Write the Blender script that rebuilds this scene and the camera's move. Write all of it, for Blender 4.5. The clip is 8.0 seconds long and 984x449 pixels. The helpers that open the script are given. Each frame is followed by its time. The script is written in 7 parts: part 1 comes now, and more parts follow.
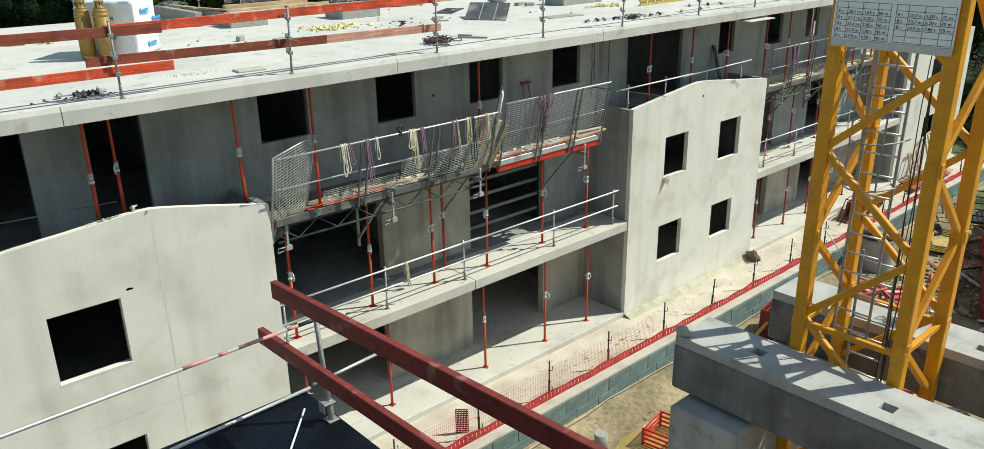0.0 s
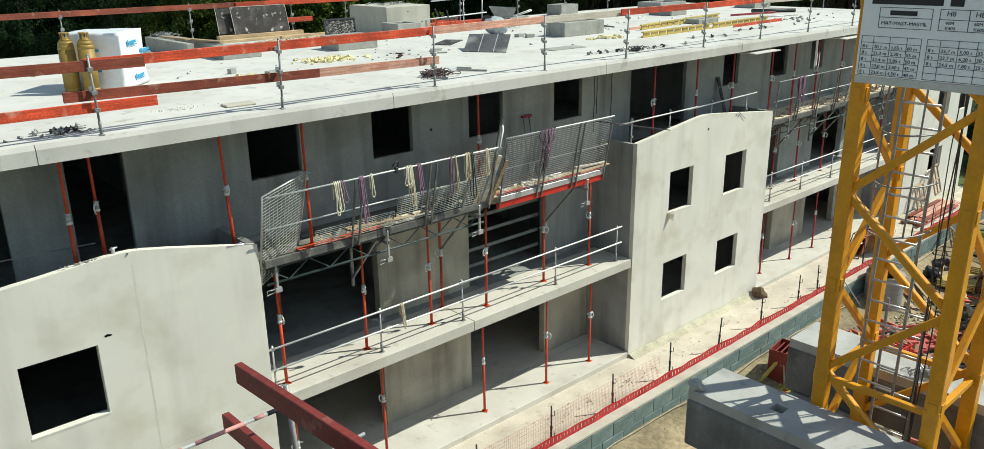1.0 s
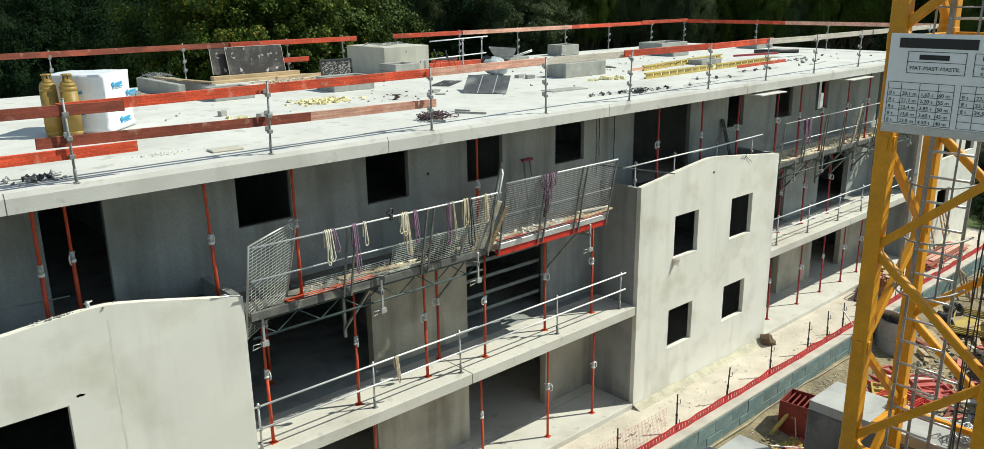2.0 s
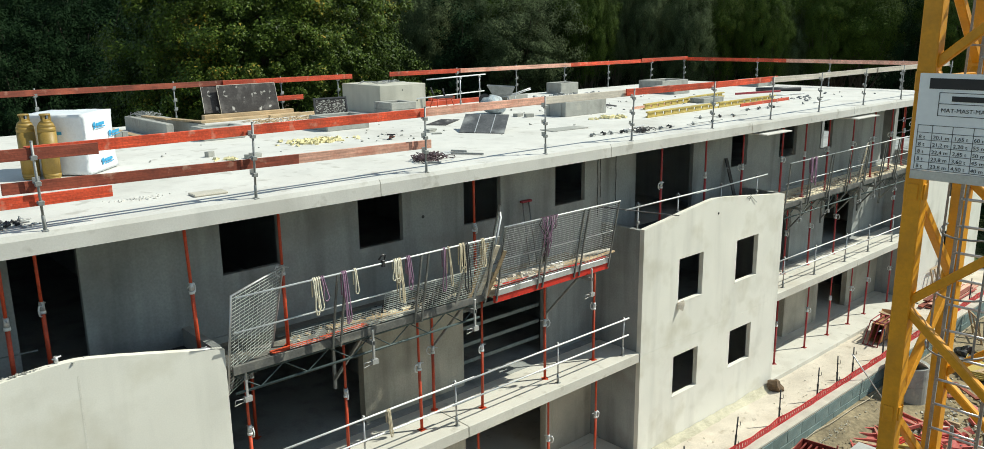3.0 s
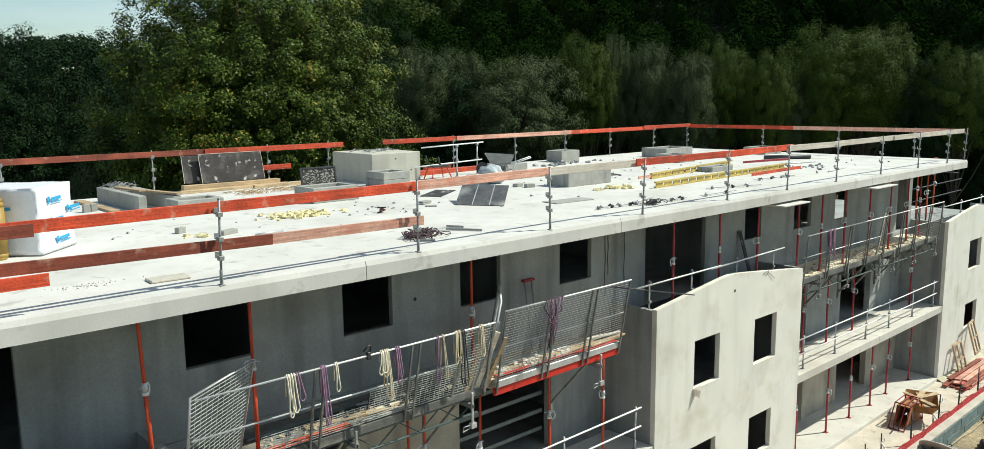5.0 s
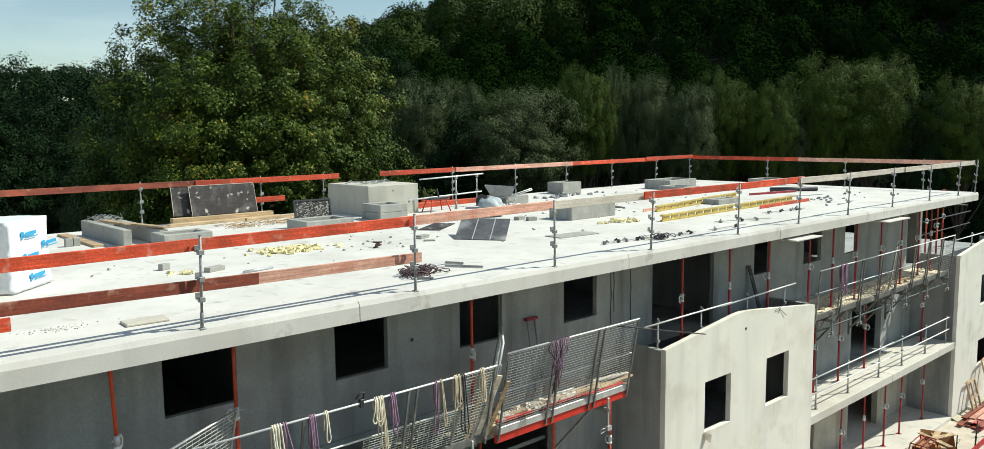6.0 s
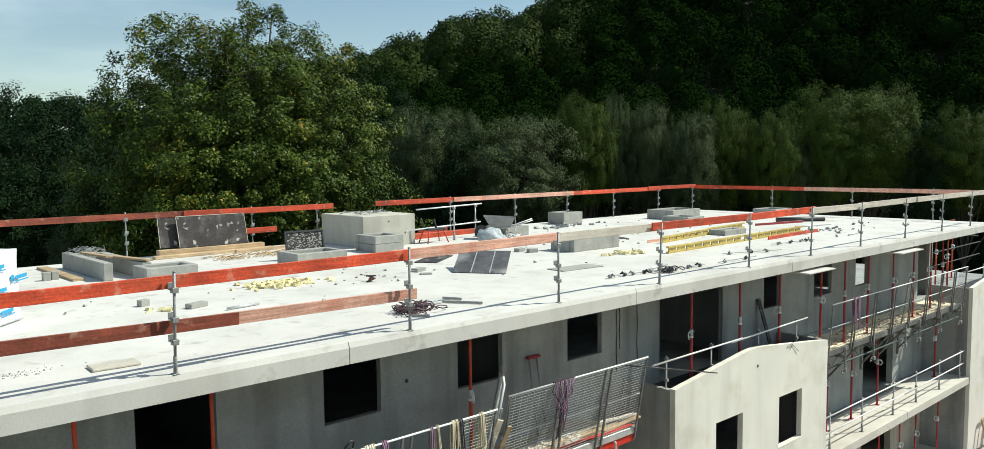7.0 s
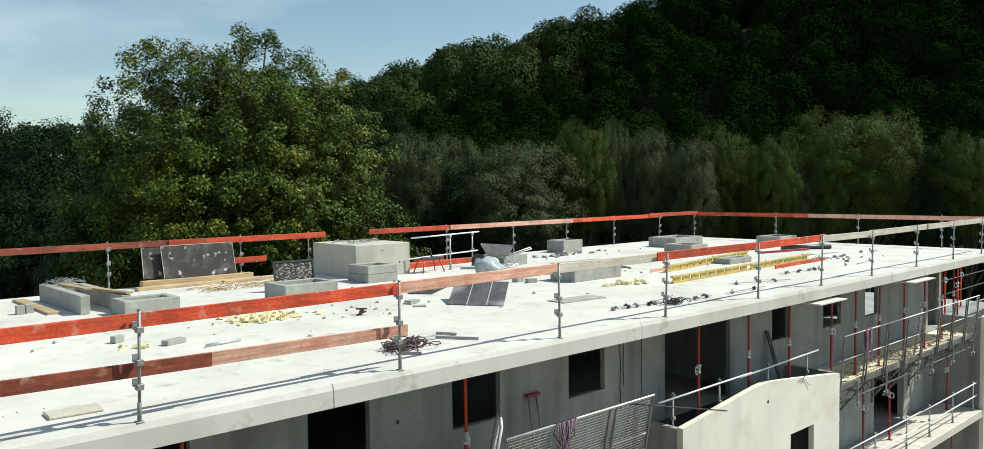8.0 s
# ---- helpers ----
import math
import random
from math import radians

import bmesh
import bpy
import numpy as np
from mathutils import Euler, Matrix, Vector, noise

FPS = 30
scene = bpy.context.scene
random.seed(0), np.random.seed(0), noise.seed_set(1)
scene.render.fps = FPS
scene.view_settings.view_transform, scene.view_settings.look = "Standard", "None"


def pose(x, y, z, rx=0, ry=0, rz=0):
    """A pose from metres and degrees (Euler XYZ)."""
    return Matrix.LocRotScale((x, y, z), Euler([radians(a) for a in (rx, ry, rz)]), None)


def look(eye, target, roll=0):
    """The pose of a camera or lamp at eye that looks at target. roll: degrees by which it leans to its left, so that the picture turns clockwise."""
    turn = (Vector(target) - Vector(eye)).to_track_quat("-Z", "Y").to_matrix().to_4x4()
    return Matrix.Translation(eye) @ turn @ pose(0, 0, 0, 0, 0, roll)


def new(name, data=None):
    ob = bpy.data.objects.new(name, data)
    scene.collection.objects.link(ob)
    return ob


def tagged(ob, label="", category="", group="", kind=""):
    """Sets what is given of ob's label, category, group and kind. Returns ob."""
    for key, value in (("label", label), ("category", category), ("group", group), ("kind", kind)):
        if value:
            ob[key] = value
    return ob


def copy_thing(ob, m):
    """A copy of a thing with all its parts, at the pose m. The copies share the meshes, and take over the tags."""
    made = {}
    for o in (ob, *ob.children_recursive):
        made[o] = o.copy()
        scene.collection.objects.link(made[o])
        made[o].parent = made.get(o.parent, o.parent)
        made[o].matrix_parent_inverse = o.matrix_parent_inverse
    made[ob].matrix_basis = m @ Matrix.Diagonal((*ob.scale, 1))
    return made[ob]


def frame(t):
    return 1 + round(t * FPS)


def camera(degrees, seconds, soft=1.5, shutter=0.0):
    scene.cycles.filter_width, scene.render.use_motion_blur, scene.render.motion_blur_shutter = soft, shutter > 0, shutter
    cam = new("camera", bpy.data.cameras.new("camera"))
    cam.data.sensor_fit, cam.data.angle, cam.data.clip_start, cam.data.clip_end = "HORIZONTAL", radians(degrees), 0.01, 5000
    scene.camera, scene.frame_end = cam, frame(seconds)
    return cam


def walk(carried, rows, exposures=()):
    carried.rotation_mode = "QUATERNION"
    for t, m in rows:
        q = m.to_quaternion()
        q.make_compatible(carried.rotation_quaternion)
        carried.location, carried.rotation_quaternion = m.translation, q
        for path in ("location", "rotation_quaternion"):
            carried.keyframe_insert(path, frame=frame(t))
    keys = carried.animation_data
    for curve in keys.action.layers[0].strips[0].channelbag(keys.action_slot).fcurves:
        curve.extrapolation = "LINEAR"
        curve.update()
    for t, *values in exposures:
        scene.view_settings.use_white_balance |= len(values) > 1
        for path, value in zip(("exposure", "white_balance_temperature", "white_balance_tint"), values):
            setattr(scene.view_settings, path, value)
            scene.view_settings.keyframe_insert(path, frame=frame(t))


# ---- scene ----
cam = camera(62.5, 8.0, soft=0.5)
PATH = [
    (0, (0.278, -0.252, 10.71), (1.527, 1.144, 10.01), -0.9),
    (0.5, (0.498, 0.023, 10.699), (1.754, 1.423, 10.02), -0.8),
    (1, (0.764, 0.306, 10.69), (2.031, 1.717, 10.055), -0.8),
    (1.5, (1.0, 0.566, 10.675), (2.277, 1.987, 10.083), -0.8),
    (2, (1.279, 0.851, 10.686), (2.565, 2.281, 10.138), -0.7),
    (3.5, (2.04, 1.657, 10.675), (3.352, 3.107, 10.254), -0.7),
    (4, (2.308, 1.974, 10.677), (3.627, 3.429, 10.298), -0.7),
    (4.5, (2.558, 2.266, 10.661), (3.884, 3.724, 10.318), -0.7),
    (6, (3.278, 3.172, 10.627), (4.621, 4.636, 10.396), -0.6),
    (6.5, (3.524, 3.477, 10.611), (4.872, 4.942, 10.415), -0.6),
    (7, (3.796, 3.78, 10.6), (5.148, 5.246, 10.441), -0.6),
    (7.5, (4.062, 4.035, 10.601), (5.416, 5.502, 10.474), -0.7),
    (8, (4.328, 4.31, 10.596), (5.686, 5.776, 10.503), -0.7),
]
walk(cam, [(t, look(eye, target, roll)) for t, eye, target, roll in PATH], [(0, 0.16, 6780, -2), (4, 0.26, 6780, -1), (8, 0.31, 6780, 0)])

# ---- light ----
SUN_WAY = Vector((0.79, -0.44, 1.0)).normalized()
world = bpy.data.worlds.new("sky")
scene.world = world
world.use_nodes = True
wn = world.node_tree.nodes
wl = world.node_tree.links
sky = wn.new("ShaderNodeTexSky")
sky.sky_type = "NISHITA"
sky.sun_disc = False
sky.sun_elevation = math.asin(SUN_WAY.z)
sky.sun_rotation = math.atan2(SUN_WAY.x, SUN_WAY.y)
sky.air_density, sky.dust_density, sky.ozone_density = 1.0, 0.35, 0.7
wn["Background"].inputs["Strength"].default_value = 0.1
# thin high cloud drawn out across the sky
wc = wn.new("ShaderNodeTexCoord")
wm = wn.new("ShaderNodeMapping")
wm.inputs["Scale"].default_value = (1.2, 1.2, 4.5)
wt = wn.new("ShaderNodeTexNoise")
wt.inputs["Scale"].default_value, wt.inputs["Detail"].default_value = 2.2, 6.0
wr = wn.new("ShaderNodeMapRange")
wr.inputs["From Min"].default_value, wr.inputs["From Max"].default_value, wr.inputs["To Max"].default_value = 0.44, 0.72, 0.45
wx = wn.new("ShaderNodeMix")
wx.data_type = "RGBA"
wx.inputs["B"].default_value = (8.3, 9.5, 10.3, 1)
wl.new(wc.outputs["Generated"], wm.inputs["Vector"])
wl.new(wm.outputs["Vector"], wt.inputs["Vector"])
wl.new(wt.outputs["Fac"], wr.inputs["Value"])
wl.new(wr.outputs["Result"], wx.inputs["Factor"])
wl.new(sky.outputs["Color"], wx.inputs["A"])
wl.new(wx.outputs["Result"], wn["Background"].inputs["Color"])
sun = new("sun", bpy.data.lights.new("sun", "SUN"))
sun.data.energy, sun.data.angle, sun.data.color = 4.4, radians(0.5), (1.0, 0.96, 0.9)
sun.matrix_world = look(SUN_WAY * 60, (0, 0, 0))


# ---- materials ----
def mat(name, col, rough=0.8, metal=0.0, vary=0.12, scale=3.0, fine=40.0, bump=0.15, stain=None, amount=0.5, stain_scale=0.8,
        island=0.0, rand=0.0, streak=0.0, spec=0.5, grain=0.0, speck=None):
    """A paint, stone, wood or metal with cloudy variation, fine grain, stains and relief."""
    m = bpy.data.materials.new(name)
    m.use_nodes = True
    n, l = m.node_tree.nodes, m.node_tree.links
    b = n["Principled BSDF"]
    b.inputs["Roughness"].default_value = rough
    b.inputs["Metallic"].default_value = metal
    b.inputs["Specular IOR Level"].default_value = spec
    tc = n.new("ShaderNodeTexCoord")

    def noise_tex(sc, detail=4.0, stretch=None):
        t = n.new("ShaderNodeTexNoise")
        t.inputs["Scale"].default_value = sc
        t.inputs["Detail"].default_value = detail
        if stretch:
            mp = n.new("ShaderNodeMapping")
            mp.inputs["Scale"].default_value = stretch
            l.new(tc.outputs["Object"], mp.inputs["Vector"])
            l.new(mp.outputs["Vector"], t.inputs["Vector"])
        else:
            l.new(tc.outputs["Object"], t.inputs["Vector"])
        return t

    def ramp(src, a, bb, lo, hi):
        r = n.new("ShaderNodeMapRange")
        r.inputs["From Min"].default_value, r.inputs["From Max"].default_value = a, bb
        r.inputs["To Min"].default_value, r.inputs["To Max"].default_value = lo, hi
        l.new(src, r.inputs["Value"])
        return r.outputs["Result"]

    def times(c, f):
        x = n.new("ShaderNodeMix")
        x.data_type, x.blend_type = "RGBA", "MULTIPLY"
        x.inputs["Factor"].default_value = 1.0
        if isinstance(c, tuple):
            x.inputs["A"].default_value = (*c, 1)
        else:
            l.new(c, x.inputs["A"])
        l.new(f, x.inputs["B"])
        return x.outputs["Result"]

    big, small = noise_tex(scale, 5.0), noise_tex(fine, 3.0)
    c = times(col, ramp(big.outputs["Fac"], 0.3, 0.7, 1 - vary, 1 + vary))
    c = times(c, ramp(small.outputs["Fac"], 0.3, 0.7, 1 - vary * 0.6, 1 + vary * 0.6))
    if grain:
        for st in ((0.7, 12.0, 26.0), (3.0, 40.0, 70.0)):
            c = times(c, ramp(noise_tex(1.0, 3.0, st).outputs["Fac"], 0.3, 0.7, 1 - grain, 1 + grain))
    if stain:
        st = noise_tex(stain_scale, 6.0)
        x = n.new("ShaderNodeMix")
        x.data_type = "RGBA"
        l.new(ramp(st.outputs["Fac"], 0.52, 0.72, 0.0, amount), x.inputs["Factor"])
        l.new(c, x.inputs["A"])
        x.inputs["B"].default_value = (*stain, 1)
        c = x.outputs["Result"]
    if speck:
        # small dirt marks: colour, strength, size
        sp = noise_tex(speck[2], 8.0)
        x = n.new("ShaderNodeMix")
        x.data_type = "RGBA"
        l.new(ramp(sp.outputs["Fac"], 0.6, 0.7, 0.0, speck[1]), x.inputs["Factor"])
        l.new(c, x.inputs["A"])
        x.inputs["B"].default_value = (*speck[0], 1)
        c = x.outputs["Result"]
    if streak:
        sk = noise_tex(1.0, 4.0, (2.2, 2.2, 0.25))
        c = times(c, ramp(sk.outputs["Fac"], 0.5, 0.75, 1.0, 1.0 - streak))
    if island:
        g = n.new("ShaderNodeNewGeometry")
        c = times(c, ramp(g.outputs["Random Per Island"], 0, 1, 1 - island, 1 + island))
    if rand:
        o = n.new("ShaderNodeObjectInfo")
        c = times(c, ramp(o.outputs["Random"], 0, 1, 1 - rand, 1 + rand))
    l.new(c, b.inputs["Base Color"])
    if bump:
        bp = n.new("ShaderNodeBump")
        bp.inputs["Strength"].default_value = bump
        bp.inputs["Distance"].default_value = 0.02
        l.new(small.outputs["Fac"], bp.inputs["Height"])
        l.new(bp.outputs["Normal"], b.inputs["Normal"])
    return m


def leaf_mat(name, low, high, turn, share=0.15, spec=0.05, rough=0.6):
    """Leaves of many greens, a few of them turning yellow or brown."""
    m = bpy.data.materials.new(name)
    m.use_nodes = True
    n, l = m.node_tree.nodes, m.node_tree.links
    b = n["Principled BSDF"]
    b.inputs["Roughness"].default_value = rough
    b.inputs["Specular IOR Level"].default_value = spec
    g = n.new("ShaderNodeNewGeometry")
    r = n.new("ShaderNodeValToRGB")
    e = r.color_ramp.elements
    e[0].color, e[1].color = (*low, 1), (*turn, 1)
    e[0].position, e[1].position = 0.0, 1.0
    k = e.new(1.0 - share)
    k.color = (*high, 1)
    tc = n.new("ShaderNodeTexCoord")
    t = n.new("ShaderNodeTexNoise")
    t.inputs["Scale"].default_value = 0.35
    l.new(tc.outputs["Object"], t.inputs["Vector"])
    a = n.new("ShaderNodeMath")
    a.operation = "MULTIPLY_ADD"
    a.inputs[1].default_value = 0.9
    l.new(t.outputs["Fac"], a.inputs[0])
    s = n.new("ShaderNodeMath")
    s.operation = "MULTIPLY_ADD"
    s.inputs[1].default_value, s.inputs[2].default_value = 0.6, -0.25
    l.new(g.outputs["Random Per Island"], s.inputs[0])
    l.new(s.outputs[0], a.inputs[2])
    l.new(a.outputs[0], r.inputs["Fac"])
    l.new(r.outputs["Color"], b.inputs["Base Color"])
    return m


CREAM = mat("cream_precast_concrete", (0.76, 0.745, 0.68), 0.85, vary=0.045, scale=0.9, fine=45, bump=0.05, stain=(0.54, 0.51, 0.41), amount=0.6, stain_scale=1.1, streak=0.14, speck=((0.5, 0.48, 0.41), 0.3, 0.8))
CREAMDIRT = mat("smudged_precast_concrete", (0.68, 0.665, 0.6), 0.85, vary=0.12, scale=3, fine=40, bump=0.05)
WARMGREY = mat("stained_cast_concrete", (0.45, 0.42, 0.345), 0.88, vary=0.14, scale=1.2, fine=25, bump=0.2, stain=(0.26, 0.235, 0.19), amount=0.6, stain_scale=0.9, streak=0.4)
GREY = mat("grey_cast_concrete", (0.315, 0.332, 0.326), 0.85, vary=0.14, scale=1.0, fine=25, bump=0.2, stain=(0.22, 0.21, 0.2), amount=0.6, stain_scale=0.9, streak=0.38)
SHAFTM = mat("dusty_shaft_concrete", (0.5, 0.485, 0.42), 0.9, vary=0.1, scale=1.2, fine=40, bump=0.1, stain=(0.34, 0.32, 0.27), amount=0.6, stain_scale=1.2, streak=0.2)
DECK = mat("pale_roof_concrete", (0.605, 0.595, 0.565), 0.9, vary=0.06, scale=0.8, fine=35, bump=0.08, stain=(0.43, 0.41, 0.37), amount=0.5, stain_scale=0.5, streak=0.12, speck=((0.33, 0.31, 0.27), 0.5, 3.2))
BLOCK = mat("ballast_concrete", (0.44, 0.44, 0.42), 0.85, vary=0.12, scale=1.2, fine=70, bump=0.14, stain=(0.24, 0.24, 0.23), amount=0.55, stain_scale=1.3, streak=0.3, speck=((0.2, 0.2, 0.19), 0.4, 5.0))
DARKBLOCK = mat("shaded_weathered_ballast", (0.2, 0.2, 0.19), 0.88, vary=0.25, scale=1.2, fine=50, bump=0.25, stain=(0.09, 0.09, 0.085), amount=0.8, stain_scale=1.4, streak=0.5, speck=((0.34, 0.33, 0.3), 0.4, 3.0))
CURB = mat("curb_concrete", (0.35, 0.35, 0.325), 0.88, vary=0.15, scale=2.5, fine=60, bump=0.3, stain=(0.2, 0.195, 0.175), amount=0.65, stain_scale=2.2, streak=0.2, speck=((0.5, 0.48, 0.43), 0.5, 4.0))
TERRACE = mat("dusty_floor_concrete", (0.6, 0.58, 0.525), 0.9, vary=0.08, scale=0.9, fine=30, bump=0.1, stain=(0.38, 0.34, 0.28), amount=0.5, stain_scale=0.8, speck=((0.3, 0.27, 0.22), 0.4, 4.0))
PATHM = mat("sandy_path", (0.57, 0.51, 0.43), 0.95, vary=0.14, scale=1.2, fine=25, bump=0.3, stain=(0.42, 0.35, 0.26), amount=0.5, stain_scale=0.9, speck=((0.3, 0.25, 0.18), 0.5, 5.0))
SOIL = mat("building_site_soil", (0.28, 0.225, 0.14), 0.95, vary=0.45, scale=0.7, fine=9, bump=0.9, stain=(0.13, 0.12, 0.05), amount=0.35, stain_scale=0.12)
KERBM = mat("dusty_kerb", (0.5, 0.475, 0.41), 0.92, vary=0.14, scale=1.6, fine=40, bump=0.4, stain=(0.34, 0.31, 0.26), amount=0.6, stain_scale=1.5)
TARBLOCK = mat("tarred_block", (0.15, 0.215, 0.215), 0.7, vary=0.25, scale=2.0, fine=40, bump=0.5, stain=(0.3, 0.29, 0.22), amount=0.4, stain_scale=1.6, rand=0.1)
BITUMEN = mat("wet_bitumen", (0.004, 0.006, 0.011), 0.5, spec=0.12, vary=0.5, scale=2.5, fine=60, bump=0.3)
PINK = mat("faded_pink_paint", (0.55, 0.26, 0.24), 0.6, vary=0.2, scale=4, fine=30, bump=0.1)
MESHGALV = mat("bright_mesh_wire", (0.62, 0.66, 0.63), 0.4, 0.2, vary=0.15, scale=6, fine=60, bump=0.05)
MEMBRANE = mat("dark_membrane", (0.035, 0.04, 0.048), 0.6, spec=0.2, vary=0.3, scale=1.5, fine=30, bump=0.2, stain=(0.16, 0.16, 0.15), amount=0.4, stain_scale=1.5)
TOEBOARD = mat("dirty_toe_board", (0.12, 0.12, 0.115), 0.7, vary=0.25, scale=2.5, fine=30, bump=0.2, stain=(0.4, 0.38, 0.32), amount=0.7, stain_scale=2.0)
LATTICE = mat("dark_lattice_steel", (0.05, 0.075, 0.075), 0.55, 0.1, vary=0.25, scale=5, fine=40, bump=0.1)
TEAL = mat("dull_teal_steel", (0.17, 0.2, 0.2), 0.55, 0.4, vary=0.2, scale=5, fine=40, bump=0.1)
RUSTRED = mat("rusty_red_steel", (0.3, 0.055, 0.03), 0.6, vary=0.3, scale=3, fine=30, bump=0.2, stain=(0.14, 0.05, 0.03), amount=0.6, stain_scale=3)
TARP = mat("black_tarpaulin", (0.02, 0.021, 0.023), 0.45, vary=0.3, scale=4, fine=20, bump=0.4)
SPOIL = mat("brown_spoil", (0.13, 0.085, 0.05), 0.9, vary=0.3, scale=5, fine=30, bump=0.5)
REDBOARD = mat("red_painted_board", (0.54, 0.065, 0.025), 0.6, vary=0.35, scale=1.5, fine=30, bump=0.12, stain=(0.22, 0.06, 0.03), amount=0.7, stain_scale=1.6, rand=0.25, grain=0.22, speck=((0.62, 0.34, 0.25), 0.6, 4.5))
BROWNBOARD = mat("weathered_red_board", (0.22, 0.05, 0.028), 0.7, vary=0.25, scale=1.8, fine=30, bump=0.15, stain=(0.42, 0.1, 0.05), amount=0.6, stain_scale=1.8, rand=0.2, grain=0.22, speck=((0.5, 0.3, 0.22), 0.6, 4.0))
PALEBOARD = mat("worn_red_board", (0.6, 0.33, 0.25), 0.7, vary=0.2, scale=2.0, fine=30, bump=0.12, stain=(0.48, 0.08, 0.035), amount=0.5, stain_scale=3, rand=0.2, grain=0.22)
WHITEBOARD = mat("whitish_board", (0.6, 0.55, 0.48), 0.7, vary=0.12, scale=2.0, fine=25, bump=0.2, grain=0.12)
MAROON = mat("maroon_board", (0.195, 0.026, 0.019), 0.55, vary=0.22, scale=2.0, fine=35, bump=0.12, stain=(0.1, 0.012, 0.012), amount=0.45, stain_scale=3.5, grain=0.16, speck=((0.46, 0.2, 0.16), 0.6, 6.0))
GALV = mat("galvanised_steel", (0.55, 0.56, 0.57), 0.45, 0.5, vary=0.15, scale=6, fine=60, bump=0.1)
DULLGALV = mat("dull_galvanised_steel", (0.3, 0.31, 0.31), 0.6, 0.5, vary=0.2, scale=5, fine=50, bump=0.15)
UPRIGHT = mat("grimy_upright_steel", (0.2, 0.21, 0.205), 0.6, 0.4, vary=0.25, scale=5, fine=50, bump=0.15, stain=(0.38, 0.37, 0.34), amount=0.6, stain_scale=5)
DARKSTEEL = mat("dark_steel", (0.06, 0.06, 0.065), 0.5, 0.6, vary=0.2, scale=5, fine=50, bump=0.2)
TUBEWHITE = mat("bright_steel_tube", (0.8, 0.81, 0.81), 0.4, 0.1, vary=0.1, scale=4, fine=40, bump=0.05)
CRIMSON = mat("crimson_prop_paint", (0.36, 0.035, 0.04), 0.5, vary=0.2, scale=4, fine=30, bump=0.1, stain=(0.3, 0.2, 0.17), amount=0.3, stain_scale=6)
ORANGE = mat("orange_prop_paint", (0.54, 0.065, 0.022), 0.5, 0.0, vary=0.25, scale=4, fine=40, bump=0.2, stain=(0.3, 0.08, 0.04), amount=0.5, stain_scale=3, rand=0.15)
DUSTRED = mat("dusty_red_steel", (0.5, 0.1, 0.085), 0.65, vary=0.2, scale=3, fine=30, bump=0.1, stain=(0.42, 0.28, 0.22), amount=0.6, stain_scale=2.5)
RED = mat("red_paint", (0.6, 0.03, 0.02), 0.45, vary=0.15, scale=3, fine=30, bump=0.1, stain=(0.3, 0.05, 0.04), amount=0.4, stain_scale=3)
NETRED = mat("red_net", (0.5, 0.03, 0.035), 0.6, vary=0.2, scale=5, fine=60, bump=0.1)
YELLOW = mat("crane_yellow_paint", (0.68, 0.295, 0.008), 0.45, vary=0.12, scale=3, fine=30, bump=0.08, stain=(0.4, 0.2, 0.03), amount=0.4, stain_scale=2.5)
FORMYEL = mat("yellow_beam_varnish", (0.46, 0.35, 0.09), 0.55, vary=0.2, scale=3, fine=30, bump=0.15)
FOAM = mat("yellow_foam", (0.72, 0.64, 0.36), 0.9, vary=0.15, scale=8, fine=60, bump=0.3, rand=0.15)
TIMBER = mat("raw_timber", (0.45, 0.33, 0.2), 0.75, vary=0.2, scale=3, fine=40, bump=0.2, stain=(0.28, 0.2, 0.13), amount=0.4, rand=0.15, grain=0.22)
DARKDECK = mat("grimy_deck_steel", (0.17, 0.165, 0.15), 0.8, vary=0.3, scale=2.0, fine=25, bump=0.3, stain=(0.42, 0.37, 0.28), amount=0.6, stain_scale=2.6, grain=0.1)
DUSTPLANK = mat("dusty_plank", (0.5, 0.43, 0.33), 0.85, vary=0.25, scale=2.0, fine=25, bump=0.3, stain=(0.25, 0.2, 0.14), amount=0.7, stain_scale=2.2, grain=0.15)
SANDDECK = mat("sand_strewn_deck", (0.8, 0.71, 0.53), 0.92, vary=0.14, scale=2.0, fine=25, bump=0.3, stain=(0.5, 0.42, 0.3), amount=0.5, stain_scale=2.2, speck=((0.2, 0.17, 0.13), 0.7, 5.0))
PALEPLANK = mat("mortar_dusted_plank", (0.68, 0.61, 0.5), 0.9, vary=0.25, scale=2.0, fine=25, bump=0.3, stain=(0.34, 0.28, 0.2), amount=0.6, stain_scale=2.6, grain=0.15)
PLYBLACK = mat("black_film_plywood", (0.05, 0.045, 0.045), 0.6, spec=0.2, vary=0.3, scale=3, fine=25, bump=0.1, stain=(0.22, 0.21, 0.2), amount=0.35, stain_scale=3, speck=((0.6, 0.58, 0.55), 0.8, 5.0))
BRASS = mat("ochre_gas_bottle", (0.3, 0.19, 0.04), 0.5, 0.0, vary=0.15, scale=4, fine=40, bump=0.05)
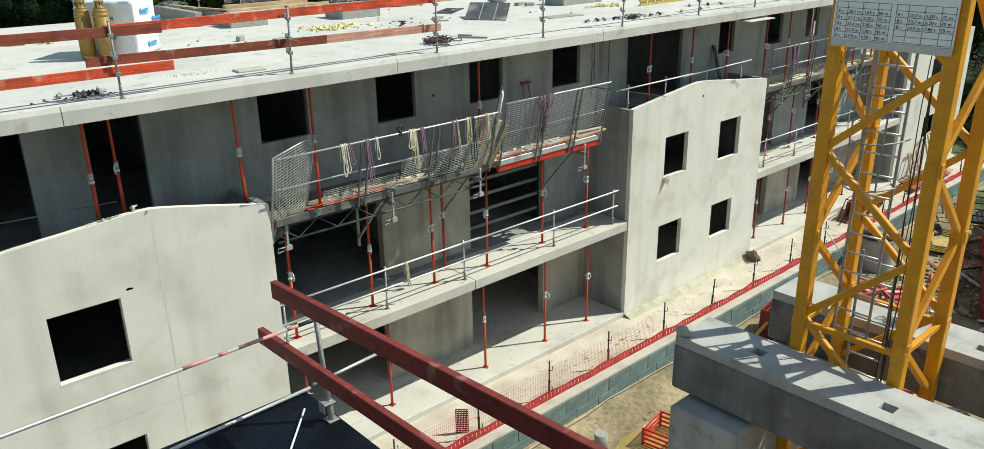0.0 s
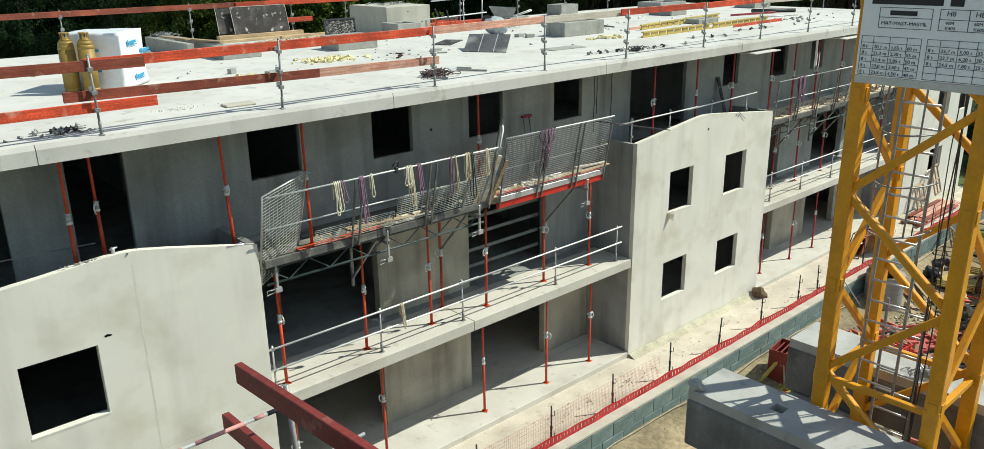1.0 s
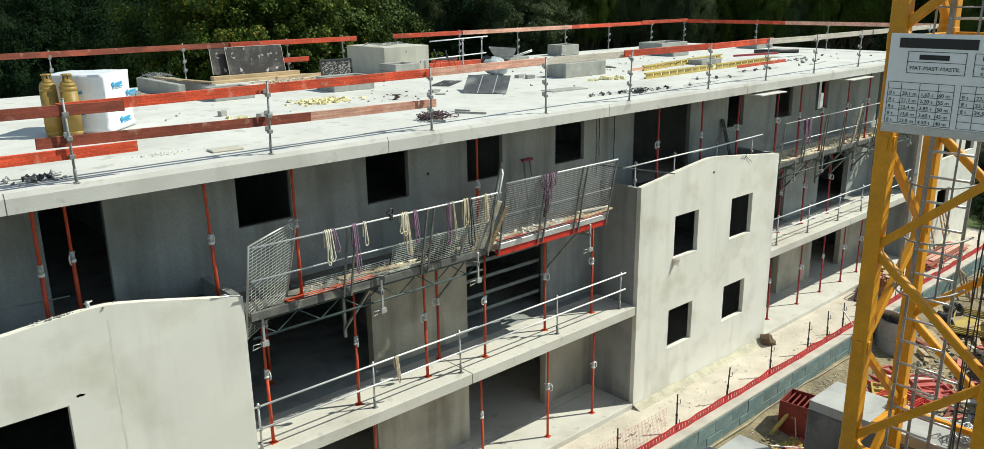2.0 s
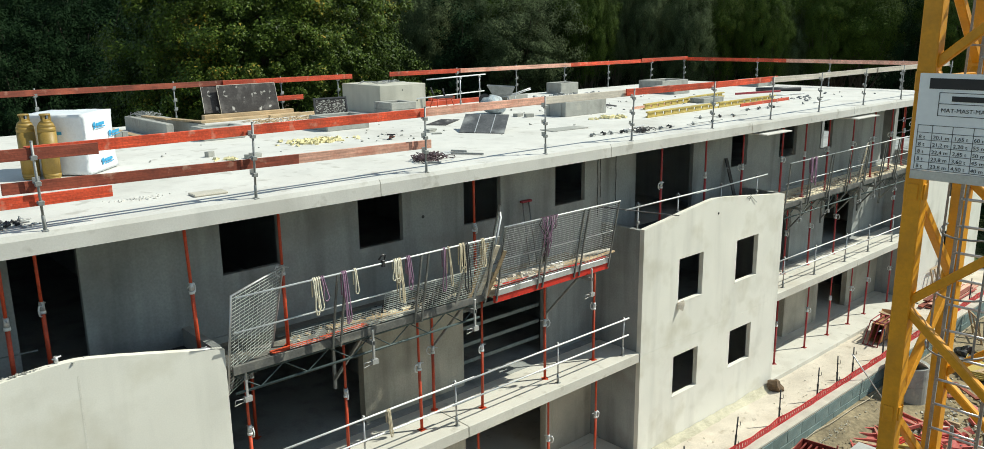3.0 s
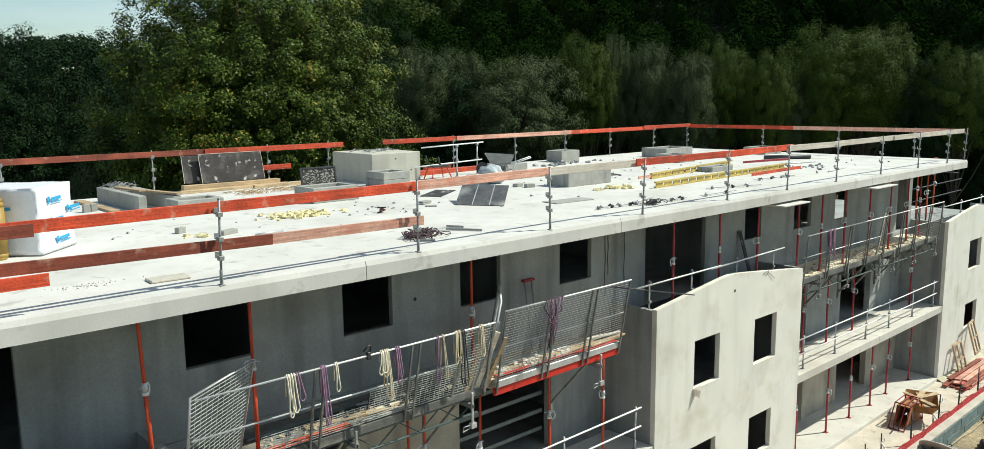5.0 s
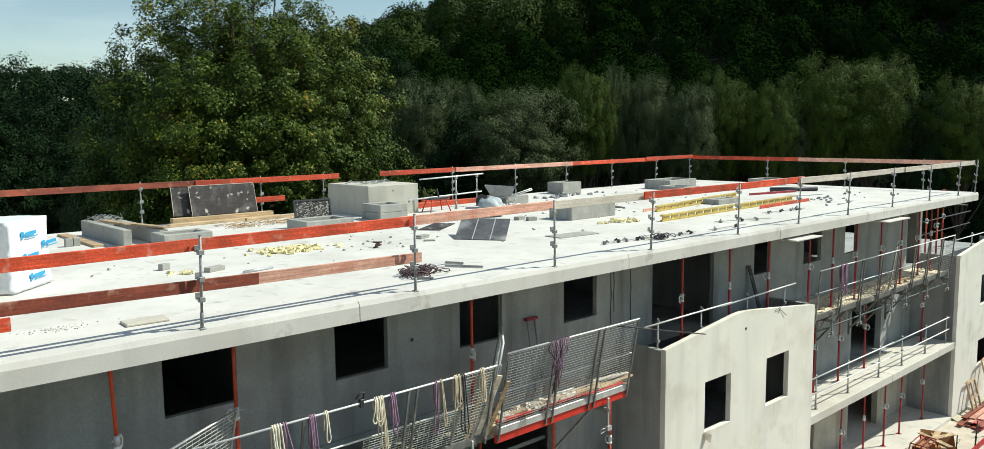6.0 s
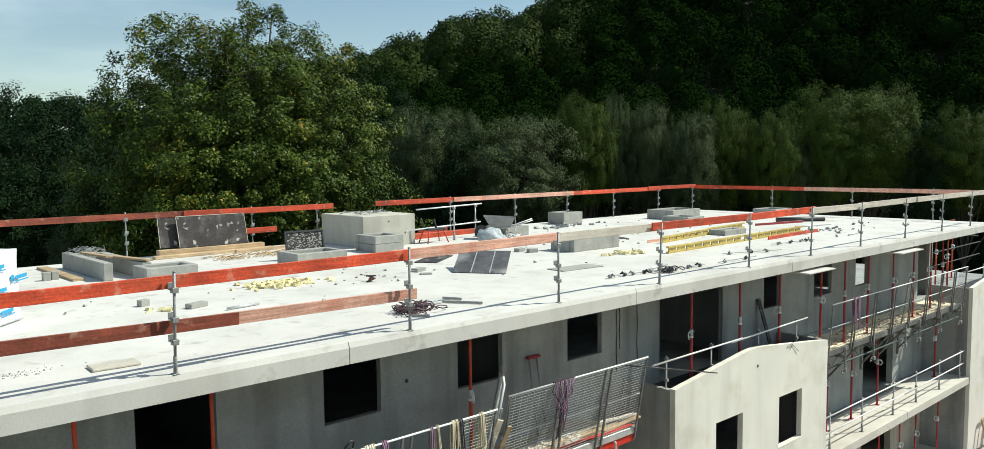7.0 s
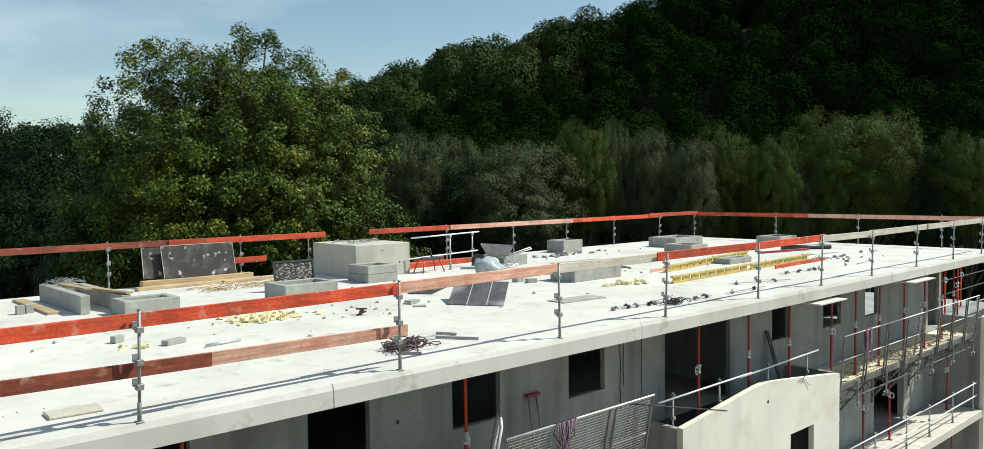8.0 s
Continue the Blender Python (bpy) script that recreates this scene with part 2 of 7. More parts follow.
WRAP = mat("white_plastic_wrap", (0.75, 0.77, 0.8), 0.35, vary=0.05, scale=4, fine=20, bump=0.4)
BLUE = mat("blue_print", (0.03, 0.3, 0.55), 0.5, vary=0.05)
SIGN = mat("white_sign_sheet", (0.86, 0.87, 0.88), 0.45, vary=0.04, scale=2, fine=20, bump=0.02)
INK = mat("black_print", (0.02, 0.02, 0.022), 0.6, vary=0.05)
ALU = mat("aluminium", (0.55, 0.56, 0.57), 0.4, 0.6, vary=0.1, scale=5, fine=40, bump=0.05)
ROPE = mat("pale_strap", (0.55, 0.48, 0.35), 0.85, vary=0.2, scale=5, fine=60, bump=0.2, rand=0.2)
CREAMSTRAP = mat("cream_strap", (0.72, 0.67, 0.54), 0.85, vary=0.15, scale=6, fine=60, bump=0.2)
DARKSTRAP = mat("dark_strap", (0.05, 0.05, 0.05), 0.85, vary=0.2, scale=6, fine=60, bump=0.2)
PURPLE = mat("violet_strap", (0.27, 0.16, 0.24), 0.85, vary=0.25, scale=5, fine=60, bump=0.2, rand=0.2)
RUST = mat("rusty_skip_paint", (0.36, 0.17, 0.06), 0.7, vary=0.3, scale=3, fine=30, bump=0.2, stain=(0.2, 0.07, 0.03), amount=0.6, stain_scale=3)
DARKRED = mat("dark_red_formwork", (0.25, 0.015, 0.03), 0.5, vary=0.25, scale=2, fine=30, bump=0.1)
WATER = mat("muddy_puddle", (0.34, 0.25, 0.08), 0.12, vary=0.15, scale=1.0, fine=8, bump=0.03)
BARK = mat("bark", (0.08, 0.06, 0.045), 0.9, vary=0.3, scale=4, fine=30, bump=0.8)
LEAF = leaf_mat("turning_leaves", (0.004, 0.016, 0.004), (0.088, 0.13, 0.018), (0.42, 0.25, 0.04), 0.21, 0.09, 0.45)
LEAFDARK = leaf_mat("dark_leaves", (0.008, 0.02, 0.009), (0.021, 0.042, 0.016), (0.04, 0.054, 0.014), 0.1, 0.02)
LEAFGREY = leaf_mat("grey_green_leaves", (0.018, 0.028, 0.012), (0.105, 0.135, 0.06), (0.19, 0.18, 0.07), 0.12)
LEAFOLIVE = leaf_mat("olive_leaves", (0.009, 0.022, 0.005), (0.092, 0.135, 0.024), (0.26, 0.23, 0.035), 0.16)
# one hill wood in two leaf colours: sunlit crest, then shaded slope
LEAFSUNLIT = leaf_mat("sunlit_ridge_leaves", (0.006, 0.018, 0.004), (0.046, 0.075, 0.012), (0.1, 0.105, 0.017), 0.14)
LEAFSHADED = leaf_mat("shaded_hill_leaves", (0.005, 0.014, 0.003), (0.013, 0.031, 0.006), (0.026, 0.04, 0.008), 0.1, 0.0)
GRASS = mat("rough_grass", (0.07, 0.1, 0.025), 0.95, vary=0.4, scale=0.8, fine=12, bump=0.8, stain=(0.12, 0.1, 0.04), amount=0.5, stain_scale=0.3)
HILLM = mat("forest_floor", (0.02, 0.028, 0.01), 0.95, vary=0.4, scale=0.1, fine=2, bump=0.5)


# ---- builders ----
def box(bm, x0, x1, y0, y1, z0, z1):
    v = [bm.verts.new((x, y, z)) for z in (z0, z1) for y in (y0, y1) for x in (x0, x1)]
    for f in ((0, 2, 3, 1), (4, 5, 7, 6), (0, 1, 5, 4), (2, 6, 7, 3), (0, 4, 6, 2), (1, 3, 7, 5)):
        bm.faces.new([v[i] for i in f])
    return v


def soft(bm, w=0.01):
    bmesh.ops.bevel(bm, geom=list(bm.edges), offset=w, segments=1, affect="EDGES", profile=0.5)
    return bm


def sbox(x0, x1, y0, y1, z0, z1, w=0.01):
    bm = bmesh.new()
    box(bm, x0, x1, y0, y1, z0, z1)
    return soft(bm, w)


def beam(bm, p, q, w, h, up=(0, 0, 1)):
    """A bar of rectangular section from p to q: w across, h along up."""
    p, q, up = Vector(p), Vector(q), Vector(up)
    d = (q - p).normalized()
    s = d.cross(up)
    s = s.normalized() if s.length > 1e-4 else Vector((1, 0, 0))
    u = s.cross(d).normalized()
    v = [bm.verts.new(c + s * a * w / 2 + u * b * h / 2) for c in (p, q) for a, b in ((-1, -1), (1, -1), (1, 1), (-1, 1))]
    for f in ((3, 2, 1, 0), (4, 5, 6, 7), (0, 1, 5, 4), (1, 2, 6, 5), (2, 3, 7, 6), (3, 0, 4, 7)):
        bm.faces.new([v[i] for i in f])


def tube(bm, p, q, r, seg=8, r2=None):
    p, q = Vector(p), Vector(q)
    r2 = r if r2 is None else r2
    turn = (q - p).to_track_quat("Z", "Y").to_matrix()
    ring = [turn @ Vector((math.cos(a), math.sin(a), 0)) for a in (2 * math.pi * i / seg for i in range(seg))]
    a = [bm.verts.new(p + v * r) for v in ring]
    b = [bm.verts.new(q + v * r2) for v in ring]
    for i in range(seg):
        f = bm.faces.new((a[i], a[(i + 1) % seg], b[(i + 1) % seg], b[i]))
        f.smooth = seg > 6
    bm.faces.new(a[::-1])
    bm.faces.new(b)


def path_tube(bm, pts, r, seg=6):
    """A bent tube along points, as one piece."""
    pts = [Vector(p) for p in pts]
    last = None
    for i, p in enumerate(pts):
        way = pts[min(i + 1, len(pts) - 1)] - pts[max(i - 1, 0)]
        turn = way.to_track_quat("Z", "Y").to_matrix()
        ring = [bm.verts.new(p + turn @ Vector((r * math.cos(2 * math.pi * k / seg), r * math.sin(2 * math.pi * k / seg), 0))) for k in range(seg)]
        if last is None:
            bm.faces.new(ring[::-1])
        else:
            o = min(range(seg), key=lambda s: sum((ring[(k + s) % seg].co - last[k].co).length for k in range(seg)))
            ring = [ring[(k + o) % seg] for k in range(seg)]
            for k in range(seg):
                bm.faces.new((last[k], last[(k + 1) % seg], ring[(k + 1) % seg], ring[k])).smooth = True
        last = ring
    bm.faces.new(last)


def mesh_ob(name, bm, material):
    me = bpy.data.meshes.new(name)
    bm.normal_update()
    bm.to_mesh(me)
    bm.free()
    me.materials.append(material)
    return new(name, me)


def part(name, bm, material, parent, label=""):
    ob = mesh_ob(name, bm, material)
    ob.parent = parent
    return tagged(ob, label)


def same_part(name, src, parent, m=None):
    """Another part on the same mesh."""
    ob = new(name, src.data)
    ob.parent = parent
    if m is not None:
        ob.matrix_basis = m
    return ob


def thing(name, label, category, group="", kind="", at=(0, 0, 0)):
    ob = new(name)
    ob.location = at
    return tagged(ob, label, category, group, kind)


def struct(name, bm, material, label, category):
    return tagged(mesh_ob(name, bm, material), label, category, kind="structure")


def wall_cells(bm, x0, x1, z0, z1, y0, y1, holes):
    """A wall in the plane of x and z with openings (xa, xb, za, zb) that go through it."""
    xs = sorted({x0, x1, *[v for h in holes for v in h[:2] if x0 < v < x1]})
    zs = sorted({z0, z1, *[v for h in holes for v in h[2:] if z0 < v < z1]})
    solid = {}
    for i in range(len(xs) - 1):
        for k in range(len(zs) - 1):
            mx, mz = (xs[i] + xs[i + 1]) / 2, (zs[k] + zs[k + 1]) / 2
            solid[i, k] = not any(a < mx < b and c < mz < d for a, b, c, d in holes)
    vs = {}

    def vert(x, y, z):
        key = (round(x, 4), round(y, 4), round(z, 4))
        if key not in vs:
            vs[key] = bm.verts.new(key)
        return vs[key]

    for (i, k), s in solid.items():
        if not s:
            continue
        a, b, c, d = xs[i], xs[i + 1], zs[k], zs[k + 1]
        bm.faces.new([vert(a, y0, c), vert(b, y0, c), vert(b, y0, d), vert(a, y0, d)])
        bm.faces.new([vert(a, y1, d), vert(b, y1, d), vert(b, y1, c), vert(a, y1, c)])
        if not solid.get((i - 1, k)):
            bm.faces.new([vert(a, y0, c), vert(a, y0, d), vert(a, y1, d), vert(a, y1, c)])
        if not solid.get((i + 1, k)):
            bm.faces.new([vert(b, y1, c), vert(b, y1, d), vert(b, y0, d), vert(b, y0, c)])
        if not solid.get((i, k - 1)):
            bm.faces.new([vert(a, y0, c), vert(a, y1, c), vert(b, y1, c), vert(b, y0, c)])
        if not solid.get((i, k + 1)):
            bm.faces.new([vert(a, y0, d), vert(b, y0, d), vert(b, y1, d), vert(a, y1, d)])


# ---- ground and hills ----
PIT, PATHZ = -1.2, -0.15


def height(x, y):
    h = PIT + 0.12 * noise.noise((x * 0.35, y * 0.35, 3))
    if y > 10.3 and x > -30:
        # backfill banked against the retaining wall
        k = min(1.0, (y - 10.3) / 0.85)
        h += 0.5 * k * k * (3 - 2 * k) + 0.05 * noise.noise((x * 1.1, y * 2.0, 5))
        if y > 11.2:
            h = -0.65
    far = math.hypot(x - 10, y - 10)
    away = min(1.0, max(0.0, (far - 75) / 60))
    h += away * 47 * math.exp(-0.5 * ((x - 194) ** 2 / 92 ** 2 + (y - 83) ** 2 / 74 ** 2))
    h += away * 30 * math.exp(-0.5 * ((x - 90) ** 2 / 200 ** 2 + (y - 480) ** 2 / 90 ** 2))
    h += 3.2 * away * math.exp(-0.5 * ((x - 88) ** 2 + (y - 128) ** 2) / 26 ** 2)
    if far > 60:
        h += 2.0 * noise.noise((x * 0.03, y * 0.03, 7)) * min(1, (far - 60) / 60)
    return h


def stretch(i, n, near, reach):
    """Grid lines that lie close near the site and far apart at the horizon."""
    u = 2 * i / n - 1
    return 12 + math.copysign(near * abs(u) + reach * abs(u) ** 5, u)


bm = bmesh.new()
N = 150
grid = [[bm.verts.new((stretch(i, N, 90, 2400), stretch(k, N, 90, 2400), 0)) for i in range(N + 1)] for k in range(N + 1)]
for row in grid:
    for v in row:
        v.co.z = height(v.co.x, v.co.y)
for k in range(N):
    for i in range(N):
        bm.faces.new((grid[k][i], grid[k][i + 1], grid[k + 1][i + 1], grid[k + 1][i])).smooth = True
ground = struct("ground", bm, SOIL, "brown stony building-site soil rising to wooded hills", "ground")
ground.data.materials.append(HILLM)
ground.data.materials.append(GRASS)
for p in ground.data.polygons:
    c = p.center
    if c.y > 24 or math.hypot(c.x - 12, c.y - 5) > 55:
        p.material_index = 1
    elif (c.x > 38 and c.y < 11) or c.x > 42.5:
        p.material_index = 2

# ---- building shell ----
F, ROOF, UND = 13.0, 8.27, 7.99
XL, XR = -6.0, 41.8

# roof slab in cast bays, thin open joints between them
joints = [-2.6, 3.4, 9.41, 15.44, 21.21, 27.2, 33.2]
bm = bmesh.new()
edge = [(-6.0, 12.6)]
for x in joints:
    edge += [(x - 0.007, 12.6), (x - 0.007, 12.64), (x + 0.007, 12.64), (x + 0.007, 12.6)]
edge += [(35.3, 12.6), (35.3, 24.5), (-6.0, 24.5)]
lo, mid, hi = ([bm.verts.new((x, y + o, z)) for x, y in edge] for z, o in ((UND, 0.0), (ROOF - 0.07, 0.0), (ROOF, 0.03)))
bm.faces.new(lo[::-1])
bm.faces.new(hi)
for a, b in ((lo, mid), (mid, hi)):
    for i in range(len(edge)):
        k = (i + 1) % len(edge)
        bm.faces.new((a[i], a[k], b[k], b[i]))
struct("roof_slab", bm, DECK, "pale concrete roof slab with open joints in its edge", "roof")

# floors
bm = bmesh.new()
box(bm, XL, XR, 14.3, 24.1, -0.3, 0.0)
struct("floor_ground", bm, TERRACE, "dusty concrete ground floor", "floor")
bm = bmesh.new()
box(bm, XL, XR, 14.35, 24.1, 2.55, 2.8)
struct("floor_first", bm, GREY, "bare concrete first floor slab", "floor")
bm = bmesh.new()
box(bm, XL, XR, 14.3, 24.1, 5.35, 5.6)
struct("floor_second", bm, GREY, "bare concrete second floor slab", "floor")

# second-floor wall
TOPW = 7.72
ups = [(-4.4, -3.4, 6.61, TOPW), (-1.2, -0.2, 6.61, TOPW), (2.0, 3.15, 5.6, TOPW), (4.12, 5.05, 5.6, TOPW), (7.29, 8.37, 6.66, TOPW), (10.05, 11.09, 6.6, TOPW),
       (12.7, 13.77, 6.63, TOPW), (15.53, 16.58, 6.62, TOPW), (18.58, 21.17, 5.6, 7.85), (23.14, 24.02, 6.64, TOPW),
       (25.95, 27.05, 6.61, TOPW), (28.68, 29.58, 6.61, TOPW), (33.75, 34.8, 5.6, TOPW)]
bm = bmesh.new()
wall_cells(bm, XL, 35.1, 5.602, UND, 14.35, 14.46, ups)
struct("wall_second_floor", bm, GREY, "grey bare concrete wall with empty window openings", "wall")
lower = [(-4.6, -2.0, 0.0, 2.3), (7.25, 10.15, 0.0, 2.45), (12.82, 15.5, 0.0, 2.45), (24.7, 27.55, 0.0, 2.45), (30.0, 32.4, 0.0, 2.45),
         (0.1, 6.3, 0.0, 2.45), (17.55, 23.65, 0.0, 2.45), (35.4, 41.5, 0.0, 2.45)]
bm = bmesh.new()
wall_cells(bm, XL, XR, 0.002, 2.55, 14.6, 14.8, lower)
struct("wall_ground_floor", bm, WARMGREY, "beige-grey concrete wall with wide dark openings", "wall")
bm = bmesh.new()
wall_cells(bm, XL, 14.0, 2.802, 5.35, 14.6, 14.8, [(a, b, c + 2.8, d + 2.8) for a, b, c, d in lower])
struct("wall_first_floor", bm, WARMGREY, "beige-grey concrete wall with wide dark openings", "wall")
bm = bmesh.new()
wall_cells(bm, 14.0, XR, 2.802, 5.35, 14.6, 14.8, [(a, b, c + 2.8, d + 2.8) for a, b, c, d in lower])
struct("wall_first_floor", bm, GREY, "grey concrete wall with wide dark openings", "wall")
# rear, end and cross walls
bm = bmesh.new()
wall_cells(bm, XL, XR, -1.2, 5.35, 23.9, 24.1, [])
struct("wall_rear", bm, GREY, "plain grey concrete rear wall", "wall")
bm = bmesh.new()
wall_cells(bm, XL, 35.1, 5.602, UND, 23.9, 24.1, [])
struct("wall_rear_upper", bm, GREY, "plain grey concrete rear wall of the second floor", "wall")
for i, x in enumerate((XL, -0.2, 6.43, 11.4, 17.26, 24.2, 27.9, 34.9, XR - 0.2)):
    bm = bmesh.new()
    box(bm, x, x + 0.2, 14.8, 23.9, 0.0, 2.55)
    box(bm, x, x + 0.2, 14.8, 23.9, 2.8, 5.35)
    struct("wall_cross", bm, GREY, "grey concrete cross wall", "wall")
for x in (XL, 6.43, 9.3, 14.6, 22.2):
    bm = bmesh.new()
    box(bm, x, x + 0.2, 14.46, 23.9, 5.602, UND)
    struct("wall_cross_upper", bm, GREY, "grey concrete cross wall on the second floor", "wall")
bm = bmesh.new()
for y0, y1, z0, z1 in ((14.46, 16.25, 5.602, UND), (17.3, 23.9, 5.602, UND), (16.25, 17.3, 7.4, UND)):
    box(bm, 34.9, 35.1, y0, y1, z0, z1)
struct("wall_end_upper", bm, GREY, "grey concrete end wall with a wide opening", "wall")


def pavilion(x0, x1, zl, xp, zp, zr, wins):
    """A projecting bay: gabled front wall of two panel heights, return walls and terrace."""
    bm = bmesh.new()
    T = 0.13
    low = [w for w in wins if w[2] < 2.7]
    high = [w for w in wins if w[2] > 2.7]
    wall_cells(bm, x0, x1, -0.4, 2.70, F, F + T, low)
    wall_cells(bm, x0, x1, 2.712, 5.6, F, F + T, high)
    box(bm, x0 + 0.01, x1 - 0.01, F + 0.006, F + T - 0.01, 2.70, 2.712)
    # gable with a softly curved crest
    n = 36
    prof = []
    for i in range(n + 1):
        x = x0 + (x1 - x0) * i / n
        z = zl + (zp - zl) * (x - x0) / (xp - x0) if x < xp else zr + (zp - zr) * (x1 - x) / (x1 - xp)
        z -= 0.015 * math.exp(-((x - xp) / 0.25) ** 2)
        prof.append((x, z + 0.012 * noise.noise((x * 3, 0, 1))))
    fr = [bm.verts.new((x, F, z)) for x, z in prof]
    bk = [bm.verts.new((x, F + T, z)) for x, z in prof]
    f0 = [bm.verts.new((x, F, 5.6)) for x, z in prof]
    b0 = [bm.verts.new((x, F + T, 5.6)) for x, z in prof]
    for i in range(n):
        bm.faces.new((f0[i], f0[i + 1], fr[i + 1], fr[i]))
        bm.faces.new((b0[i + 1], b0[i], bk[i], bk[i + 1]))
        bm.faces.new((fr[i], fr[i + 1], bk[i + 1], bk[i]))
    bm.faces.new((f0[0], fr[0], bk[0], b0[0]))
    bm.faces.new((f0[n], b0[n], bk[n], fr[n]))
    struct("wall_bay_front", bm, CREAM, "cream precast concrete bay wall with a low gabled top and empty square windows", "wall")
    # returns are greyer than the cream front: side shade put into the colour
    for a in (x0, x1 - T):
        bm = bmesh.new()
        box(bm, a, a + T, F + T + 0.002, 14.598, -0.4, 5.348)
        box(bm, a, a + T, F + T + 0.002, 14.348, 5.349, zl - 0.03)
        struct("wall_bay_return", bm, GREY, "return wall of the bay, its shade put into grey concrete", "wall")
    bm = bmesh.new()
    for z in (-0.25, 2.55, 5.35):
        box(bm, x0 + T + 0.002, x1 - T - 0.002, F + T + 0.002, 14.298, z, z + 0.25)
    struct("floor_bay", bm, TERRACE, "concrete floors of the bay with an open terrace on top", "floor")
    bm = bmesh.new()
    box(bm, x0 + T + 0.01, x1 - T - 0.01, F + T + 0.01, 14.34, 5.602, 5.612)
    struct("terrace_membrane", bm, MEMBRANE, "dark bitumen membrane on the bay terrace", "membrane")
    for xa, xb, za, zb in wins:
        s = sbox(xa - 0.02, xb + 0.02, F - 0.006, F + 0.12, za - 0.03, za + 0.004, 0.003)
        struct("window_sill", s, CREAM, "thin cream concrete window sill", "sill")


pavilion(-0.2, 6.63, 5.95, 4.5, 6.35, 5.9, [(2.68, 3.82, 3.74, 4.94), (2.68, 3.82, 1.1, 2.27)])
pavilion(17.24, 23.95, 5.97, 20.3, 6.33, 5.92, [(18.75, 19.84, 3.76, 4.94), (21.47, 22.6, 3.72, 4.94), (18.66, 19.78, 1.15, 2.29), (21.36, 22.5, 1.18, 2.29)])
pavilion(35.1, XR, 5.97, 38.2, 6.33, 5.92, [(37.6, 38.95, 3.78, 4.95), (37.6, 38.95, 1.4, 2.4), (40.1, 41.2, 3.78, 4.95)])

# balconies and their ground slabs
for a, b, j in ((-6.0, -0.21, -3.0), (6.64, 17.23, 11.6), (23.96, 35.09, 29.5)):
    for p, q in ((a, j - 0.005), (j + 0.005, b)):
        struct("balcony_slab", sbox(p, q, F + 0.02, 14.345, 2.55, 2.8, 0.012), TERRACE, "pale concrete balcony slab", "balcony")
    bm = sbox(a, b, F, 14.298, -0.5, 0.0, 0.015)
    struct("terrace_slab", bm, TERRACE, "dusty pale concrete terrace slab at ground level", "terrace")

# path, kerb
bm = bmesh.new()
nx, ny = 160, 8
g = [[bm.verts.new((-8 + 50.4 * i / nx, 11.42 + 1.66 * k / ny, PATHZ + 0.03 * noise.noise((i * 0.35, k * 0.6, 0)))) for i in range(nx + 1)] for k in range(ny + 1)]
for k in range(ny):
    for i in range(nx):
        bm.faces.new((g[k][i], g[k][i + 1], g[k + 1][i + 1], g[k + 1][i])).smooth = True
struct("path", bm, PATHM, "beige sandy path along the building", "path")
bm = sbox(-8, 42.4, 11.15, 11.43, -0.2, -0.115, 0.015)
struct("kerb", bm, KERBM, "pale dusty concrete capping of the retaining wall", "kerb")

# soil and mud banked against the bays
for a, b in ((-0.2, 6.63), (17.24, 23.95), (35.1, 41.8)):
    bm = bmesh.new()
    n = 50
    rows = []
    for i in range(n + 1):
        x = a + (b - a) * i / n
        k = 0.5 + 0.5 * noise.noise((x * 1.3, 4, 2)) + 0.3 * noise.noise((x * 6, 1, 9))
        rows.append([bm.verts.new((x, F - 0.008, PATHZ + 0.06 + 0.1 * k)), bm.verts.new((x, F - 0.12, PATHZ + 0.03 + 0.04 * k)), bm.verts.new((x, F - 0.35, PATHZ - 0.04))])
    for r0, r1 in zip(rows, rows[1:]):
        for k in range(2):
            bm.faces.new((r0[k], r0[k + 1], r1[k + 1], r1[k])).smooth = True
    struct("earth_bank", bm, mat("banked_mud", (0.46, 0.43, 0.33), 0.95, vary=0.2, scale=3, fine=20, bump=0.6) if a < 0 else bpy.data.materials["banked_mud"], "low uneven bank of pale mud along the bay", "ground")

# retaining wall of tarred blocks
wall_r = struct("retaining_wall", sbox(-8, 42.4, 11.19, 11.4, PIT - 0.4, -0.205, 0.01), TARBLOCK, "dark blue-green tarred block retaining wall", "wall")

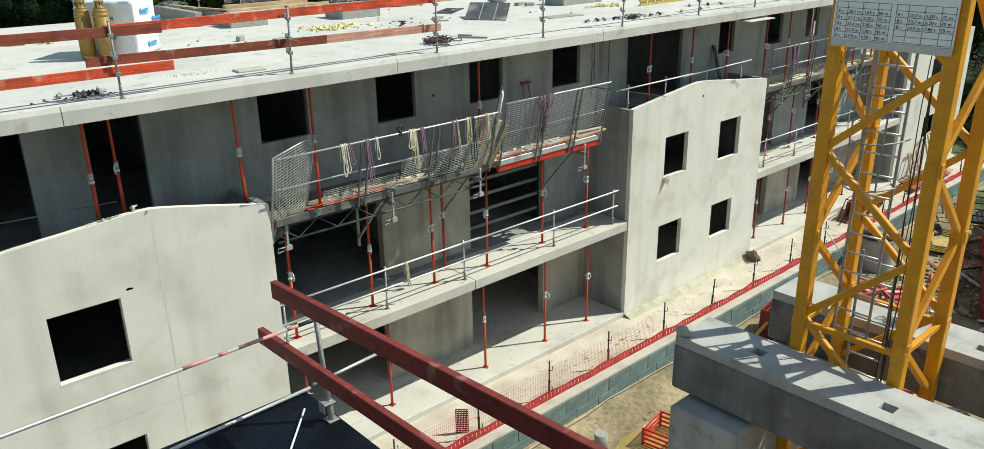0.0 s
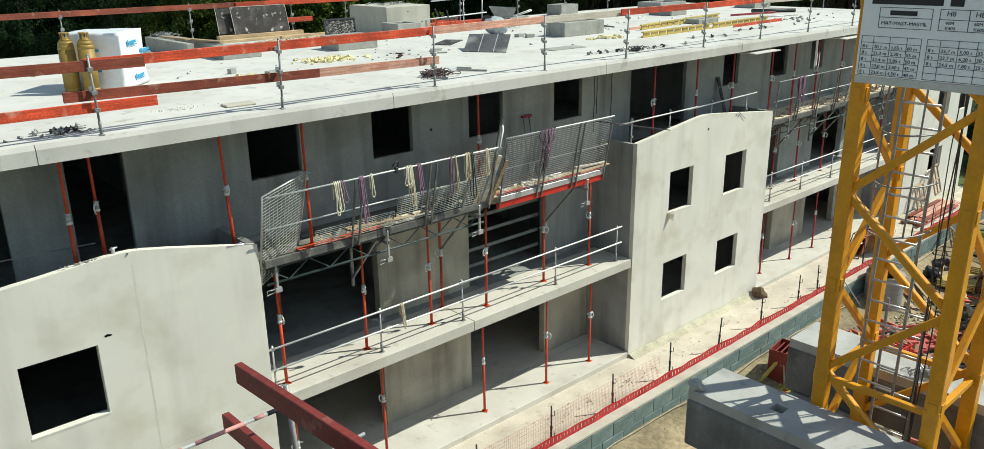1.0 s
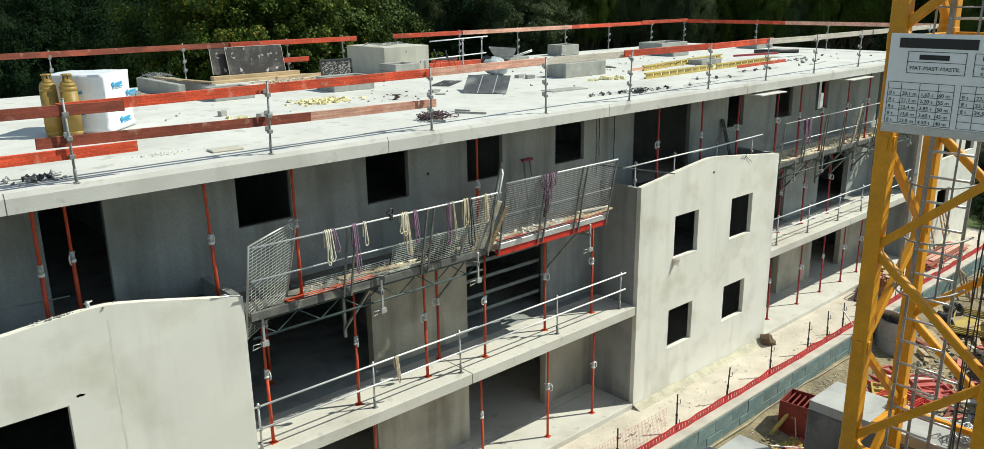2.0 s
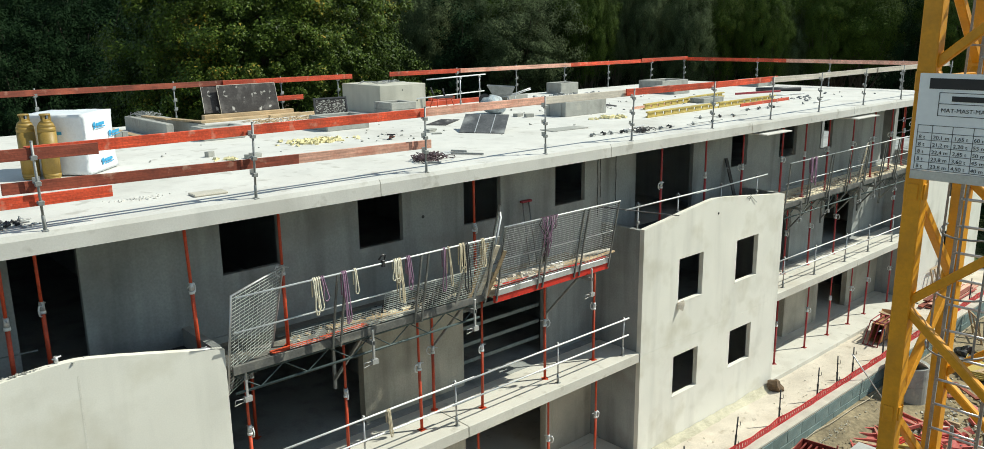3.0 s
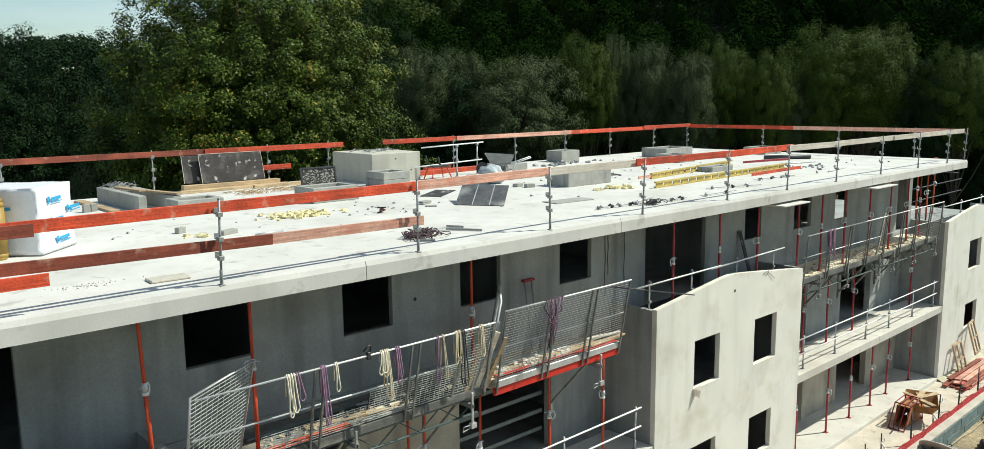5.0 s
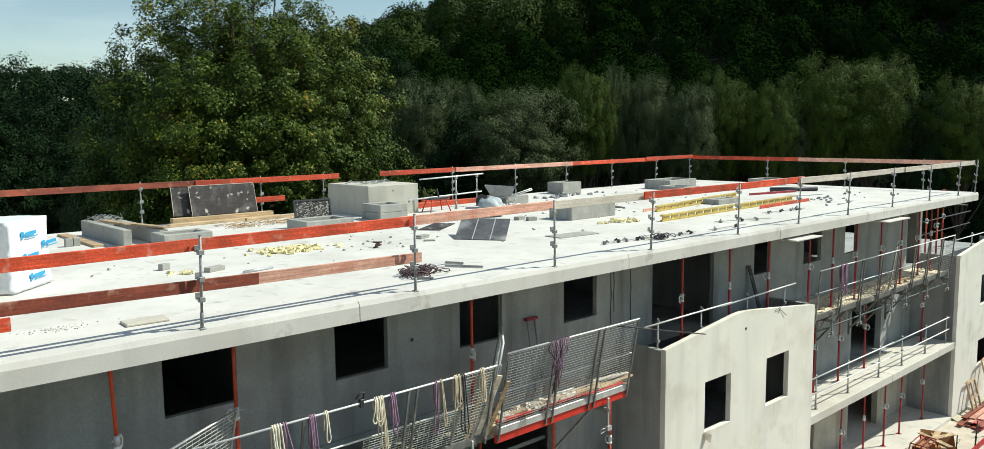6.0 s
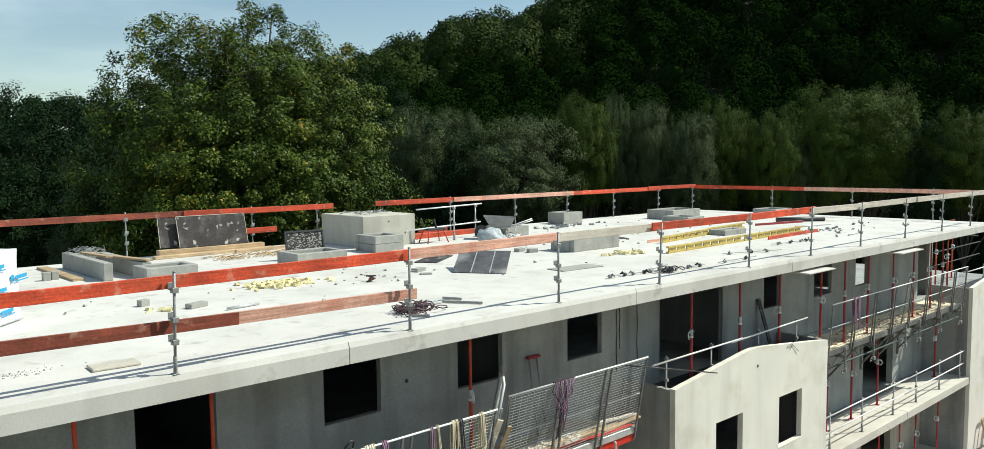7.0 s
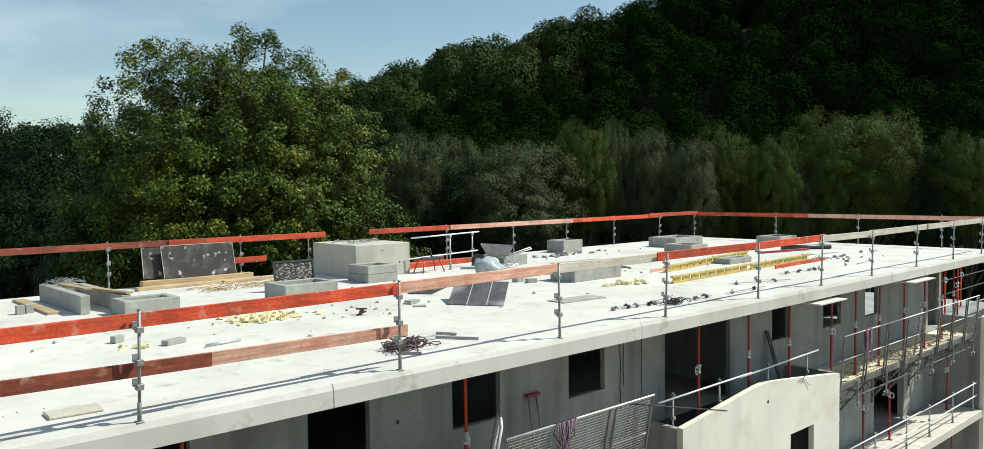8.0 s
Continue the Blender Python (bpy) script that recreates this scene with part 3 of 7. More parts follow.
# ---- guard posts and boards on the roof ----


def guard_post(tall, brackets, base=True):
    t = thing("guard_post", "galvanised steel guard post clamped to the slab edge", "guard post", "roof guard posts")
    bm = bmesh.new()
    tube(bm, (0, 0, 0), (0, 0, tall), 0.0175)
    tube(bm, (0, 0, tall), (0, 0, tall + 0.012), 0.021)
    pole = part("tube", bm, DULLGALV, t)
    bm = bmesh.new()
    tube(bm, (0, 0, 0), (0, 0, 0.2), 0.024)
    box(bm, -0.04, 0.04, -0.04, 0.04, 0.0, 0.01)
    part("socket", soft(bm, 0.003), DULLGALV, t)
    for z in brackets:
        bm = bmesh.new()
        box(bm, -0.045, 0.045, -0.02, 0.07, z - 0.02, z)
        box(bm, -0.045, 0.045, 0.062, 0.07, z, z + 0.06)
        box(bm, -0.035, 0.035, -0.035, 0.035, z - 0.05, z + 0.01)
        part("bracket", soft(bm, 0.003), DULLGALV, pole)
    return t


FP = [-1.4, 1.45, 4.3, 7.19, 10.43, 13.45, 16.2, 19.4, 22.2, 24.95, 27.9, 30.8, 33.4, 35.1]
proto = guard_post(1.14, (0.96, 0.63, 0.38))
proto.matrix_basis = pose(FP[0], 12.66, ROOF, 1.5, 0, 0)
random.seed(4)
for x in FP[1:]:
    copy_thing(proto, pose(x, 12.66, ROOF, random.uniform(0, 2), random.uniform(-1.2, 1.2), random.uniform(-8, 8)))
BP = [-3.0, 0.0, 3.2, 7.1, 10.6, 13.9, 15.9, 20.9, 23.9, 26.6, 29.4, 32.4, 35.0]
for x in BP:
    copy_thing(proto, pose(x, 24.35, ROOF, random.uniform(-2, 2), random.uniform(-1, 1), 180 + random.uniform(-8, 8)))
for y in (20.6, 17.3, 14.4):
    copy_thing(proto, pose(35.15, y, ROOF, random.uniform(-1, 1), random.uniform(-1, 1), 90))


def board(p, q, mt, h=0.15, label="red-painted wooden guard board with worn paint", name="guard_board", w=0.03):
    bm = bmesh.new()
    beam(bm, p, q, w, h)
    soft(bm, 0.004)
    ob = mesh_ob(name, bm, mt)
    return tagged(ob, label, "guard board", "guard boards")


Y1 = 12.72
board((-4, Y1 + .01, 9.31), (2.0, Y1 + .01, 9.30), REDBOARD)
board((1.2, Y1 - 0.035, 9.29), (5.06, Y1 - 0.035, 9.25), BROWNBOARD)
board((4.2, Y1, 9.28), (10.5, Y1, 9.31), REDBOARD)
board((10.2, Y1 + 0.035, 9.31), (13.55, Y1 + 0.035, 9.33), PALEBOARD)
board((13.3, Y1 + 0.07, 9.32), (16.3, Y1 + 0.07, 9.32), WHITEBOARD, label="whitish weathered guard board")
board((16.05, Y1, 9.34), (19.6, Y1, 9.33), REDBOARD)
board((19.3, Y1 + 0.035, 9.32), (22.6, Y1 + 0.03, 9.34), REDBOARD)
board((22.3, Y1, 9.32), (25.3, Y1, 9.30), WHITEBOARD, label="whitish weathered guard board")
board((25.0, Y1 + 0.035, 9.31), (29.2, Y1 + 0.03, 9.32), WHITEBOARD, label="whitish weathered guard board")
board((28.9, Y1, 9.32), (35.1, Y1, 9.32), WHITEBOARD, label="whitish weathered guard board")
board((1.0, Y1, 8.68), (5.18, Y1, 8.66), REDBOARD)
board((3.9, Y1 + 0.04, 8.84), (8.0, Y1 + 0.04, 8.77), BROWNBOARD)
board((7.7, Y1 + 0.08, 8.77), (10.66, Y1 + 0.08, 8.74), PALEBOARD)
YB = 24.3
board((-6, YB, 9.31), (4.3, YB, 9.31), REDBOARD)
board((4.1, YB - 0.035, 9.31), (9.2, YB - 0.035, 9.31), BROWNBOARD)
board((9.0, YB, 9.31), (12.2, YB, 9.31), BROWNBOARD)
board((12.0, YB - 0.035, 9.31), (16.4, YB - 0.035, 9.31), REDBOARD)
board((17.9, YB, 9.31), (21.2, YB, 9.31), REDBOARD)
board((21.0, YB - 0.035, 9.31), (26.9, YB - 0.035, 9.31), PALEBOARD)
board((26.6, YB, 9.31), (32.5, YB, 9.31), REDBOARD)
board((31.6, YB - 0.035, 9.35), (35.1, YB - 0.035, 9.35), REDBOARD)
board((35.1, 24.3, 9.31), (35.1, 18.8, 9.31), REDBOARD)
board((35.06, 19.2, 9.31), (35.06, 12.7, 9.31), PALEBOARD)
board((11.9, YB, 8.75), (14.6, YB, 8.76), REDBOARD)


# ---- shoring props ----
def prop(h, paint=None, word="orange"):
    paint = paint or ORANGE
    t = thing("shoring_prop", word + "-painted adjustable steel shoring prop with a galvanised collar", "prop", "shoring props")
    bm = bmesh.new()
    tube(bm, (0, 0, 0.008), (0, 0, h * 0.56), 0.032, 10)
    outer = part("outer_tube", bm, paint, t)
    bm = bmesh.new()
    tube(bm, (0, 0, h * 0.5), (0, 0, h - 0.008), 0.025, 8)
    part("inner_tube", bm, paint, t)
    bm = bmesh.new()
    tube(bm, (0, 0, h * 0.56 - 0.1), (0, 0, h * 0.56 + 0.05), 0.04, 10)
    tube(bm, (-0.11, 0, h * 0.56), (0.09, 0.02, h * 0.56 + 0.03), 0.009, 6)
    part("collar", bm, GALV, outer, "galvanised collar with pin")
    bm = bmesh.new()
    path_tube(bm, [(0.035, 0, h * 0.56 - 0.01), (0.1, 0.01, h * 0.56 + 0.01), (0.125, 0.01, h * 0.56 - 0.05), (0.11, 0.01, h * 0.56 - 0.13), (0.05, 0.0, h * 0.56 - 0.16)], 0.013, 6)
    tube(bm, (0, 0, h * 0.56 - 0.13), (0, 0, h * 0.56 - 0.085), 0.047, 10)
    part("hook", bm, TUBEWHITE, outer, "bright zinc-plated hook and ring nut")
    for z in (0.0, h - 0.008):
        bm = bmesh.new()
        box(bm, -0.07, 0.07, -0.07, 0.07, z, z + 0.008)
        part("end_plate", bm, paint, t)
    return t


random.seed(8)


def props(h, z, places):
    """Shoring props of one height; those past the first flat are of the crimson make."""
    first = {}
    for x, y in places:
        m = pose(x, y, z, random.uniform(-0.5, 0.5), random.uniform(-0.5, 0.5), random.uniform(0, 360))
        far = x > 17
        if far not in first:
            first[far] = prop(h, CRIMSON, "dark red") if far else prop(h)
            first[far].matrix_basis = m
        else:
            copy_thing(first[far], m)


props(UND - 5.6, 5.6, [(1.2, 13.4), (3.85, 13.5), (4.4, 13.9), (18.31, 13.35), (20.27, 13.35), (22.12, 13.38), (32.2, 13.4), (33.6, 13.5)])
props(UND - 5.51, 5.51, [(7.89, 13.35), (12.13, 13.35), (24.36, 13.4), (25.78, 13.4), (27.3, 13.4), (29.1, 13.4), (30.7, 13.4)])
props(2.55, 2.8, [(7.12, 13.42), (9.07, 13.56), (10.82, 13.58), (12.37, 13.47), (14.42, 13.59), (16.08, 13.55), (8.2, 15.6), (11.55, 14.1),
                  (24.25, 13.4), (26.03, 13.95), (27.6, 13.92), (29.55, 13.95), (34.3, 13.9)])
props(2.55, 0.0, [(7.2, 13.4), (9.5, 13.7), (12.26, 13.47), (14.35, 13.4), (16.06, 13.43), (25.15, 13.58), (27.17, 13.58), (28.88, 13.6), (30.48, 13.59), (32.0, 13.67), (34.1, 13.68)])


# steel bars stored across a first-floor opening
for z in (3.2, 3.62, 4.04, 4.46):
    bm = bmesh.new()
    beam(bm, (12.84, 14.9, z), (15.48, 14.86, z + 0.02), 0.06, 0.09)
    tagged(mesh_ob("opening_bar", soft(bm, 0.006), TEAL), "dull teal steel bar fixed across the dark wall opening", "bar", "bars across an opening")
copy_thing(bpy.data.objects["shoring_prop"], pose(6.38, 13.35, 5.6, 0, -3, 40))
bm = bmesh.new()
tube(bm, (1.6, 13.6, 6.48), (4.2, 13.6, 6.39), 0.012, 8)
tagged(mesh_ob("guard_rod", bm, TEAL), "thin teal steel rod fixed across the terrace", "rod")


# ---- balcony guard rails: posts and tubes ----
def rail_post(h):
    t = thing("rail_post", "galvanised guard-rail post on the balcony edge", "guard post", "balcony rail posts")
    bm = bmesh.new()
    tube(bm, (0, 0, 0), (0, 0, h), 0.02)
    part("tube", bm, GALV, t)
    bm = bmesh.new()
    box(bm, -0.05, 0.05, -0.05, 0.05, 0, 0.01)
    tube(bm, (0, 0, 0), (0, 0, 0.22), 0.03)
    part("socket", bm, DULLGALV, t)
    for z in (h * 0.5, h - 0.06):
        bm = bmesh.new()
        box(bm, -0.035, 0.035, -0.045, 0.03, z - 0.03, z + 0.03)
        part("clip", soft(bm, 0.004), DULLGALV, t)
    return t


rp = None
RPX = [6.8, 9.22, 11.45, 14.47, 16.8, 24.67, 26.7, 28.88, 30.72, 32.75, 34.7]
for x in RPX:
    m = pose(x, 13.22, 2.8, random.uniform(-1, 1), random.uniform(-1.5, 1.5), random.uniform(-10, 10))
    if rp is None:
        rp = rail_post(1.0)
        rp.matrix_basis = m
    else:
        copy_thing(rp, m)


def rail(p, q, r=0.02, mt=TUBEWHITE, label="bright steel guard-rail tube", name="rail_tube"):
    bm = bmesh.new()
    tube(bm, p, q, r, 8)
    return tagged(mesh_ob(name, bm, mt), label, "rail", "guard-rail tubes")


for z in (3.3, 3.74):
    rail((6.7, 13.18, z), (11.9, 13.18, z + 0.01))
    rail((11.3, 13.15, z + 0.01), (16.95, 13.17, z + 0.02))
    rail((24.0, 13.18, z), (29.9, 13.18, z))
    rail((29.6, 13.15, z), (34.95, 13.18, z))
for x, z in ((17.35, 6.0), (19.0, 6.1), (21.0, 6.25), (22.85, 6.0), (35.3, 6.0), (37.2, 6.1), (39.5, 6.1)):
    copy_thing(rp, pose(x, 13.3, 5.6, 0, 0, random.uniform(-10, 10)))
rail((16.8, 13.24, 6.5), (20.2, 13.25, 6.52))
rail((19.7, 13.22, 6.5), (23.3, 13.24, 6.56))
rail((35.0, 13.24, 6.5), (40.4, 13.24, 6.5))
rail((15.06, 12.7, 6.94), (17.63, 12.3, 6.38), 0.012, DARKSTEEL, "thin dark steel bar tied to the end of the platform guard")


# ---- work platforms hung on the facade ----
def mesh_panel(bm, p0, p1, p2, p3, nx, nz, r=0.004):
    """Wires of a welded mesh between four corners: p0 p1 below, p2 p3 above them."""
    p0, p1, p2, p3 = map(Vector, (p0, p1, p2, p3))
    for i in range(nx + 1):
        u = i / nx
        beam(bm, p0.lerp(p1, u), p2.lerp(p3, u), r, r)
    for k in range(nz + 1):
        u = k / nz
        beam(bm, p0.lerp(p2, u), p1.lerp(p3, u), r * 1.6, r * 1.6)


def platform(x0, x1, z, front, red=False, posts=4, lean=0.32, ends=(True, True), back=14.3, high=1.25, sparse=False):
    t = thing("work_platform", "steel work platform with leaning mesh guards" + (" and red front beam" if red else ""), "platform")
    n = max(3, int((back - front) / 0.28))
    for i in range(n):
        a = front + 0.08 + (back - front - 0.1) * i / n
        b = front + 0.08 + (back - front - 0.1) * (i + 1) / n - 0.012
        part("plank", sbox(x0, x1, a, b, z - 0.045, z + random.uniform(-0.004, 0.004), 0.004), SANDDECK if sparse else DUSTPLANK if red else DARKDECK, t)
    bm = bmesh.new()
    box(bm, x0, x1, front, front + 0.06, z - (0.14 if red else 0.07), z + (0.0 if red else 0.08))
    part("toe_beam", soft(bm, 0.006), RED if red else TOEBOARD, t)
    if red:
        bm = bmesh.new()
        box(bm, x0 + 0.02, x1 - 0.02, front - 0.03, front + 0.03, z + 0.01, z + 0.14)
        part("toe_board", soft(bm, 0.006), GALV, t)
        bm = bmesh.new()
        box(bm, x0, x1, front + 0.5, front + 0.6, z - 0.2, z - 0.06)
        part("bearer", soft(bm, 0.006), DARKRED, t)
    else:
        bm = bmesh.new()
        zb = z - 0.42
        y = front + 0.1
        tube(bm, (x0 + 0.05, y, z - 0.12), (x1 - 0.1, y, z - 0.12), 0.024)
        tube(bm, (x0 + 0.05, y, zb), (x1 - 0.1, y, zb), 0.024)
        k = int((x1 - x0) / 0.42)
        for i in range(k):
            xa, xb = x0 + 0.05 + (x1 - x0 - 0.15) * i / k, x0 + 0.05 + (x1 - x0 - 0.15) * (i + 1) / k
            tube(bm, (xa, y, zb if i % 2 else z - 0.12), (xb, y, z - 0.12 if i % 2 else zb), 0.012, 6)
        part("lattice_beam", bm, LATTICE, t)
    top = (front - lean, z + high)
    for i in range(posts):
        x = x0 + 0.03 + (x1 - x0 - 0.06) * i / (posts - 1)
        if i == 0 and ends[0]:
            continue  # the end gate stands here
        for o in ((0, 0.16) if 0 < i < posts - 1 else (0,)):
            bm = bmesh.new()
            beam(bm, (x + o, front - 0.01, z - 0.1), (x + o, top[0], top[1]), 0.035, 0.035)
            part("guard_upright", soft(bm, 0.004), UPRIGHT, t)
    bm = bmesh.new()
    tube(bm, (x0, *top), (x1, *top), 0.016)
    part("hand_rail", bm, TUBEWHITE, t)
    bm = bmesh.new()
    my, mz = front - lean * 0.5, z + high * 0.52
    tube(bm, (x0, my + 0.04, mz), (x1, my + 0.04, mz), 0.014)
    part("knee_rail", bm, TUBEWHITE, t)
    for a, b, share, rows in ((x0, x1, 1.0, 22),) if red else ((x0 + 1.0, x0 + (x1 - x0) * 0.52, 0.3 if sparse else 0.26, 5 if sparse else 8), (x0 + (x1 - x0) * 0.53, x1 - 0.75, 0.3 if sparse else 0.5, 5 if sparse else 14), (x1 - 0.74, x1, 0.9 if sparse else 1.0, 14 if sparse else 22)):
        bm = bmesh.new()
        up, out = z + 0.12 + (high - 0.15) * share, front - lean * share
        mesh_panel(bm, (a, front, z + 0.12), (b, front, z + 0.12), (a, out, up), (b, out, up), int((b - a) / (0.14 if red else 0.1)), rows + (6 if red else 0), 0.004 if sparse else 0.0048)
        part("guard_mesh", bm, DULLGALV if sparse else GALV if red else MESHGALV, t)
    for side, x in zip(ends, (x0, x1)):
        if side:
            # end gate swung in across the deck
            s = 1 if x == x0 else -1
            a, b = Vector((x - 0.07 * s, front + 0.11, z - 0.4)), Vector((x + 0.92 * s, front + 0.56, z - 0.14))
            ta, tb = Vector((x + 0.02 * s, front - 0.1, top[1] - 0.02)), Vector((x + 1.1 * s, front + 0.25, top[1] + 0.16))
            bm = bmesh.new()
            path_tube(bm, [a, ta, tb, b], 0.022)
            gate = part("end_frame", bm, GALV, t)
            bm = bmesh.new()
            mesh_panel(bm, a, b, ta, tb, 11, 28, 0.0044)
            part("end_mesh", bm, MESHGALV, gate)
    return t


def bracket(x, z, front, wall=14.33, far=False):
    t = thing("platform_bracket", "galvanised triangular bracket that carries the work platform", "bracket", "platform brackets")
    bm = bmesh.new()
    beam(bm, (x, front - 0.08, z), (x, wall, z), 0.07, 0.08)
    # far brackets take darker steel, the shade below the deck put into colour
    part("arm", soft(bm, 0.006), UPRIGHT if far else DULLGALV, t)
    bm = bmesh.new()
    beam(bm, (x, front + 0.35, z - 0.05), (x, wall - 0.05, z - 1.15), 0.05, 0.05)
    part("strut", soft(bm, 0.005), UPRIGHT if far else DULLGALV, t)
    bm = bmesh.new()
    beam(bm, (x, wall - 0.03, z + 0.05), (x, wall - 0.03, z - 1.35), 0.06, 0.06)
    part("leg", soft(bm, 0.005), UPRIGHT if far else DULLGALV, t)
    bm = bmesh.new()
    beam(bm, (x, front - 0.06, z + 0.25), (x, front - 0.06, z - 0.3), 0.04, 0.04)
    hanger = part("hanger", soft(bm, 0.004), DULLGALV if far else GALV, t)
    bm = bmesh.new()
    box(bm, x - 0.05, x + 0.07, front - 0.1, front - 0.02, z - 0.4, z - 0.31)
    path_tube(bm, [(x - 0.05, front - 0.06, z - 0.34), (x - 0.2, front - 0.06, z - 0.33), (x - 0.22, front - 0.06, z - 0.42), (x - 0.05, front - 0.06, z - 0.39)], 0.009, 5)
    part("clamp_handle", bm, DULLGALV if far else GALV, hanger)
    return t


platform(6.72, 12.05, 5.5, 12.95, posts=4, ends=(True, False), lean=0.3, high=1.3)
platform(12.3, 15.85, 5.45, 12.95, red=True, posts=4, ends=(False, False), lean=0.3, high=1.5)
for x in (6.95, 9.3, 11.7, 15.2):
    bracket(x, 5.3 if x < 12 else 5.2, 12.95 if x > 8 else 13.1)
platform(24.02, 29.3, 5.5, 13.04, posts=5, ends=(False, False), lean=0.12, high=1.32, sparse=True)
platform(29.35, 34.2, 5.5, 13.04, posts=5, ends=(False, False), lean=0.12, high=1.32, sparse=True)
for x in (25.0, 26.8, 29.1, 30.2, 32.0, 33.9):
    bracket(x, 5.3, 13.06, far=True)
gate = thing("folded_gate", "rusty mesh gate folded between the far platforms", "gate", "folded gates")
bm = bmesh.new()
mesh_panel(bm, (29.0, 13.1, 5.55), (29.8, 13.35, 5.55), (29.15, 12.96, 6.85), (29.95, 13.2, 6.9), 9, 22, 0.007)
part("mesh", bm, ROPE, gate)
bm = bmesh.new()
path_tube(bm, [(29.0, 13.1, 5.55), (29.15, 12.96, 6.85), (29.95, 13.2, 6.9), (29.8, 13.35, 5.55)], 0.022)
part("frame", bm, UPRIGHT, gate)
# scattered boards on the platforms
for p, q, mt in (((7.5, 13.2, 5.53), (9.4, 13.25, 5.53), ORANGE), ((8.8, 13.6, 5.53), (10.8, 13.3, 5.53), TIMBER), ((9.9, 13.75, 5.53), (11.4, 13.6, 5.53), DARKSTEEL),
                 ((12.7, 13.35, 5.48), (16.1, 13.2, 5.48), RED), ((12.5, 13.55, 5.48), (16.0, 13.45, 5.48), TIMBER), ((13.1, 13.85, 5.48), (15.1, 13.75, 5.48), GALV)):
    bm = bmesh.new()
    beam(bm, p, q, 0.14, 0.03)
    tagged(mesh_ob("loose_board", soft(bm, 0.004), mt), "loose board lying on the work platform", "board", "loose boards")
# boards and poles leaning between the platforms
for k, (x, tilt, ln, mt, w, h) in enumerate(((11.28, 0.18, 1.25, DULLGALV, 0.05, 0.05), (11.62, 0.26, 1.2, TIMBER, 0.1, 0.025), (11.74, 0.22, 1.3, DULLGALV, 0.06, 0.04), (11.86, 0.3, 1.1, PALEPLANK, 0.12, 0.025),
                                           (11.98, 0.2, 1.28, DULLGALV, 0.05, 0.05), (12.1, 0.26, 0.95, TIMBER, 0.09, 0.025))):
    bm = bmesh.new()
    beam(bm, (x, 12.98, 5.5 + w * 0.3), (x + tilt, 12.7, 5.5 + ln), w, h, (0, -1, 0.2))
    tagged(mesh_ob("leaning_board" if mt is not DULLGALV else "leaning_pole", soft(bm, 0.004), mt), "board or pole leaning against the platform rail", "board", "leaning boards")
solid_net = thing("folded_net", "black plastic net bundled on the work platform", "net")
bm = bmesh.new()
r = random.Random(14)
for k in range(36):
    c = Vector((10.75 + r.gauss(0, 0.18), 13.3 + r.gauss(0, 0.12), 5.52))
    path_tube(bm, [c + Vector((0.12 * i + r.uniform(-0.1, 0.1), r.uniform(-0.1, 0.1), 0.02 + 0.32 * math.sin(i * 1.05) * r.random())) for i in range(4)], 0.012, 4)
part("net", bm, TARP, solid_net)
# a folded end gate of mesh standing between the platforms
t = thing("folded_gate", "galvanised mesh gate folded up between two platforms", "gate")
bm = bmesh.new()
mesh_panel(bm, (12.0, 12.9, 5.5), (12.62, 13.62, 5.5), (12.2, 12.66, 7.15), (12.82, 13.36, 7.2), 10, 26, 0.009)
part("mesh", bm, MESHGALV, t)
bm = bmesh.new()
path_tube(bm, [(12.0, 12.9, 5.5), (12.2, 12.66, 7.15), (12.82, 13.36, 7.2), (12.62, 13.62, 5.5)], 0.028)
part("frame", bm, GALV, t)


# ---- tower crane mast ----
mx0, mx1, my0, my1, mz0, mz1 = 10.17, 11.5, 3.05, 4.4, PIT, 24.0
crane = thing("tower_crane", "yellow lattice tower crane mast between concrete ballast blocks", "crane")
legs = [(mx0, my1), (mx0, my0), (mx1, my0), (mx1, my1)]
for x, y in legs:
    part("leg", sbox(x - 0.085, x + 0.085, y - 0.085, y + 0.085, mz0, mz1, 0.012), YELLOW, crane)
step = 1.18
for f in range(4):
    a, b = legs[f], legs[(f + 1) % 4]
    for k in range(20):
        za = 5.56 - 5 * step + k * step
        p, q = ((*a, za), (*b, za + step)) if k % 2 else ((*b, za), (*a, za + step))
        bm = bmesh.new()
        beam(bm, p, q, 0.09, 0.09)
        part("brace", soft(bm, 0.012), YELLOW, crane)
for z in (0.73, 5.45, 10.17, 14.9):
    for f in range(4):
        bm = bmesh.new()
        beam(bm, (*legs[f], z), (*legs[(f + 1) % 4], z), 0.075, 0.075)
        part("cross_bar", soft(bm, 0.006), YELLOW, crane)
for x, y in legs:
    for z in (0.73, 5.45, 10.17):
        part("joint_sleeve", sbox(x - 0.092, x + 0.092, y - 0.092, y + 0.092, z - 0.1, z + 0.1, 0.015), YELLOW, crane)
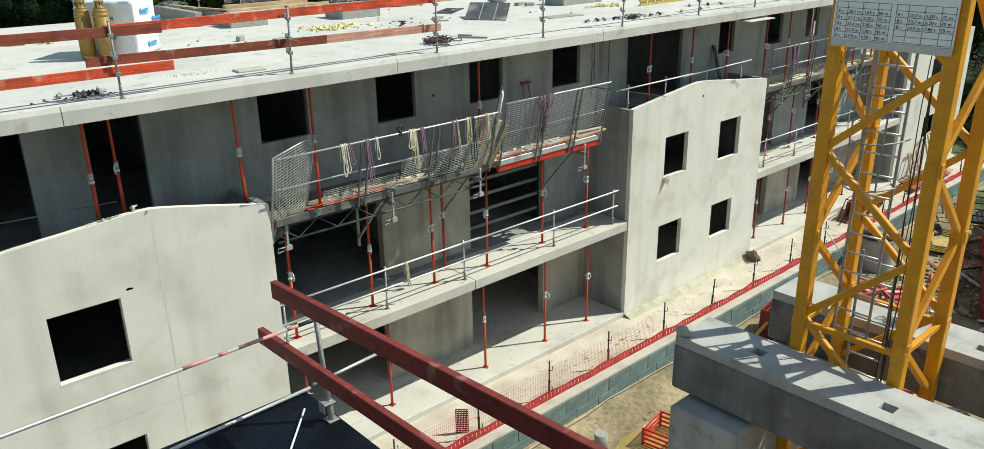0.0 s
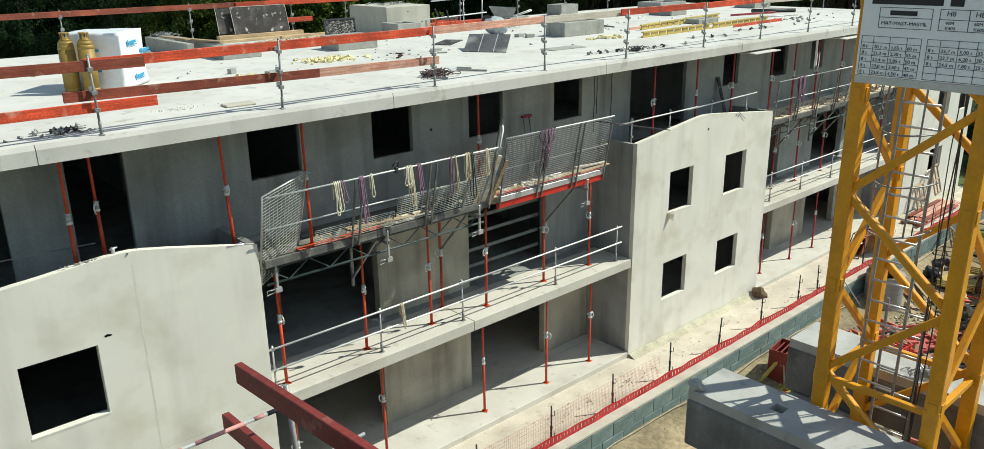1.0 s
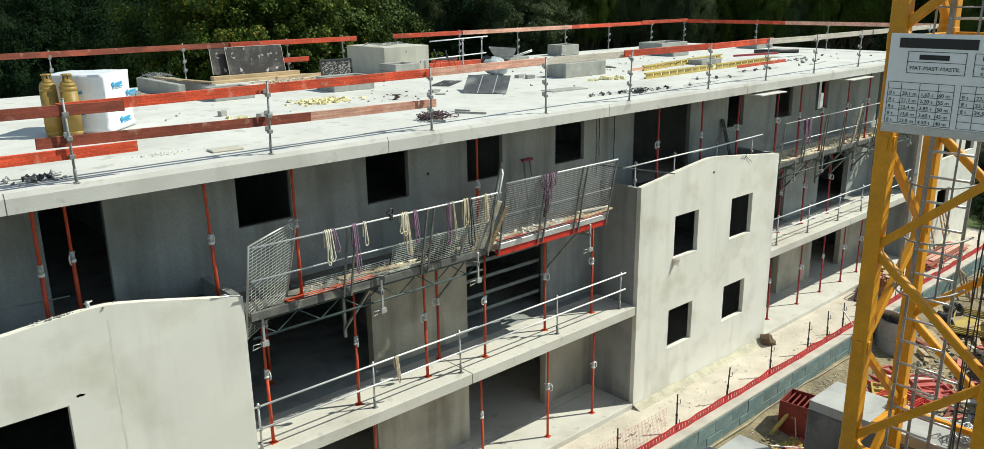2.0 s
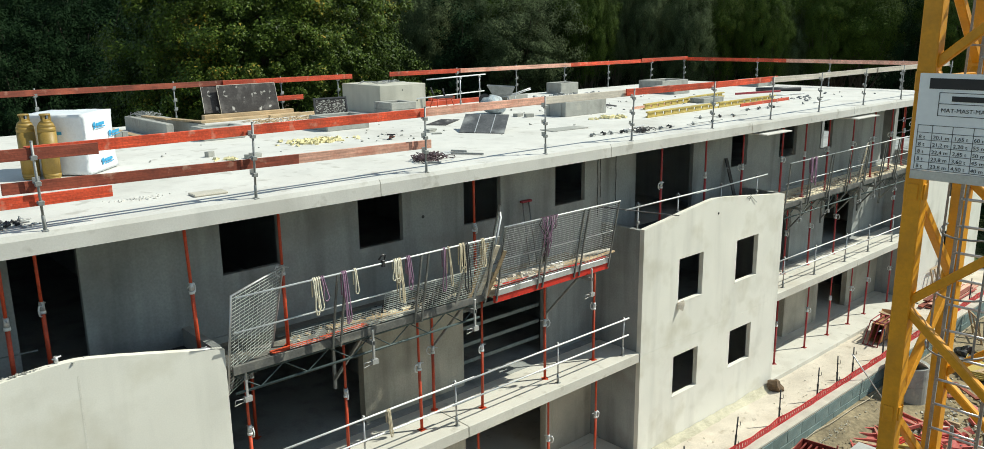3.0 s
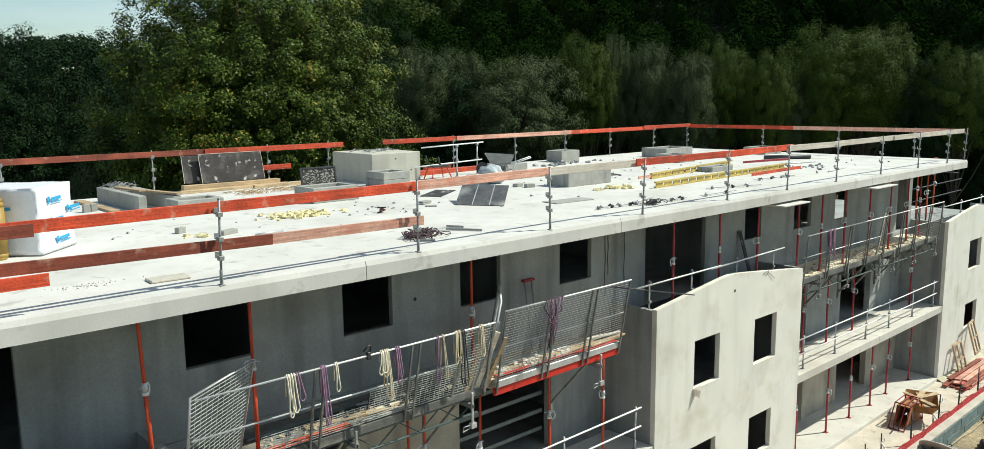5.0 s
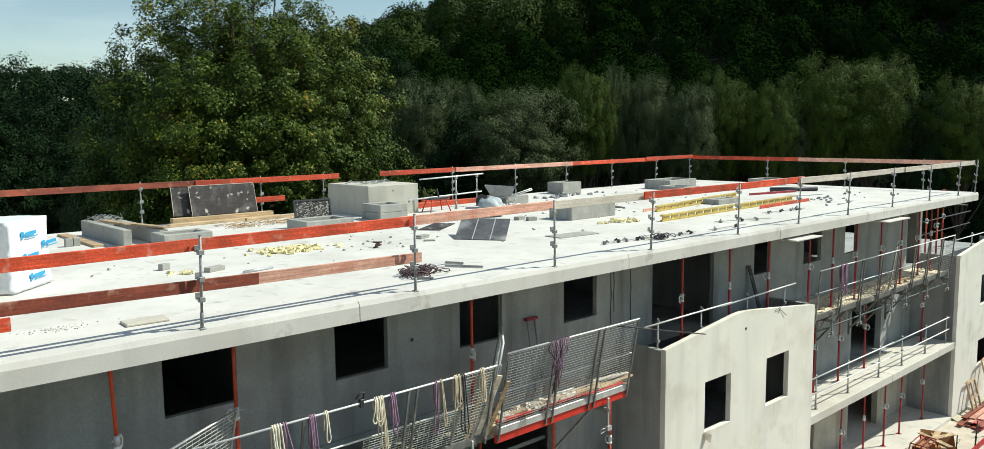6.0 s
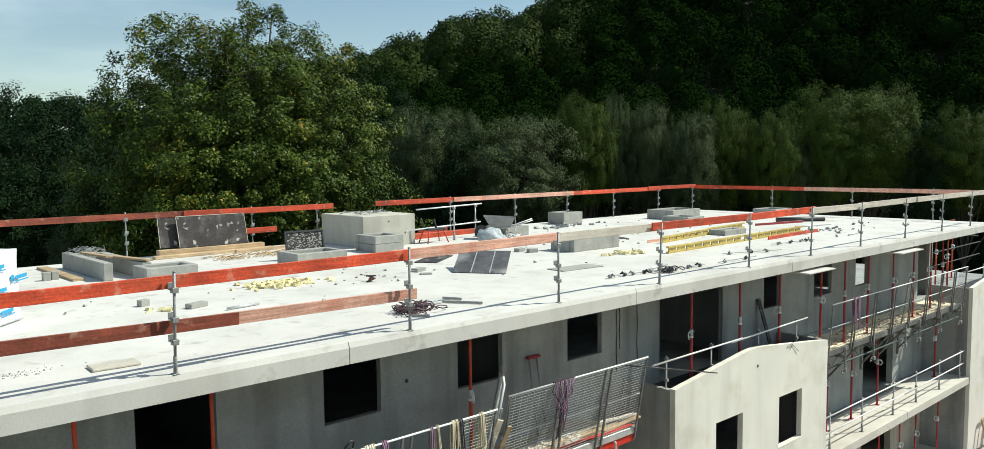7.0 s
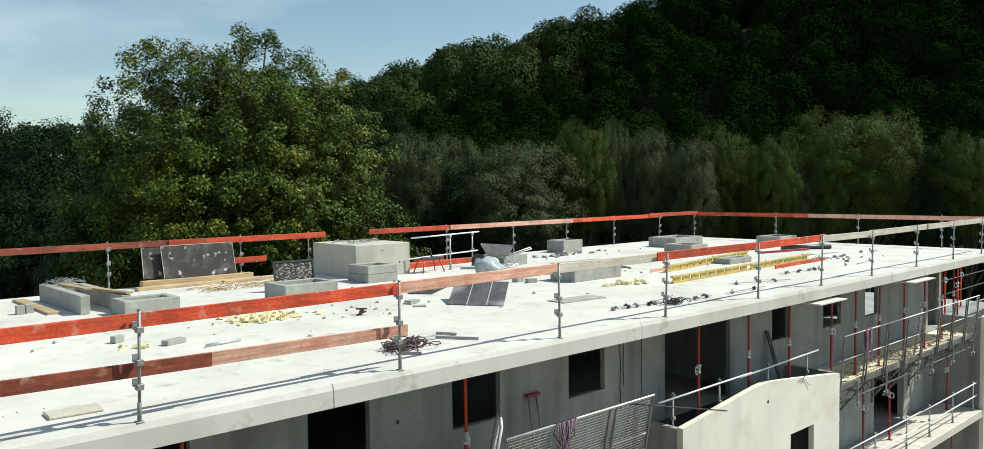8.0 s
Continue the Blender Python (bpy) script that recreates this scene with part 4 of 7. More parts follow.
# gusset plates where braces meet the legs
for f, (x, y) in enumerate(legs):
    for k in range(8):
        z = 5.56 - 5 * step + 2 * k * step + (step if f % 2 else 0)
        if z < 10:
            part("gusset", sbox(x - 0.098, x + 0.098, y - 0.05, y + 0.05, z - 0.08, z + 0.08, 0.004), YELLOW, crane)
            part("gusset", sbox(x - 0.05, x + 0.05, y - 0.098, y + 0.098, z - 0.08, z + 0.08, 0.004), YELLOW, crane)


# two ladders inside the mast, the upper one with hoops
def mast_ladder(foot, head, hoops, label):
    lad = thing("crane_ladder", label, "ladder", "mast ladders")
    foot, head = Vector(foot), Vector(head)
    for o in (-0.24, 0.24):
        bm = bmesh.new()
        beam(bm, foot + Vector((0, o, 0)), head + Vector((0, o, 0)), 0.034, 0.022, (1, 0, 0))
        part("stile", bm, DULLGALV, lad)
    count = int((head.z - foot.z) / 0.29)
    bm = bmesh.new()
    tube(bm, (0, -0.24, 0), (0, 0.24, 0), 0.015, 8)
    rung = None
    for k in range(count):
        p = foot.lerp(head, (k + 0.5) / count)
        if rung is None:
            rung = part("rung", bm, ALU, lad)
            rung.location = p
        else:
            same_part("rung", rung, lad, Matrix.Translation(p))
    for z in hoops:
        p = foot.lerp(head, (z - foot.z) / (head.z - foot.z))
        bm = bmesh.new()
        path_tube(bm, [p + Vector((-0.64 * math.sin(math.pi * i / 12), 0.34 * math.cos(math.pi * i / 12), 0)) for i in range(13)], 0.011)
        part("hoop", bm, DULLGALV, lad)
    if hoops:
        for a in (0.9, 1.57, 2.24):
            bm = bmesh.new()
            p, q = (foot.lerp(head, (z - foot.z) / (head.z - foot.z)) + Vector((-0.63 * math.sin(a), 0.34 * math.cos(a), 0)) for z in (hoops[0], hoops[-1]))
            beam(bm, p, q, 0.005, 0.022)
            part("hoop_bar", bm, DULLGALV, lad)
    return lad


mast_ladder((10.98, 4.05, 5.0), (11.0, 3.93, 14.0), [7.4 + 0.62 * k for k in range(11)], "grey aluminium access ladder with safety hoops inside the mast")
mast_ladder((11.12, 3.86, PIT), (11.1, 3.84, 6.35), [], "grey aluminium ladder standing in the foot of the mast")
for k in range(4):
    bm = bmesh.new()
    path_tube(bm, [(11.05 + 0.03 * k, 3.6 - 0.02 * k + 0.03 * math.sin(i * 0.9 + k * 2), PIT + i * 0.6) for i in range(26)], 0.007 + 0.002 * (k % 2), 5)
    tagged(mesh_ob("mast_cable", bm, DARKSTEEL), "dark supply cable running down beside the mast ladder", "cable", "mast cables")


def ballast(x0, x1, y0, y1, top, holes):
    """Two long cast blocks; the upper one has square lifting pockets."""
    # lower block: weathering, plus the shade of its sides painted into the colour
    tagged(mesh_ob("ballast_block", sbox(x0 - 0.015, x1, y0, y1 + 0.02, top - 0.86, top - 0.15, 0.03), DARKBLOCK), "long streaked concrete crane ballast block, side shade put into its dark grey", "ballast block", "ballast blocks")
    bm = bmesh.new()
    hs = [(y - 0.09, y + 0.09, x - 0.09, x + 0.09) for x, y in holes]
    wall_cells(bm, y0, y1, x0, x1, -top, -top + 0.144, hs)
    # turned so that the pockets run upright
    for v in bm.verts:
        y, mz, x = v.co.x, v.co.y, v.co.z
        v.co = (x, y, -mz)
    bmesh.ops.recalc_face_normals(bm, faces=bm.faces)
    tagged(mesh_ob("ballast_slab", bm, BLOCK), "grey concrete ballast slab with square lifting pockets, top of stack", "ballast block", "ballast blocks")


ballast(9.2, 10.04, -1.0, 5.76, 5.06, [(9.62, 4.67), (9.53, 2.86), (9.6, 0.6)])
ballast(11.7, 12.55, -1.0, 5.64, 5.0, [(12.3, 4.75), (12.05, 2.62), (12.05, 0.6)])
bm = bmesh.new()
bmesh.ops.create_icosphere(bm, subdivisions=3, radius=0.13)
for v in bm.verts:
    v.co *= 0.8 + 0.5 * noise.noise(v.co * 9)
    v.co.z = max(0, v.co.z + 0.05)
ob = mesh_ob("mortar_crust", bm, BLOCK)
ob.location = (9.28, 5.68, 5.06)
tagged(ob, "lump of hardened mortar on the ballast end", "mortar")
for y0, y1 in ((4.48, 5.56), (-0.9, 0.2)):
    for k, (a, b) in enumerate(((PIT - 0.1, 0.2), (0.206, 1.55), (1.556, 2.85), (2.856, 4.12))):
        tagged(mesh_ob("ballast_cross_block", sbox(8.84 + 0.03 * (k % 2), 12.62 - 0.03 * (k % 2), y0, y1, a, b, 0.03), BLOCK), "grey concrete ballast block laid crosswise under the long ones", "ballast block", "cross ballast blocks")
    for x in (9.4, 12.0):
        tagged(mesh_ob("packing_beam", sbox(x, x + 0.3, y0 + 0.1, y1 - 0.1, 4.12, 4.2 if x < 10 else 4.14, 0.006), TIMBER), "squared timber packing between ballast blocks", "timber")


# ---- site cabin below the camera ----
cabin = thing("site_cabin", "dark site cabin stack with a wet bitumen flat roof", "cabin")
for i in range(3):
    part("cabin_unit", sbox(-5.0, 2.6, -3.0, 4.45, PIT + i * 2.9, PIT + i * 2.9 + 2.85, 0.03), DARKSTEEL, cabin)
part("roof", sbox(-5.04, 2.66, -3.04, 4.5, PIT + 8.55, 7.55, 0.02), BITUMEN, cabin)
rail((1.0, 4.34, 7.585), (2.66, 4.4, 7.59), 0.0125, GALV, "galvanised tube lying on the roof edge")
rail((2.7, 4.42, 7.59), (3.3, 4.46, 7.6), 0.0125, GALV, "galvanised tube lying on the roof edge")
t = thing("guard_post", "galvanised guard post on the bitumen roof", "guard post")
bm = bmesh.new()
tube(bm, (2.59, 4.0, 7.55), (2.603, 4.12, 8.39), 0.0165, 12)
part("tube", bm, DULLGALV, t)
bm = bmesh.new()
box(bm, 2.55, 2.63, 3.96, 4.04, 7.55, 7.562)
tube(bm, (2.59, 4.0, 7.56), (2.592, 4.015, 7.7), 0.021, 12)
part("socket", soft(bm, 0.003), DULLGALV, t)
bm = bmesh.new()
box(bm, 2.53, 2.62, 3.97, 4.04, 7.69, 7.697)
box(bm, 2.525, 2.531, 3.97, 4.04, 7.63, 7.71)
part("bracket", soft(bm, 0.002), DULLGALV, t)
board((2.335, 4.1, 8.578), (2.485, 1.0, 8.633), MAROON, 0.115, "maroon guard board at the roof edge", w=0.045)
board((2.355, 4.42, 8.125), (2.425, 1.0, 8.145), MAROON, 0.11, "maroon guard board at the roof edge", w=0.045)
t = thing("guard_tube", "pale steel guard tube with faded pink painted stretches", "rail")
bm = bmesh.new()
tube(bm, (-1.5, 4.0, 8.285), (2.6, 4.045, 8.305), 0.0115, 10)
part("tube", bm, GALV, t)
for a, b in ((1.68, 1.84), (1.9, 1.96), (2.03, 2.3), (2.36, 2.42)):
    bm = bmesh.new()
    tube(bm, (a, 4.0 + 0.045 * (a + 1.5) / 4.1, 8.285 + 0.02 * (a + 1.5) / 4.1), (b, 4.0 + 0.045 * (b + 1.5) / 4.1, 8.285 + 0.02 * (b + 1.5) / 4.1), 0.0122, 10)
    part("paint_band", bm, PINK, t, "faded pink paint")
bm = bmesh.new()
tube(bm, (2.44, 4.043, 8.304), (2.62, 4.045, 8.305), 0.0135, 10)
part("end_sleeve", bm, DARKSTEEL, t)
rail((1.5, 3.05, 7.562), (2.5, 4.2, 7.58), 0.0075)

# ---- trees ----
def leaf_cloud(centres, radii, per, size, seed, squash=0.8, middle=None, loose=0.42):
    """Leaf blades strewn about clump centres, most of them facing outwards, as the corners of triangles."""
    rng = np.random.default_rng(seed)
    c = np.repeat(np.asarray(centres), per, axis=0)
    r = np.repeat(np.asarray(radii), per)[:, None]
    d = rng.normal(size=c.shape)
    d /= np.linalg.norm(d, axis=1)[:, None]
    pos = c + d * r * (rng.random((len(c), 1)) ** 0.4) * np.array((1, 1, squash))
    face = d * 0.5 + rng.normal(size=c.shape) * loose + np.array((0, 0, 0.2))
    if middle is not None:
        o = pos - np.array(middle)
        face += 0.9 * o / np.linalg.norm(o, axis=1)[:, None]
    face /= np.linalg.norm(face, axis=1)[:, None]
    u = np.cross(face, rng.normal(size=c.shape))
    u /= np.linalg.norm(u, axis=1)[:, None]
    w = np.cross(face, u)
    s = size * (0.6 + 0.8 * rng.random((len(c), 1)))
    return np.stack((pos - u * s, pos + u * s * 0.6 + w * s * 0.62, pos + u * s * 0.6 - w * s * 0.62), axis=1).reshape(-1, 3)


def cloud_mesh(name, verts, material, k=3):
    me = bpy.data.meshes.new(name)
    n = len(verts) // k
    me.vertices.add(len(verts))
    me.vertices.foreach_set("co", verts.astype(np.float32).ravel())
    me.loops.add(len(verts))
    me.loops.foreach_set("vertex_index", np.arange(len(verts), dtype=np.int32))
    me.polygons.add(n)
    me.polygons.foreach_set("loop_start", np.arange(0, len(verts), k, dtype=np.int32))
    me.polygons.foreach_set("loop_total", np.full(n, k, dtype=np.int32))
    me.update()
    me.materials.append(material)
    return me


def crown_shape(seed, wide, tall, clumps, lift, thick=0.062, square=2.0):
    """Clump centres under an uneven, full crown outline, most of them near its surface."""
    rng = np.random.default_rng(seed)
    out, rad = [], []
    mid = np.array((0, 0, lift + tall * 0.5))
    while len(out) < clumps:
        d = rng.normal(size=3)
        d /= np.linalg.norm(d)
        bulge = 0.93 + 0.1 * noise.noise((d[0] * 1.6 + seed * 1.37, d[1] * 1.6, d[2] * 1.6)) + 0.11 * noise.noise((d[0] * 4 + seed, d[1] * 4, d[2] * 4))
        # fuller than an egg towards the ground
        e = 2.2 if d[2] < 0 else square
        full = (abs(d[0]) ** e + abs(d[1]) ** e + abs(d[2]) ** e) ** (-1 / e)
        f = rng.uniform(0.12, 1.0) ** 0.5 * bulge * full
        p = mid + d * np.array((wide / 2, wide / 2, tall / 2)) * f
        if p[2] < lift * 0.4:
            continue
        out.append(p)
        rad.append(rng.uniform(0.5, 1.0) * wide * thick)
    return np.array(out), np.array(rad)


def limb_mesh(centres, height_to, r0, seed, count=14):
    rng = np.random.default_rng(seed)
    bm = bmesh.new()
    spine = [Vector((0, 0, -0.6))]
    for k in range(1, 7):
        spine.append(Vector((rng.uniform(-0.25, 0.25), rng.uniform(-0.25, 0.25), height_to * k / 6)))
    for k in range(6):
        tube(bm, spine[k], spine[k + 1], r0 * (1 - k / 7), 8, r0 * (1 - (k + 1) / 7))
    for c in centres[rng.choice(len(centres), min(count, len(centres)), replace=False)]:
        c = Vector(c)
        k = min(5, max(1, int(6 * (c.z * 0.6) / height_to)))
        a = spine[k]
        mid = a.lerp(c, 0.5) + Vector((0, 0, -0.06 * (c - a).length))
        tube(bm, a, mid, r0 * 0.35, 6, r0 * 0.2)
        tube(bm, mid, c, r0 * 0.2, 5, r0 * 0.05)
    return bm


def tree(at, wide, tall, lift, clumps, per, size, seed, material, label, thick=0.085, loose=0.42, square=2.0):
    t = thing("tree", label, "tree", at=at)
    cs, rs = crown_shape(seed, wide, tall, clumps, lift, thick, square)
    crown = new("crown", cloud_mesh("crown", leaf_cloud(cs, rs, per, size, seed, 0.8, (0, 0, lift + tall * 0.4), loose), material))
    crown.parent = t
    part("trunk", limb_mesh(cs, lift + tall * 0.75, wide * 0.03, seed, 30), BARK, t)
    return t


tree((19.3, 35.8, -0.8), 14.9, 17.0, 1.0, 3000, 170, 0.062, 9, LEAF, "broad tree with green leaves turning yellow-brown", 0.04, 0.55, 2.2)
kinds = [tree((38.5, 39.2, -0.8), 8.0, 7.0, 7.0, 420, 230, 0.052, 21, LEAFGREY, "grey-green tree with a rounded dense crown", 0.1, 0.42, 2.8),
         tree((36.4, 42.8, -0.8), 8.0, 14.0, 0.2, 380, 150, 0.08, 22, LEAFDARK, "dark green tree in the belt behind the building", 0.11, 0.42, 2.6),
         tree((57.4, 27.6, -0.8), 9.5, 8.0, 8.2, 460, 230, 0.056, 23, LEAFOLIVE, "olive-yellow tree in the belt behind the building", 0.085, 0.42, 2.8)]
BASIC = (14.0, 14.0, 16.2)
random.seed(12)
# along and across lie the belt's own axes, turned with the valley; then the tree's top, kind and breadth
ALONG, ACROSS = Vector((0.733, -0.68, 0)), Vector((0.68, 0.733, 0))
belt = [(-5.0, 50, 14.0, 0, 0.57), (-3.2, 52, 14.0, 0, 0.49), (-1.6, 52, 13.7, 0, 0.34), (-0.0, 50, 13.3, 2, 0.40), (1.7, 51, 12.9, 0, 0.47), (3.6, 52, 13.5, 1, 0.40), (5.8, 51, 14.8, 2, 0.49), (7.9, 52, 14.8, 0, 0.31), (9.9, 52, 14.2, 0, 0.47), (12.3, 50, 13.4, 0, 0.47),
        (14.9, 52, 14.4, 2, 0.49), (17.3, 50, 13.5, 2, 0.38), (18.7, 51, 12.2, 0, 0.45), (21.2, 51, 14.3, 2, 0.44), (24.3, 52, 15.3, 2, 0.63), (26.8, 50, 13.0, 1, 0.44), (29.4, 50, 13.8, 2, 0.57), (32.7, 52, 14.2, 1, 0.71), (36.6, 51, 14.5, 0, 0.91), (41.3, 52, 14.6, 2, 0.85),
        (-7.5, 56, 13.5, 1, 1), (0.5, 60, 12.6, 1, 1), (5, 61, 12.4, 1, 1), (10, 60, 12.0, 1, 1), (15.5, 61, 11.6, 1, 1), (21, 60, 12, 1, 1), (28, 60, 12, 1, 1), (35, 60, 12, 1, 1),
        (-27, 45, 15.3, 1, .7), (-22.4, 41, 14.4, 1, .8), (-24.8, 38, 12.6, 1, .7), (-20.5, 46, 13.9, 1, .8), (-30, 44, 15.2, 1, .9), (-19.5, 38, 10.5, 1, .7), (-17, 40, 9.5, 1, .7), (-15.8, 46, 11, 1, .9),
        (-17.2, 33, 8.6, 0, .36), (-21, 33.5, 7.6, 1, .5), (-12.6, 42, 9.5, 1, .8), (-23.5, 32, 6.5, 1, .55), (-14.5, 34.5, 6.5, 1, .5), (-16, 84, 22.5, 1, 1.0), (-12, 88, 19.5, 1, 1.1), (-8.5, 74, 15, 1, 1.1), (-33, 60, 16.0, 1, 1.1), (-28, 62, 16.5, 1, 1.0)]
belt += [(24, 33, 1.6, 1, .35), (27, 35, 2.2, 1, .4), (30, 34, 1.8, 0, .35), (26, 38, 3.0, 1, .45), (33, 38, 3.4, 1, .5), (29.5, 41, 4.5, 0, .5)]
for a, c, top, k, s in belt:
    p = Vector((4.3, 4.3, 0)) + ALONG * a + ACROSS * c
    z = height(p.x, p.y)
    ob = copy_thing(kinds[k], pose(p.x, p.y, z, 0, 0, random.uniform(0, 360)))
    ob.scale = (s * random.uniform(0.95, 1.08), s * random.uniform(0.95, 1.08), (top - z) / BASIC[k])


# far woods on the hills
def woods(name, material, spots, fringe, seed, label, detail=3):
    """Crowns of a far wood: each a tall dome broken into leafy lumps, with loose leaves round its outline."""
    rng = np.random.default_rng(seed)
    shapes = []
    for k in (detail, 2):
        ico = bmesh.new()
        bmesh.ops.create_icosphere(ico, subdivisions=k, radius=1.0)
        d0 = np.array([v.co[:] for v in ico.verts])
        tri = np.array([[v.index for v in f.verts] for f in ico.faces])
        ico.free()
        shapes.append((d0, tri[d0[tri].mean(axis=1)[:, 2] > -0.45]))
    out = []
    for x, y, z, scale, leaf in spots:
        a, b, c = rng.uniform(0, 6.28, 3)
        big = rng.uniform(0.8, 1.25) * scale
        lobes = rng.normal(size=(26, 3))
        lobes[:, 2] = np.abs(lobes[:, 2]) - 0.2
        lobes /= np.linalg.norm(lobes, axis=1)[:, None]
        form = np.array((4.1 * rng.uniform(0.85, 1.2), 4.1 * rng.uniform(0.85, 1.2), 5.2)) * big
        at = np.array((x, y, z + 4.0 * big))
        skins = []
        for d0, tri in shapes:
            near = np.max(d0 @ lobes.T, axis=1)
            r = 0.68 + 0.34 * np.clip((near - 0.75) / 0.25, 0, 1) ** 0.7 + 0.12 * np.sin(2 * np.arctan2(d0[:, 1], d0[:, 0]) + a) * np.sin(3 * d0[:, 2] + b)
            skins.append(at + d0 * r[:, None] * form)
        # a dark inner mass
        core = at + (skins[1] - at) * 0.42
        out.append(core[shapes[1][1]].reshape(-1, 3))
        tri = shapes[0][1]
        # leaves over the lumps, most of them lying along the surface
        f = tri[rng.integers(0, len(tri), fringe)]
        g = rng.dirichlet((1, 1, 1), fringe)[:, :, None]
        p = skins[0][f]
        n = np.cross(p[:, 1] - p[:, 0], p[:, 2] - p[:, 0])
        n /= np.linalg.norm(n, axis=1)[:, None]
        p = (p * g).sum(axis=1) + n * rng.uniform(-0.9, 0.35, (fringe, 1)) * big
        n += rng.normal(size=n.shape) * 0.3
        u = np.cross(n, rng.normal(size=n.shape))
        u *= leaf * rng.uniform(0.6, 1.3, (fringe, 1)) / np.linalg.norm(u, axis=1)[:, None]
        w = np.cross(n, u) * 0.65
        out.append(np.stack((p - u, p + u * 0.6 + w, p + u * 0.6 - w), axis=1).reshape(-1, 3))
    tagged(new(name, cloud_mesh(name, np.concatenate(out), material)), label, "woods", kind="stuff")


def spread(count, a0, a1, d0, d1, seed, gap, scale, leaf):
    """Places for trees, no two nearer than the gap: x, y, z, scale, leaf size."""
    rng = np.random.default_rng(seed)
    out = []
    for _ in range(count * 12):
        a, d = radians(rng.uniform(a0, a1)), math.sqrt(rng.uniform(d0 * d0, d1 * d1))
        x, y = 4 + d * math.sin(a), 4 + d * math.cos(a)
        if (out and np.min(np.hypot(np.array(out)[:, 0] - x, np.array(out)[:, 1] - y)) < gap):
            continue
        out.append((x, y, height(x, y) - 0.5, scale, leaf * max(0.6, d / 150)))
        if len(out) == count:
            break
    return out


hill = spread(430, 24, 80, 92, 205, 31, 5.0, 1.0, 0.25)
# crest trees get sunlight painted into their leaves, the slope gets shade
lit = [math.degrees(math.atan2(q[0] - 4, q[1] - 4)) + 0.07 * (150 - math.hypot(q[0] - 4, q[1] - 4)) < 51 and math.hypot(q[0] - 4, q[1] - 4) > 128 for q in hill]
woods("far_woods", LEAFSHADED, [q for q, k in zip(hill, lit) if not k], 3200, 32, "dense woods covering the far hillside, slope shade put into dark leaves")
woods("ridge_woods", LEAFSUNLIT, [q for q, k in zip(hill, lit) if k], 4200, 34, "green mixed woods on the hill's end, sunlight put into paler leaves")
woods("distant_woods", LEAFDARK, spread(150, 0, 30, 330, 500, 35, 9, 1.7, 0.4), 200, 36, "dark woods on a distant ridge", 2)

# ---- roof: upstands and shaft head ----
def solid(name, label, category, bounds, mt, group="", w=0.012, turn=0):
    x0, x1, y0, y1, z0, z1 = bounds
    cx, cy = (x0 + x1) / 2, (y0 + y1) / 2
    ob = mesh_ob(name, sbox(x0 - cx, x1 - cx, y0 - cy, y1 - cy, 0, z1 - z0, w), mt)
    ob.matrix_basis = pose(cx, cy, z0, 0, 0, turn)
    return tagged(ob, label, category, group)


bm = sbox(15.9, 17.65, 22.0, 24.1, ROOF, 9.12, 0.015)
shaft = struct("shaft_head", bm, SHAFTM, "dusty pale concrete shaft head rising above the roof", "shaft")


def upstand(x0, x1, y0, y1, h, layers=1, t=0.14, turn=0):
    """An open kerb of concrete blocks round a roof opening."""
    cx, cy = (x0 + x1) / 2, (y0 + y1) / 2
    u = thing("roof_upstand", "grey concrete block upstand round a roof opening", "upstand", "roof upstands")
    u.matrix_basis = pose(cx, cy, ROOF, 0, 0, turn)
    a, b = (x1 - x0) / 2, (y1 - y0) / 2
    for k in range(layers):
        z0, z1 = h * k / layers + (0.004 if k else 0), h * (k + 1) / layers
        for bx in ((-a, a, -b, -b + t), (-a, a, b - t, b), (-a, -a + t, -b + t + 0.004, b - t - 0.004), (a - t, a, -b + t + 0.004, b - t - 0.004)):
            part("side", sbox(*bx, z0, z1, 0.012), CURB, u)
    return u


upstand(15.5, 16.4, 20.85, 21.75, 0.42, 2)
upstand(12.4, 13.65, 19.25, 20.15, 0.36)
upstand(9.42, 10.45, 19.75, 20.5, 0.3)
upstand(18.95, 20.75, 17.2, 18.0, 0.42, t=0.16)
upstand(25.2, 26.2, 23.2, 24.0, 0.42)
upstand(29.4, 31.2, 21.5, 22.7, 0.36)
upstand(27.7, 28.7, 19.7, 20.8, 0.28)
upstand(33.4, 34.7, 19.5, 20.5, 0.28)
upstand(25.2, 26.4, 16.75, 17.3, 0.16)
upstand(20.6, 21.6, 21.4, 22.3, 0.3)
for b in ((8.95, 9.13, 20.75, 23.6, ROOF, 8.63), (9.62, 9.8, 20.5, 23.4, ROOF, 8.6), (9.13, 9.62, 23.2, 23.4, ROOF, 8.62)):
    solid("concrete_kerb_beam", "long grey concrete kerb beam lying on the roof", "kerb beam", b, CURB, "kerb beams")
solid("roof_plank", "raw timber plank lying on the roof", "plank", (8.5, 8.72, 21.2, 23.9, ROOF, ROOF + 0.05), TIMBER, "roof planks", 0.004)
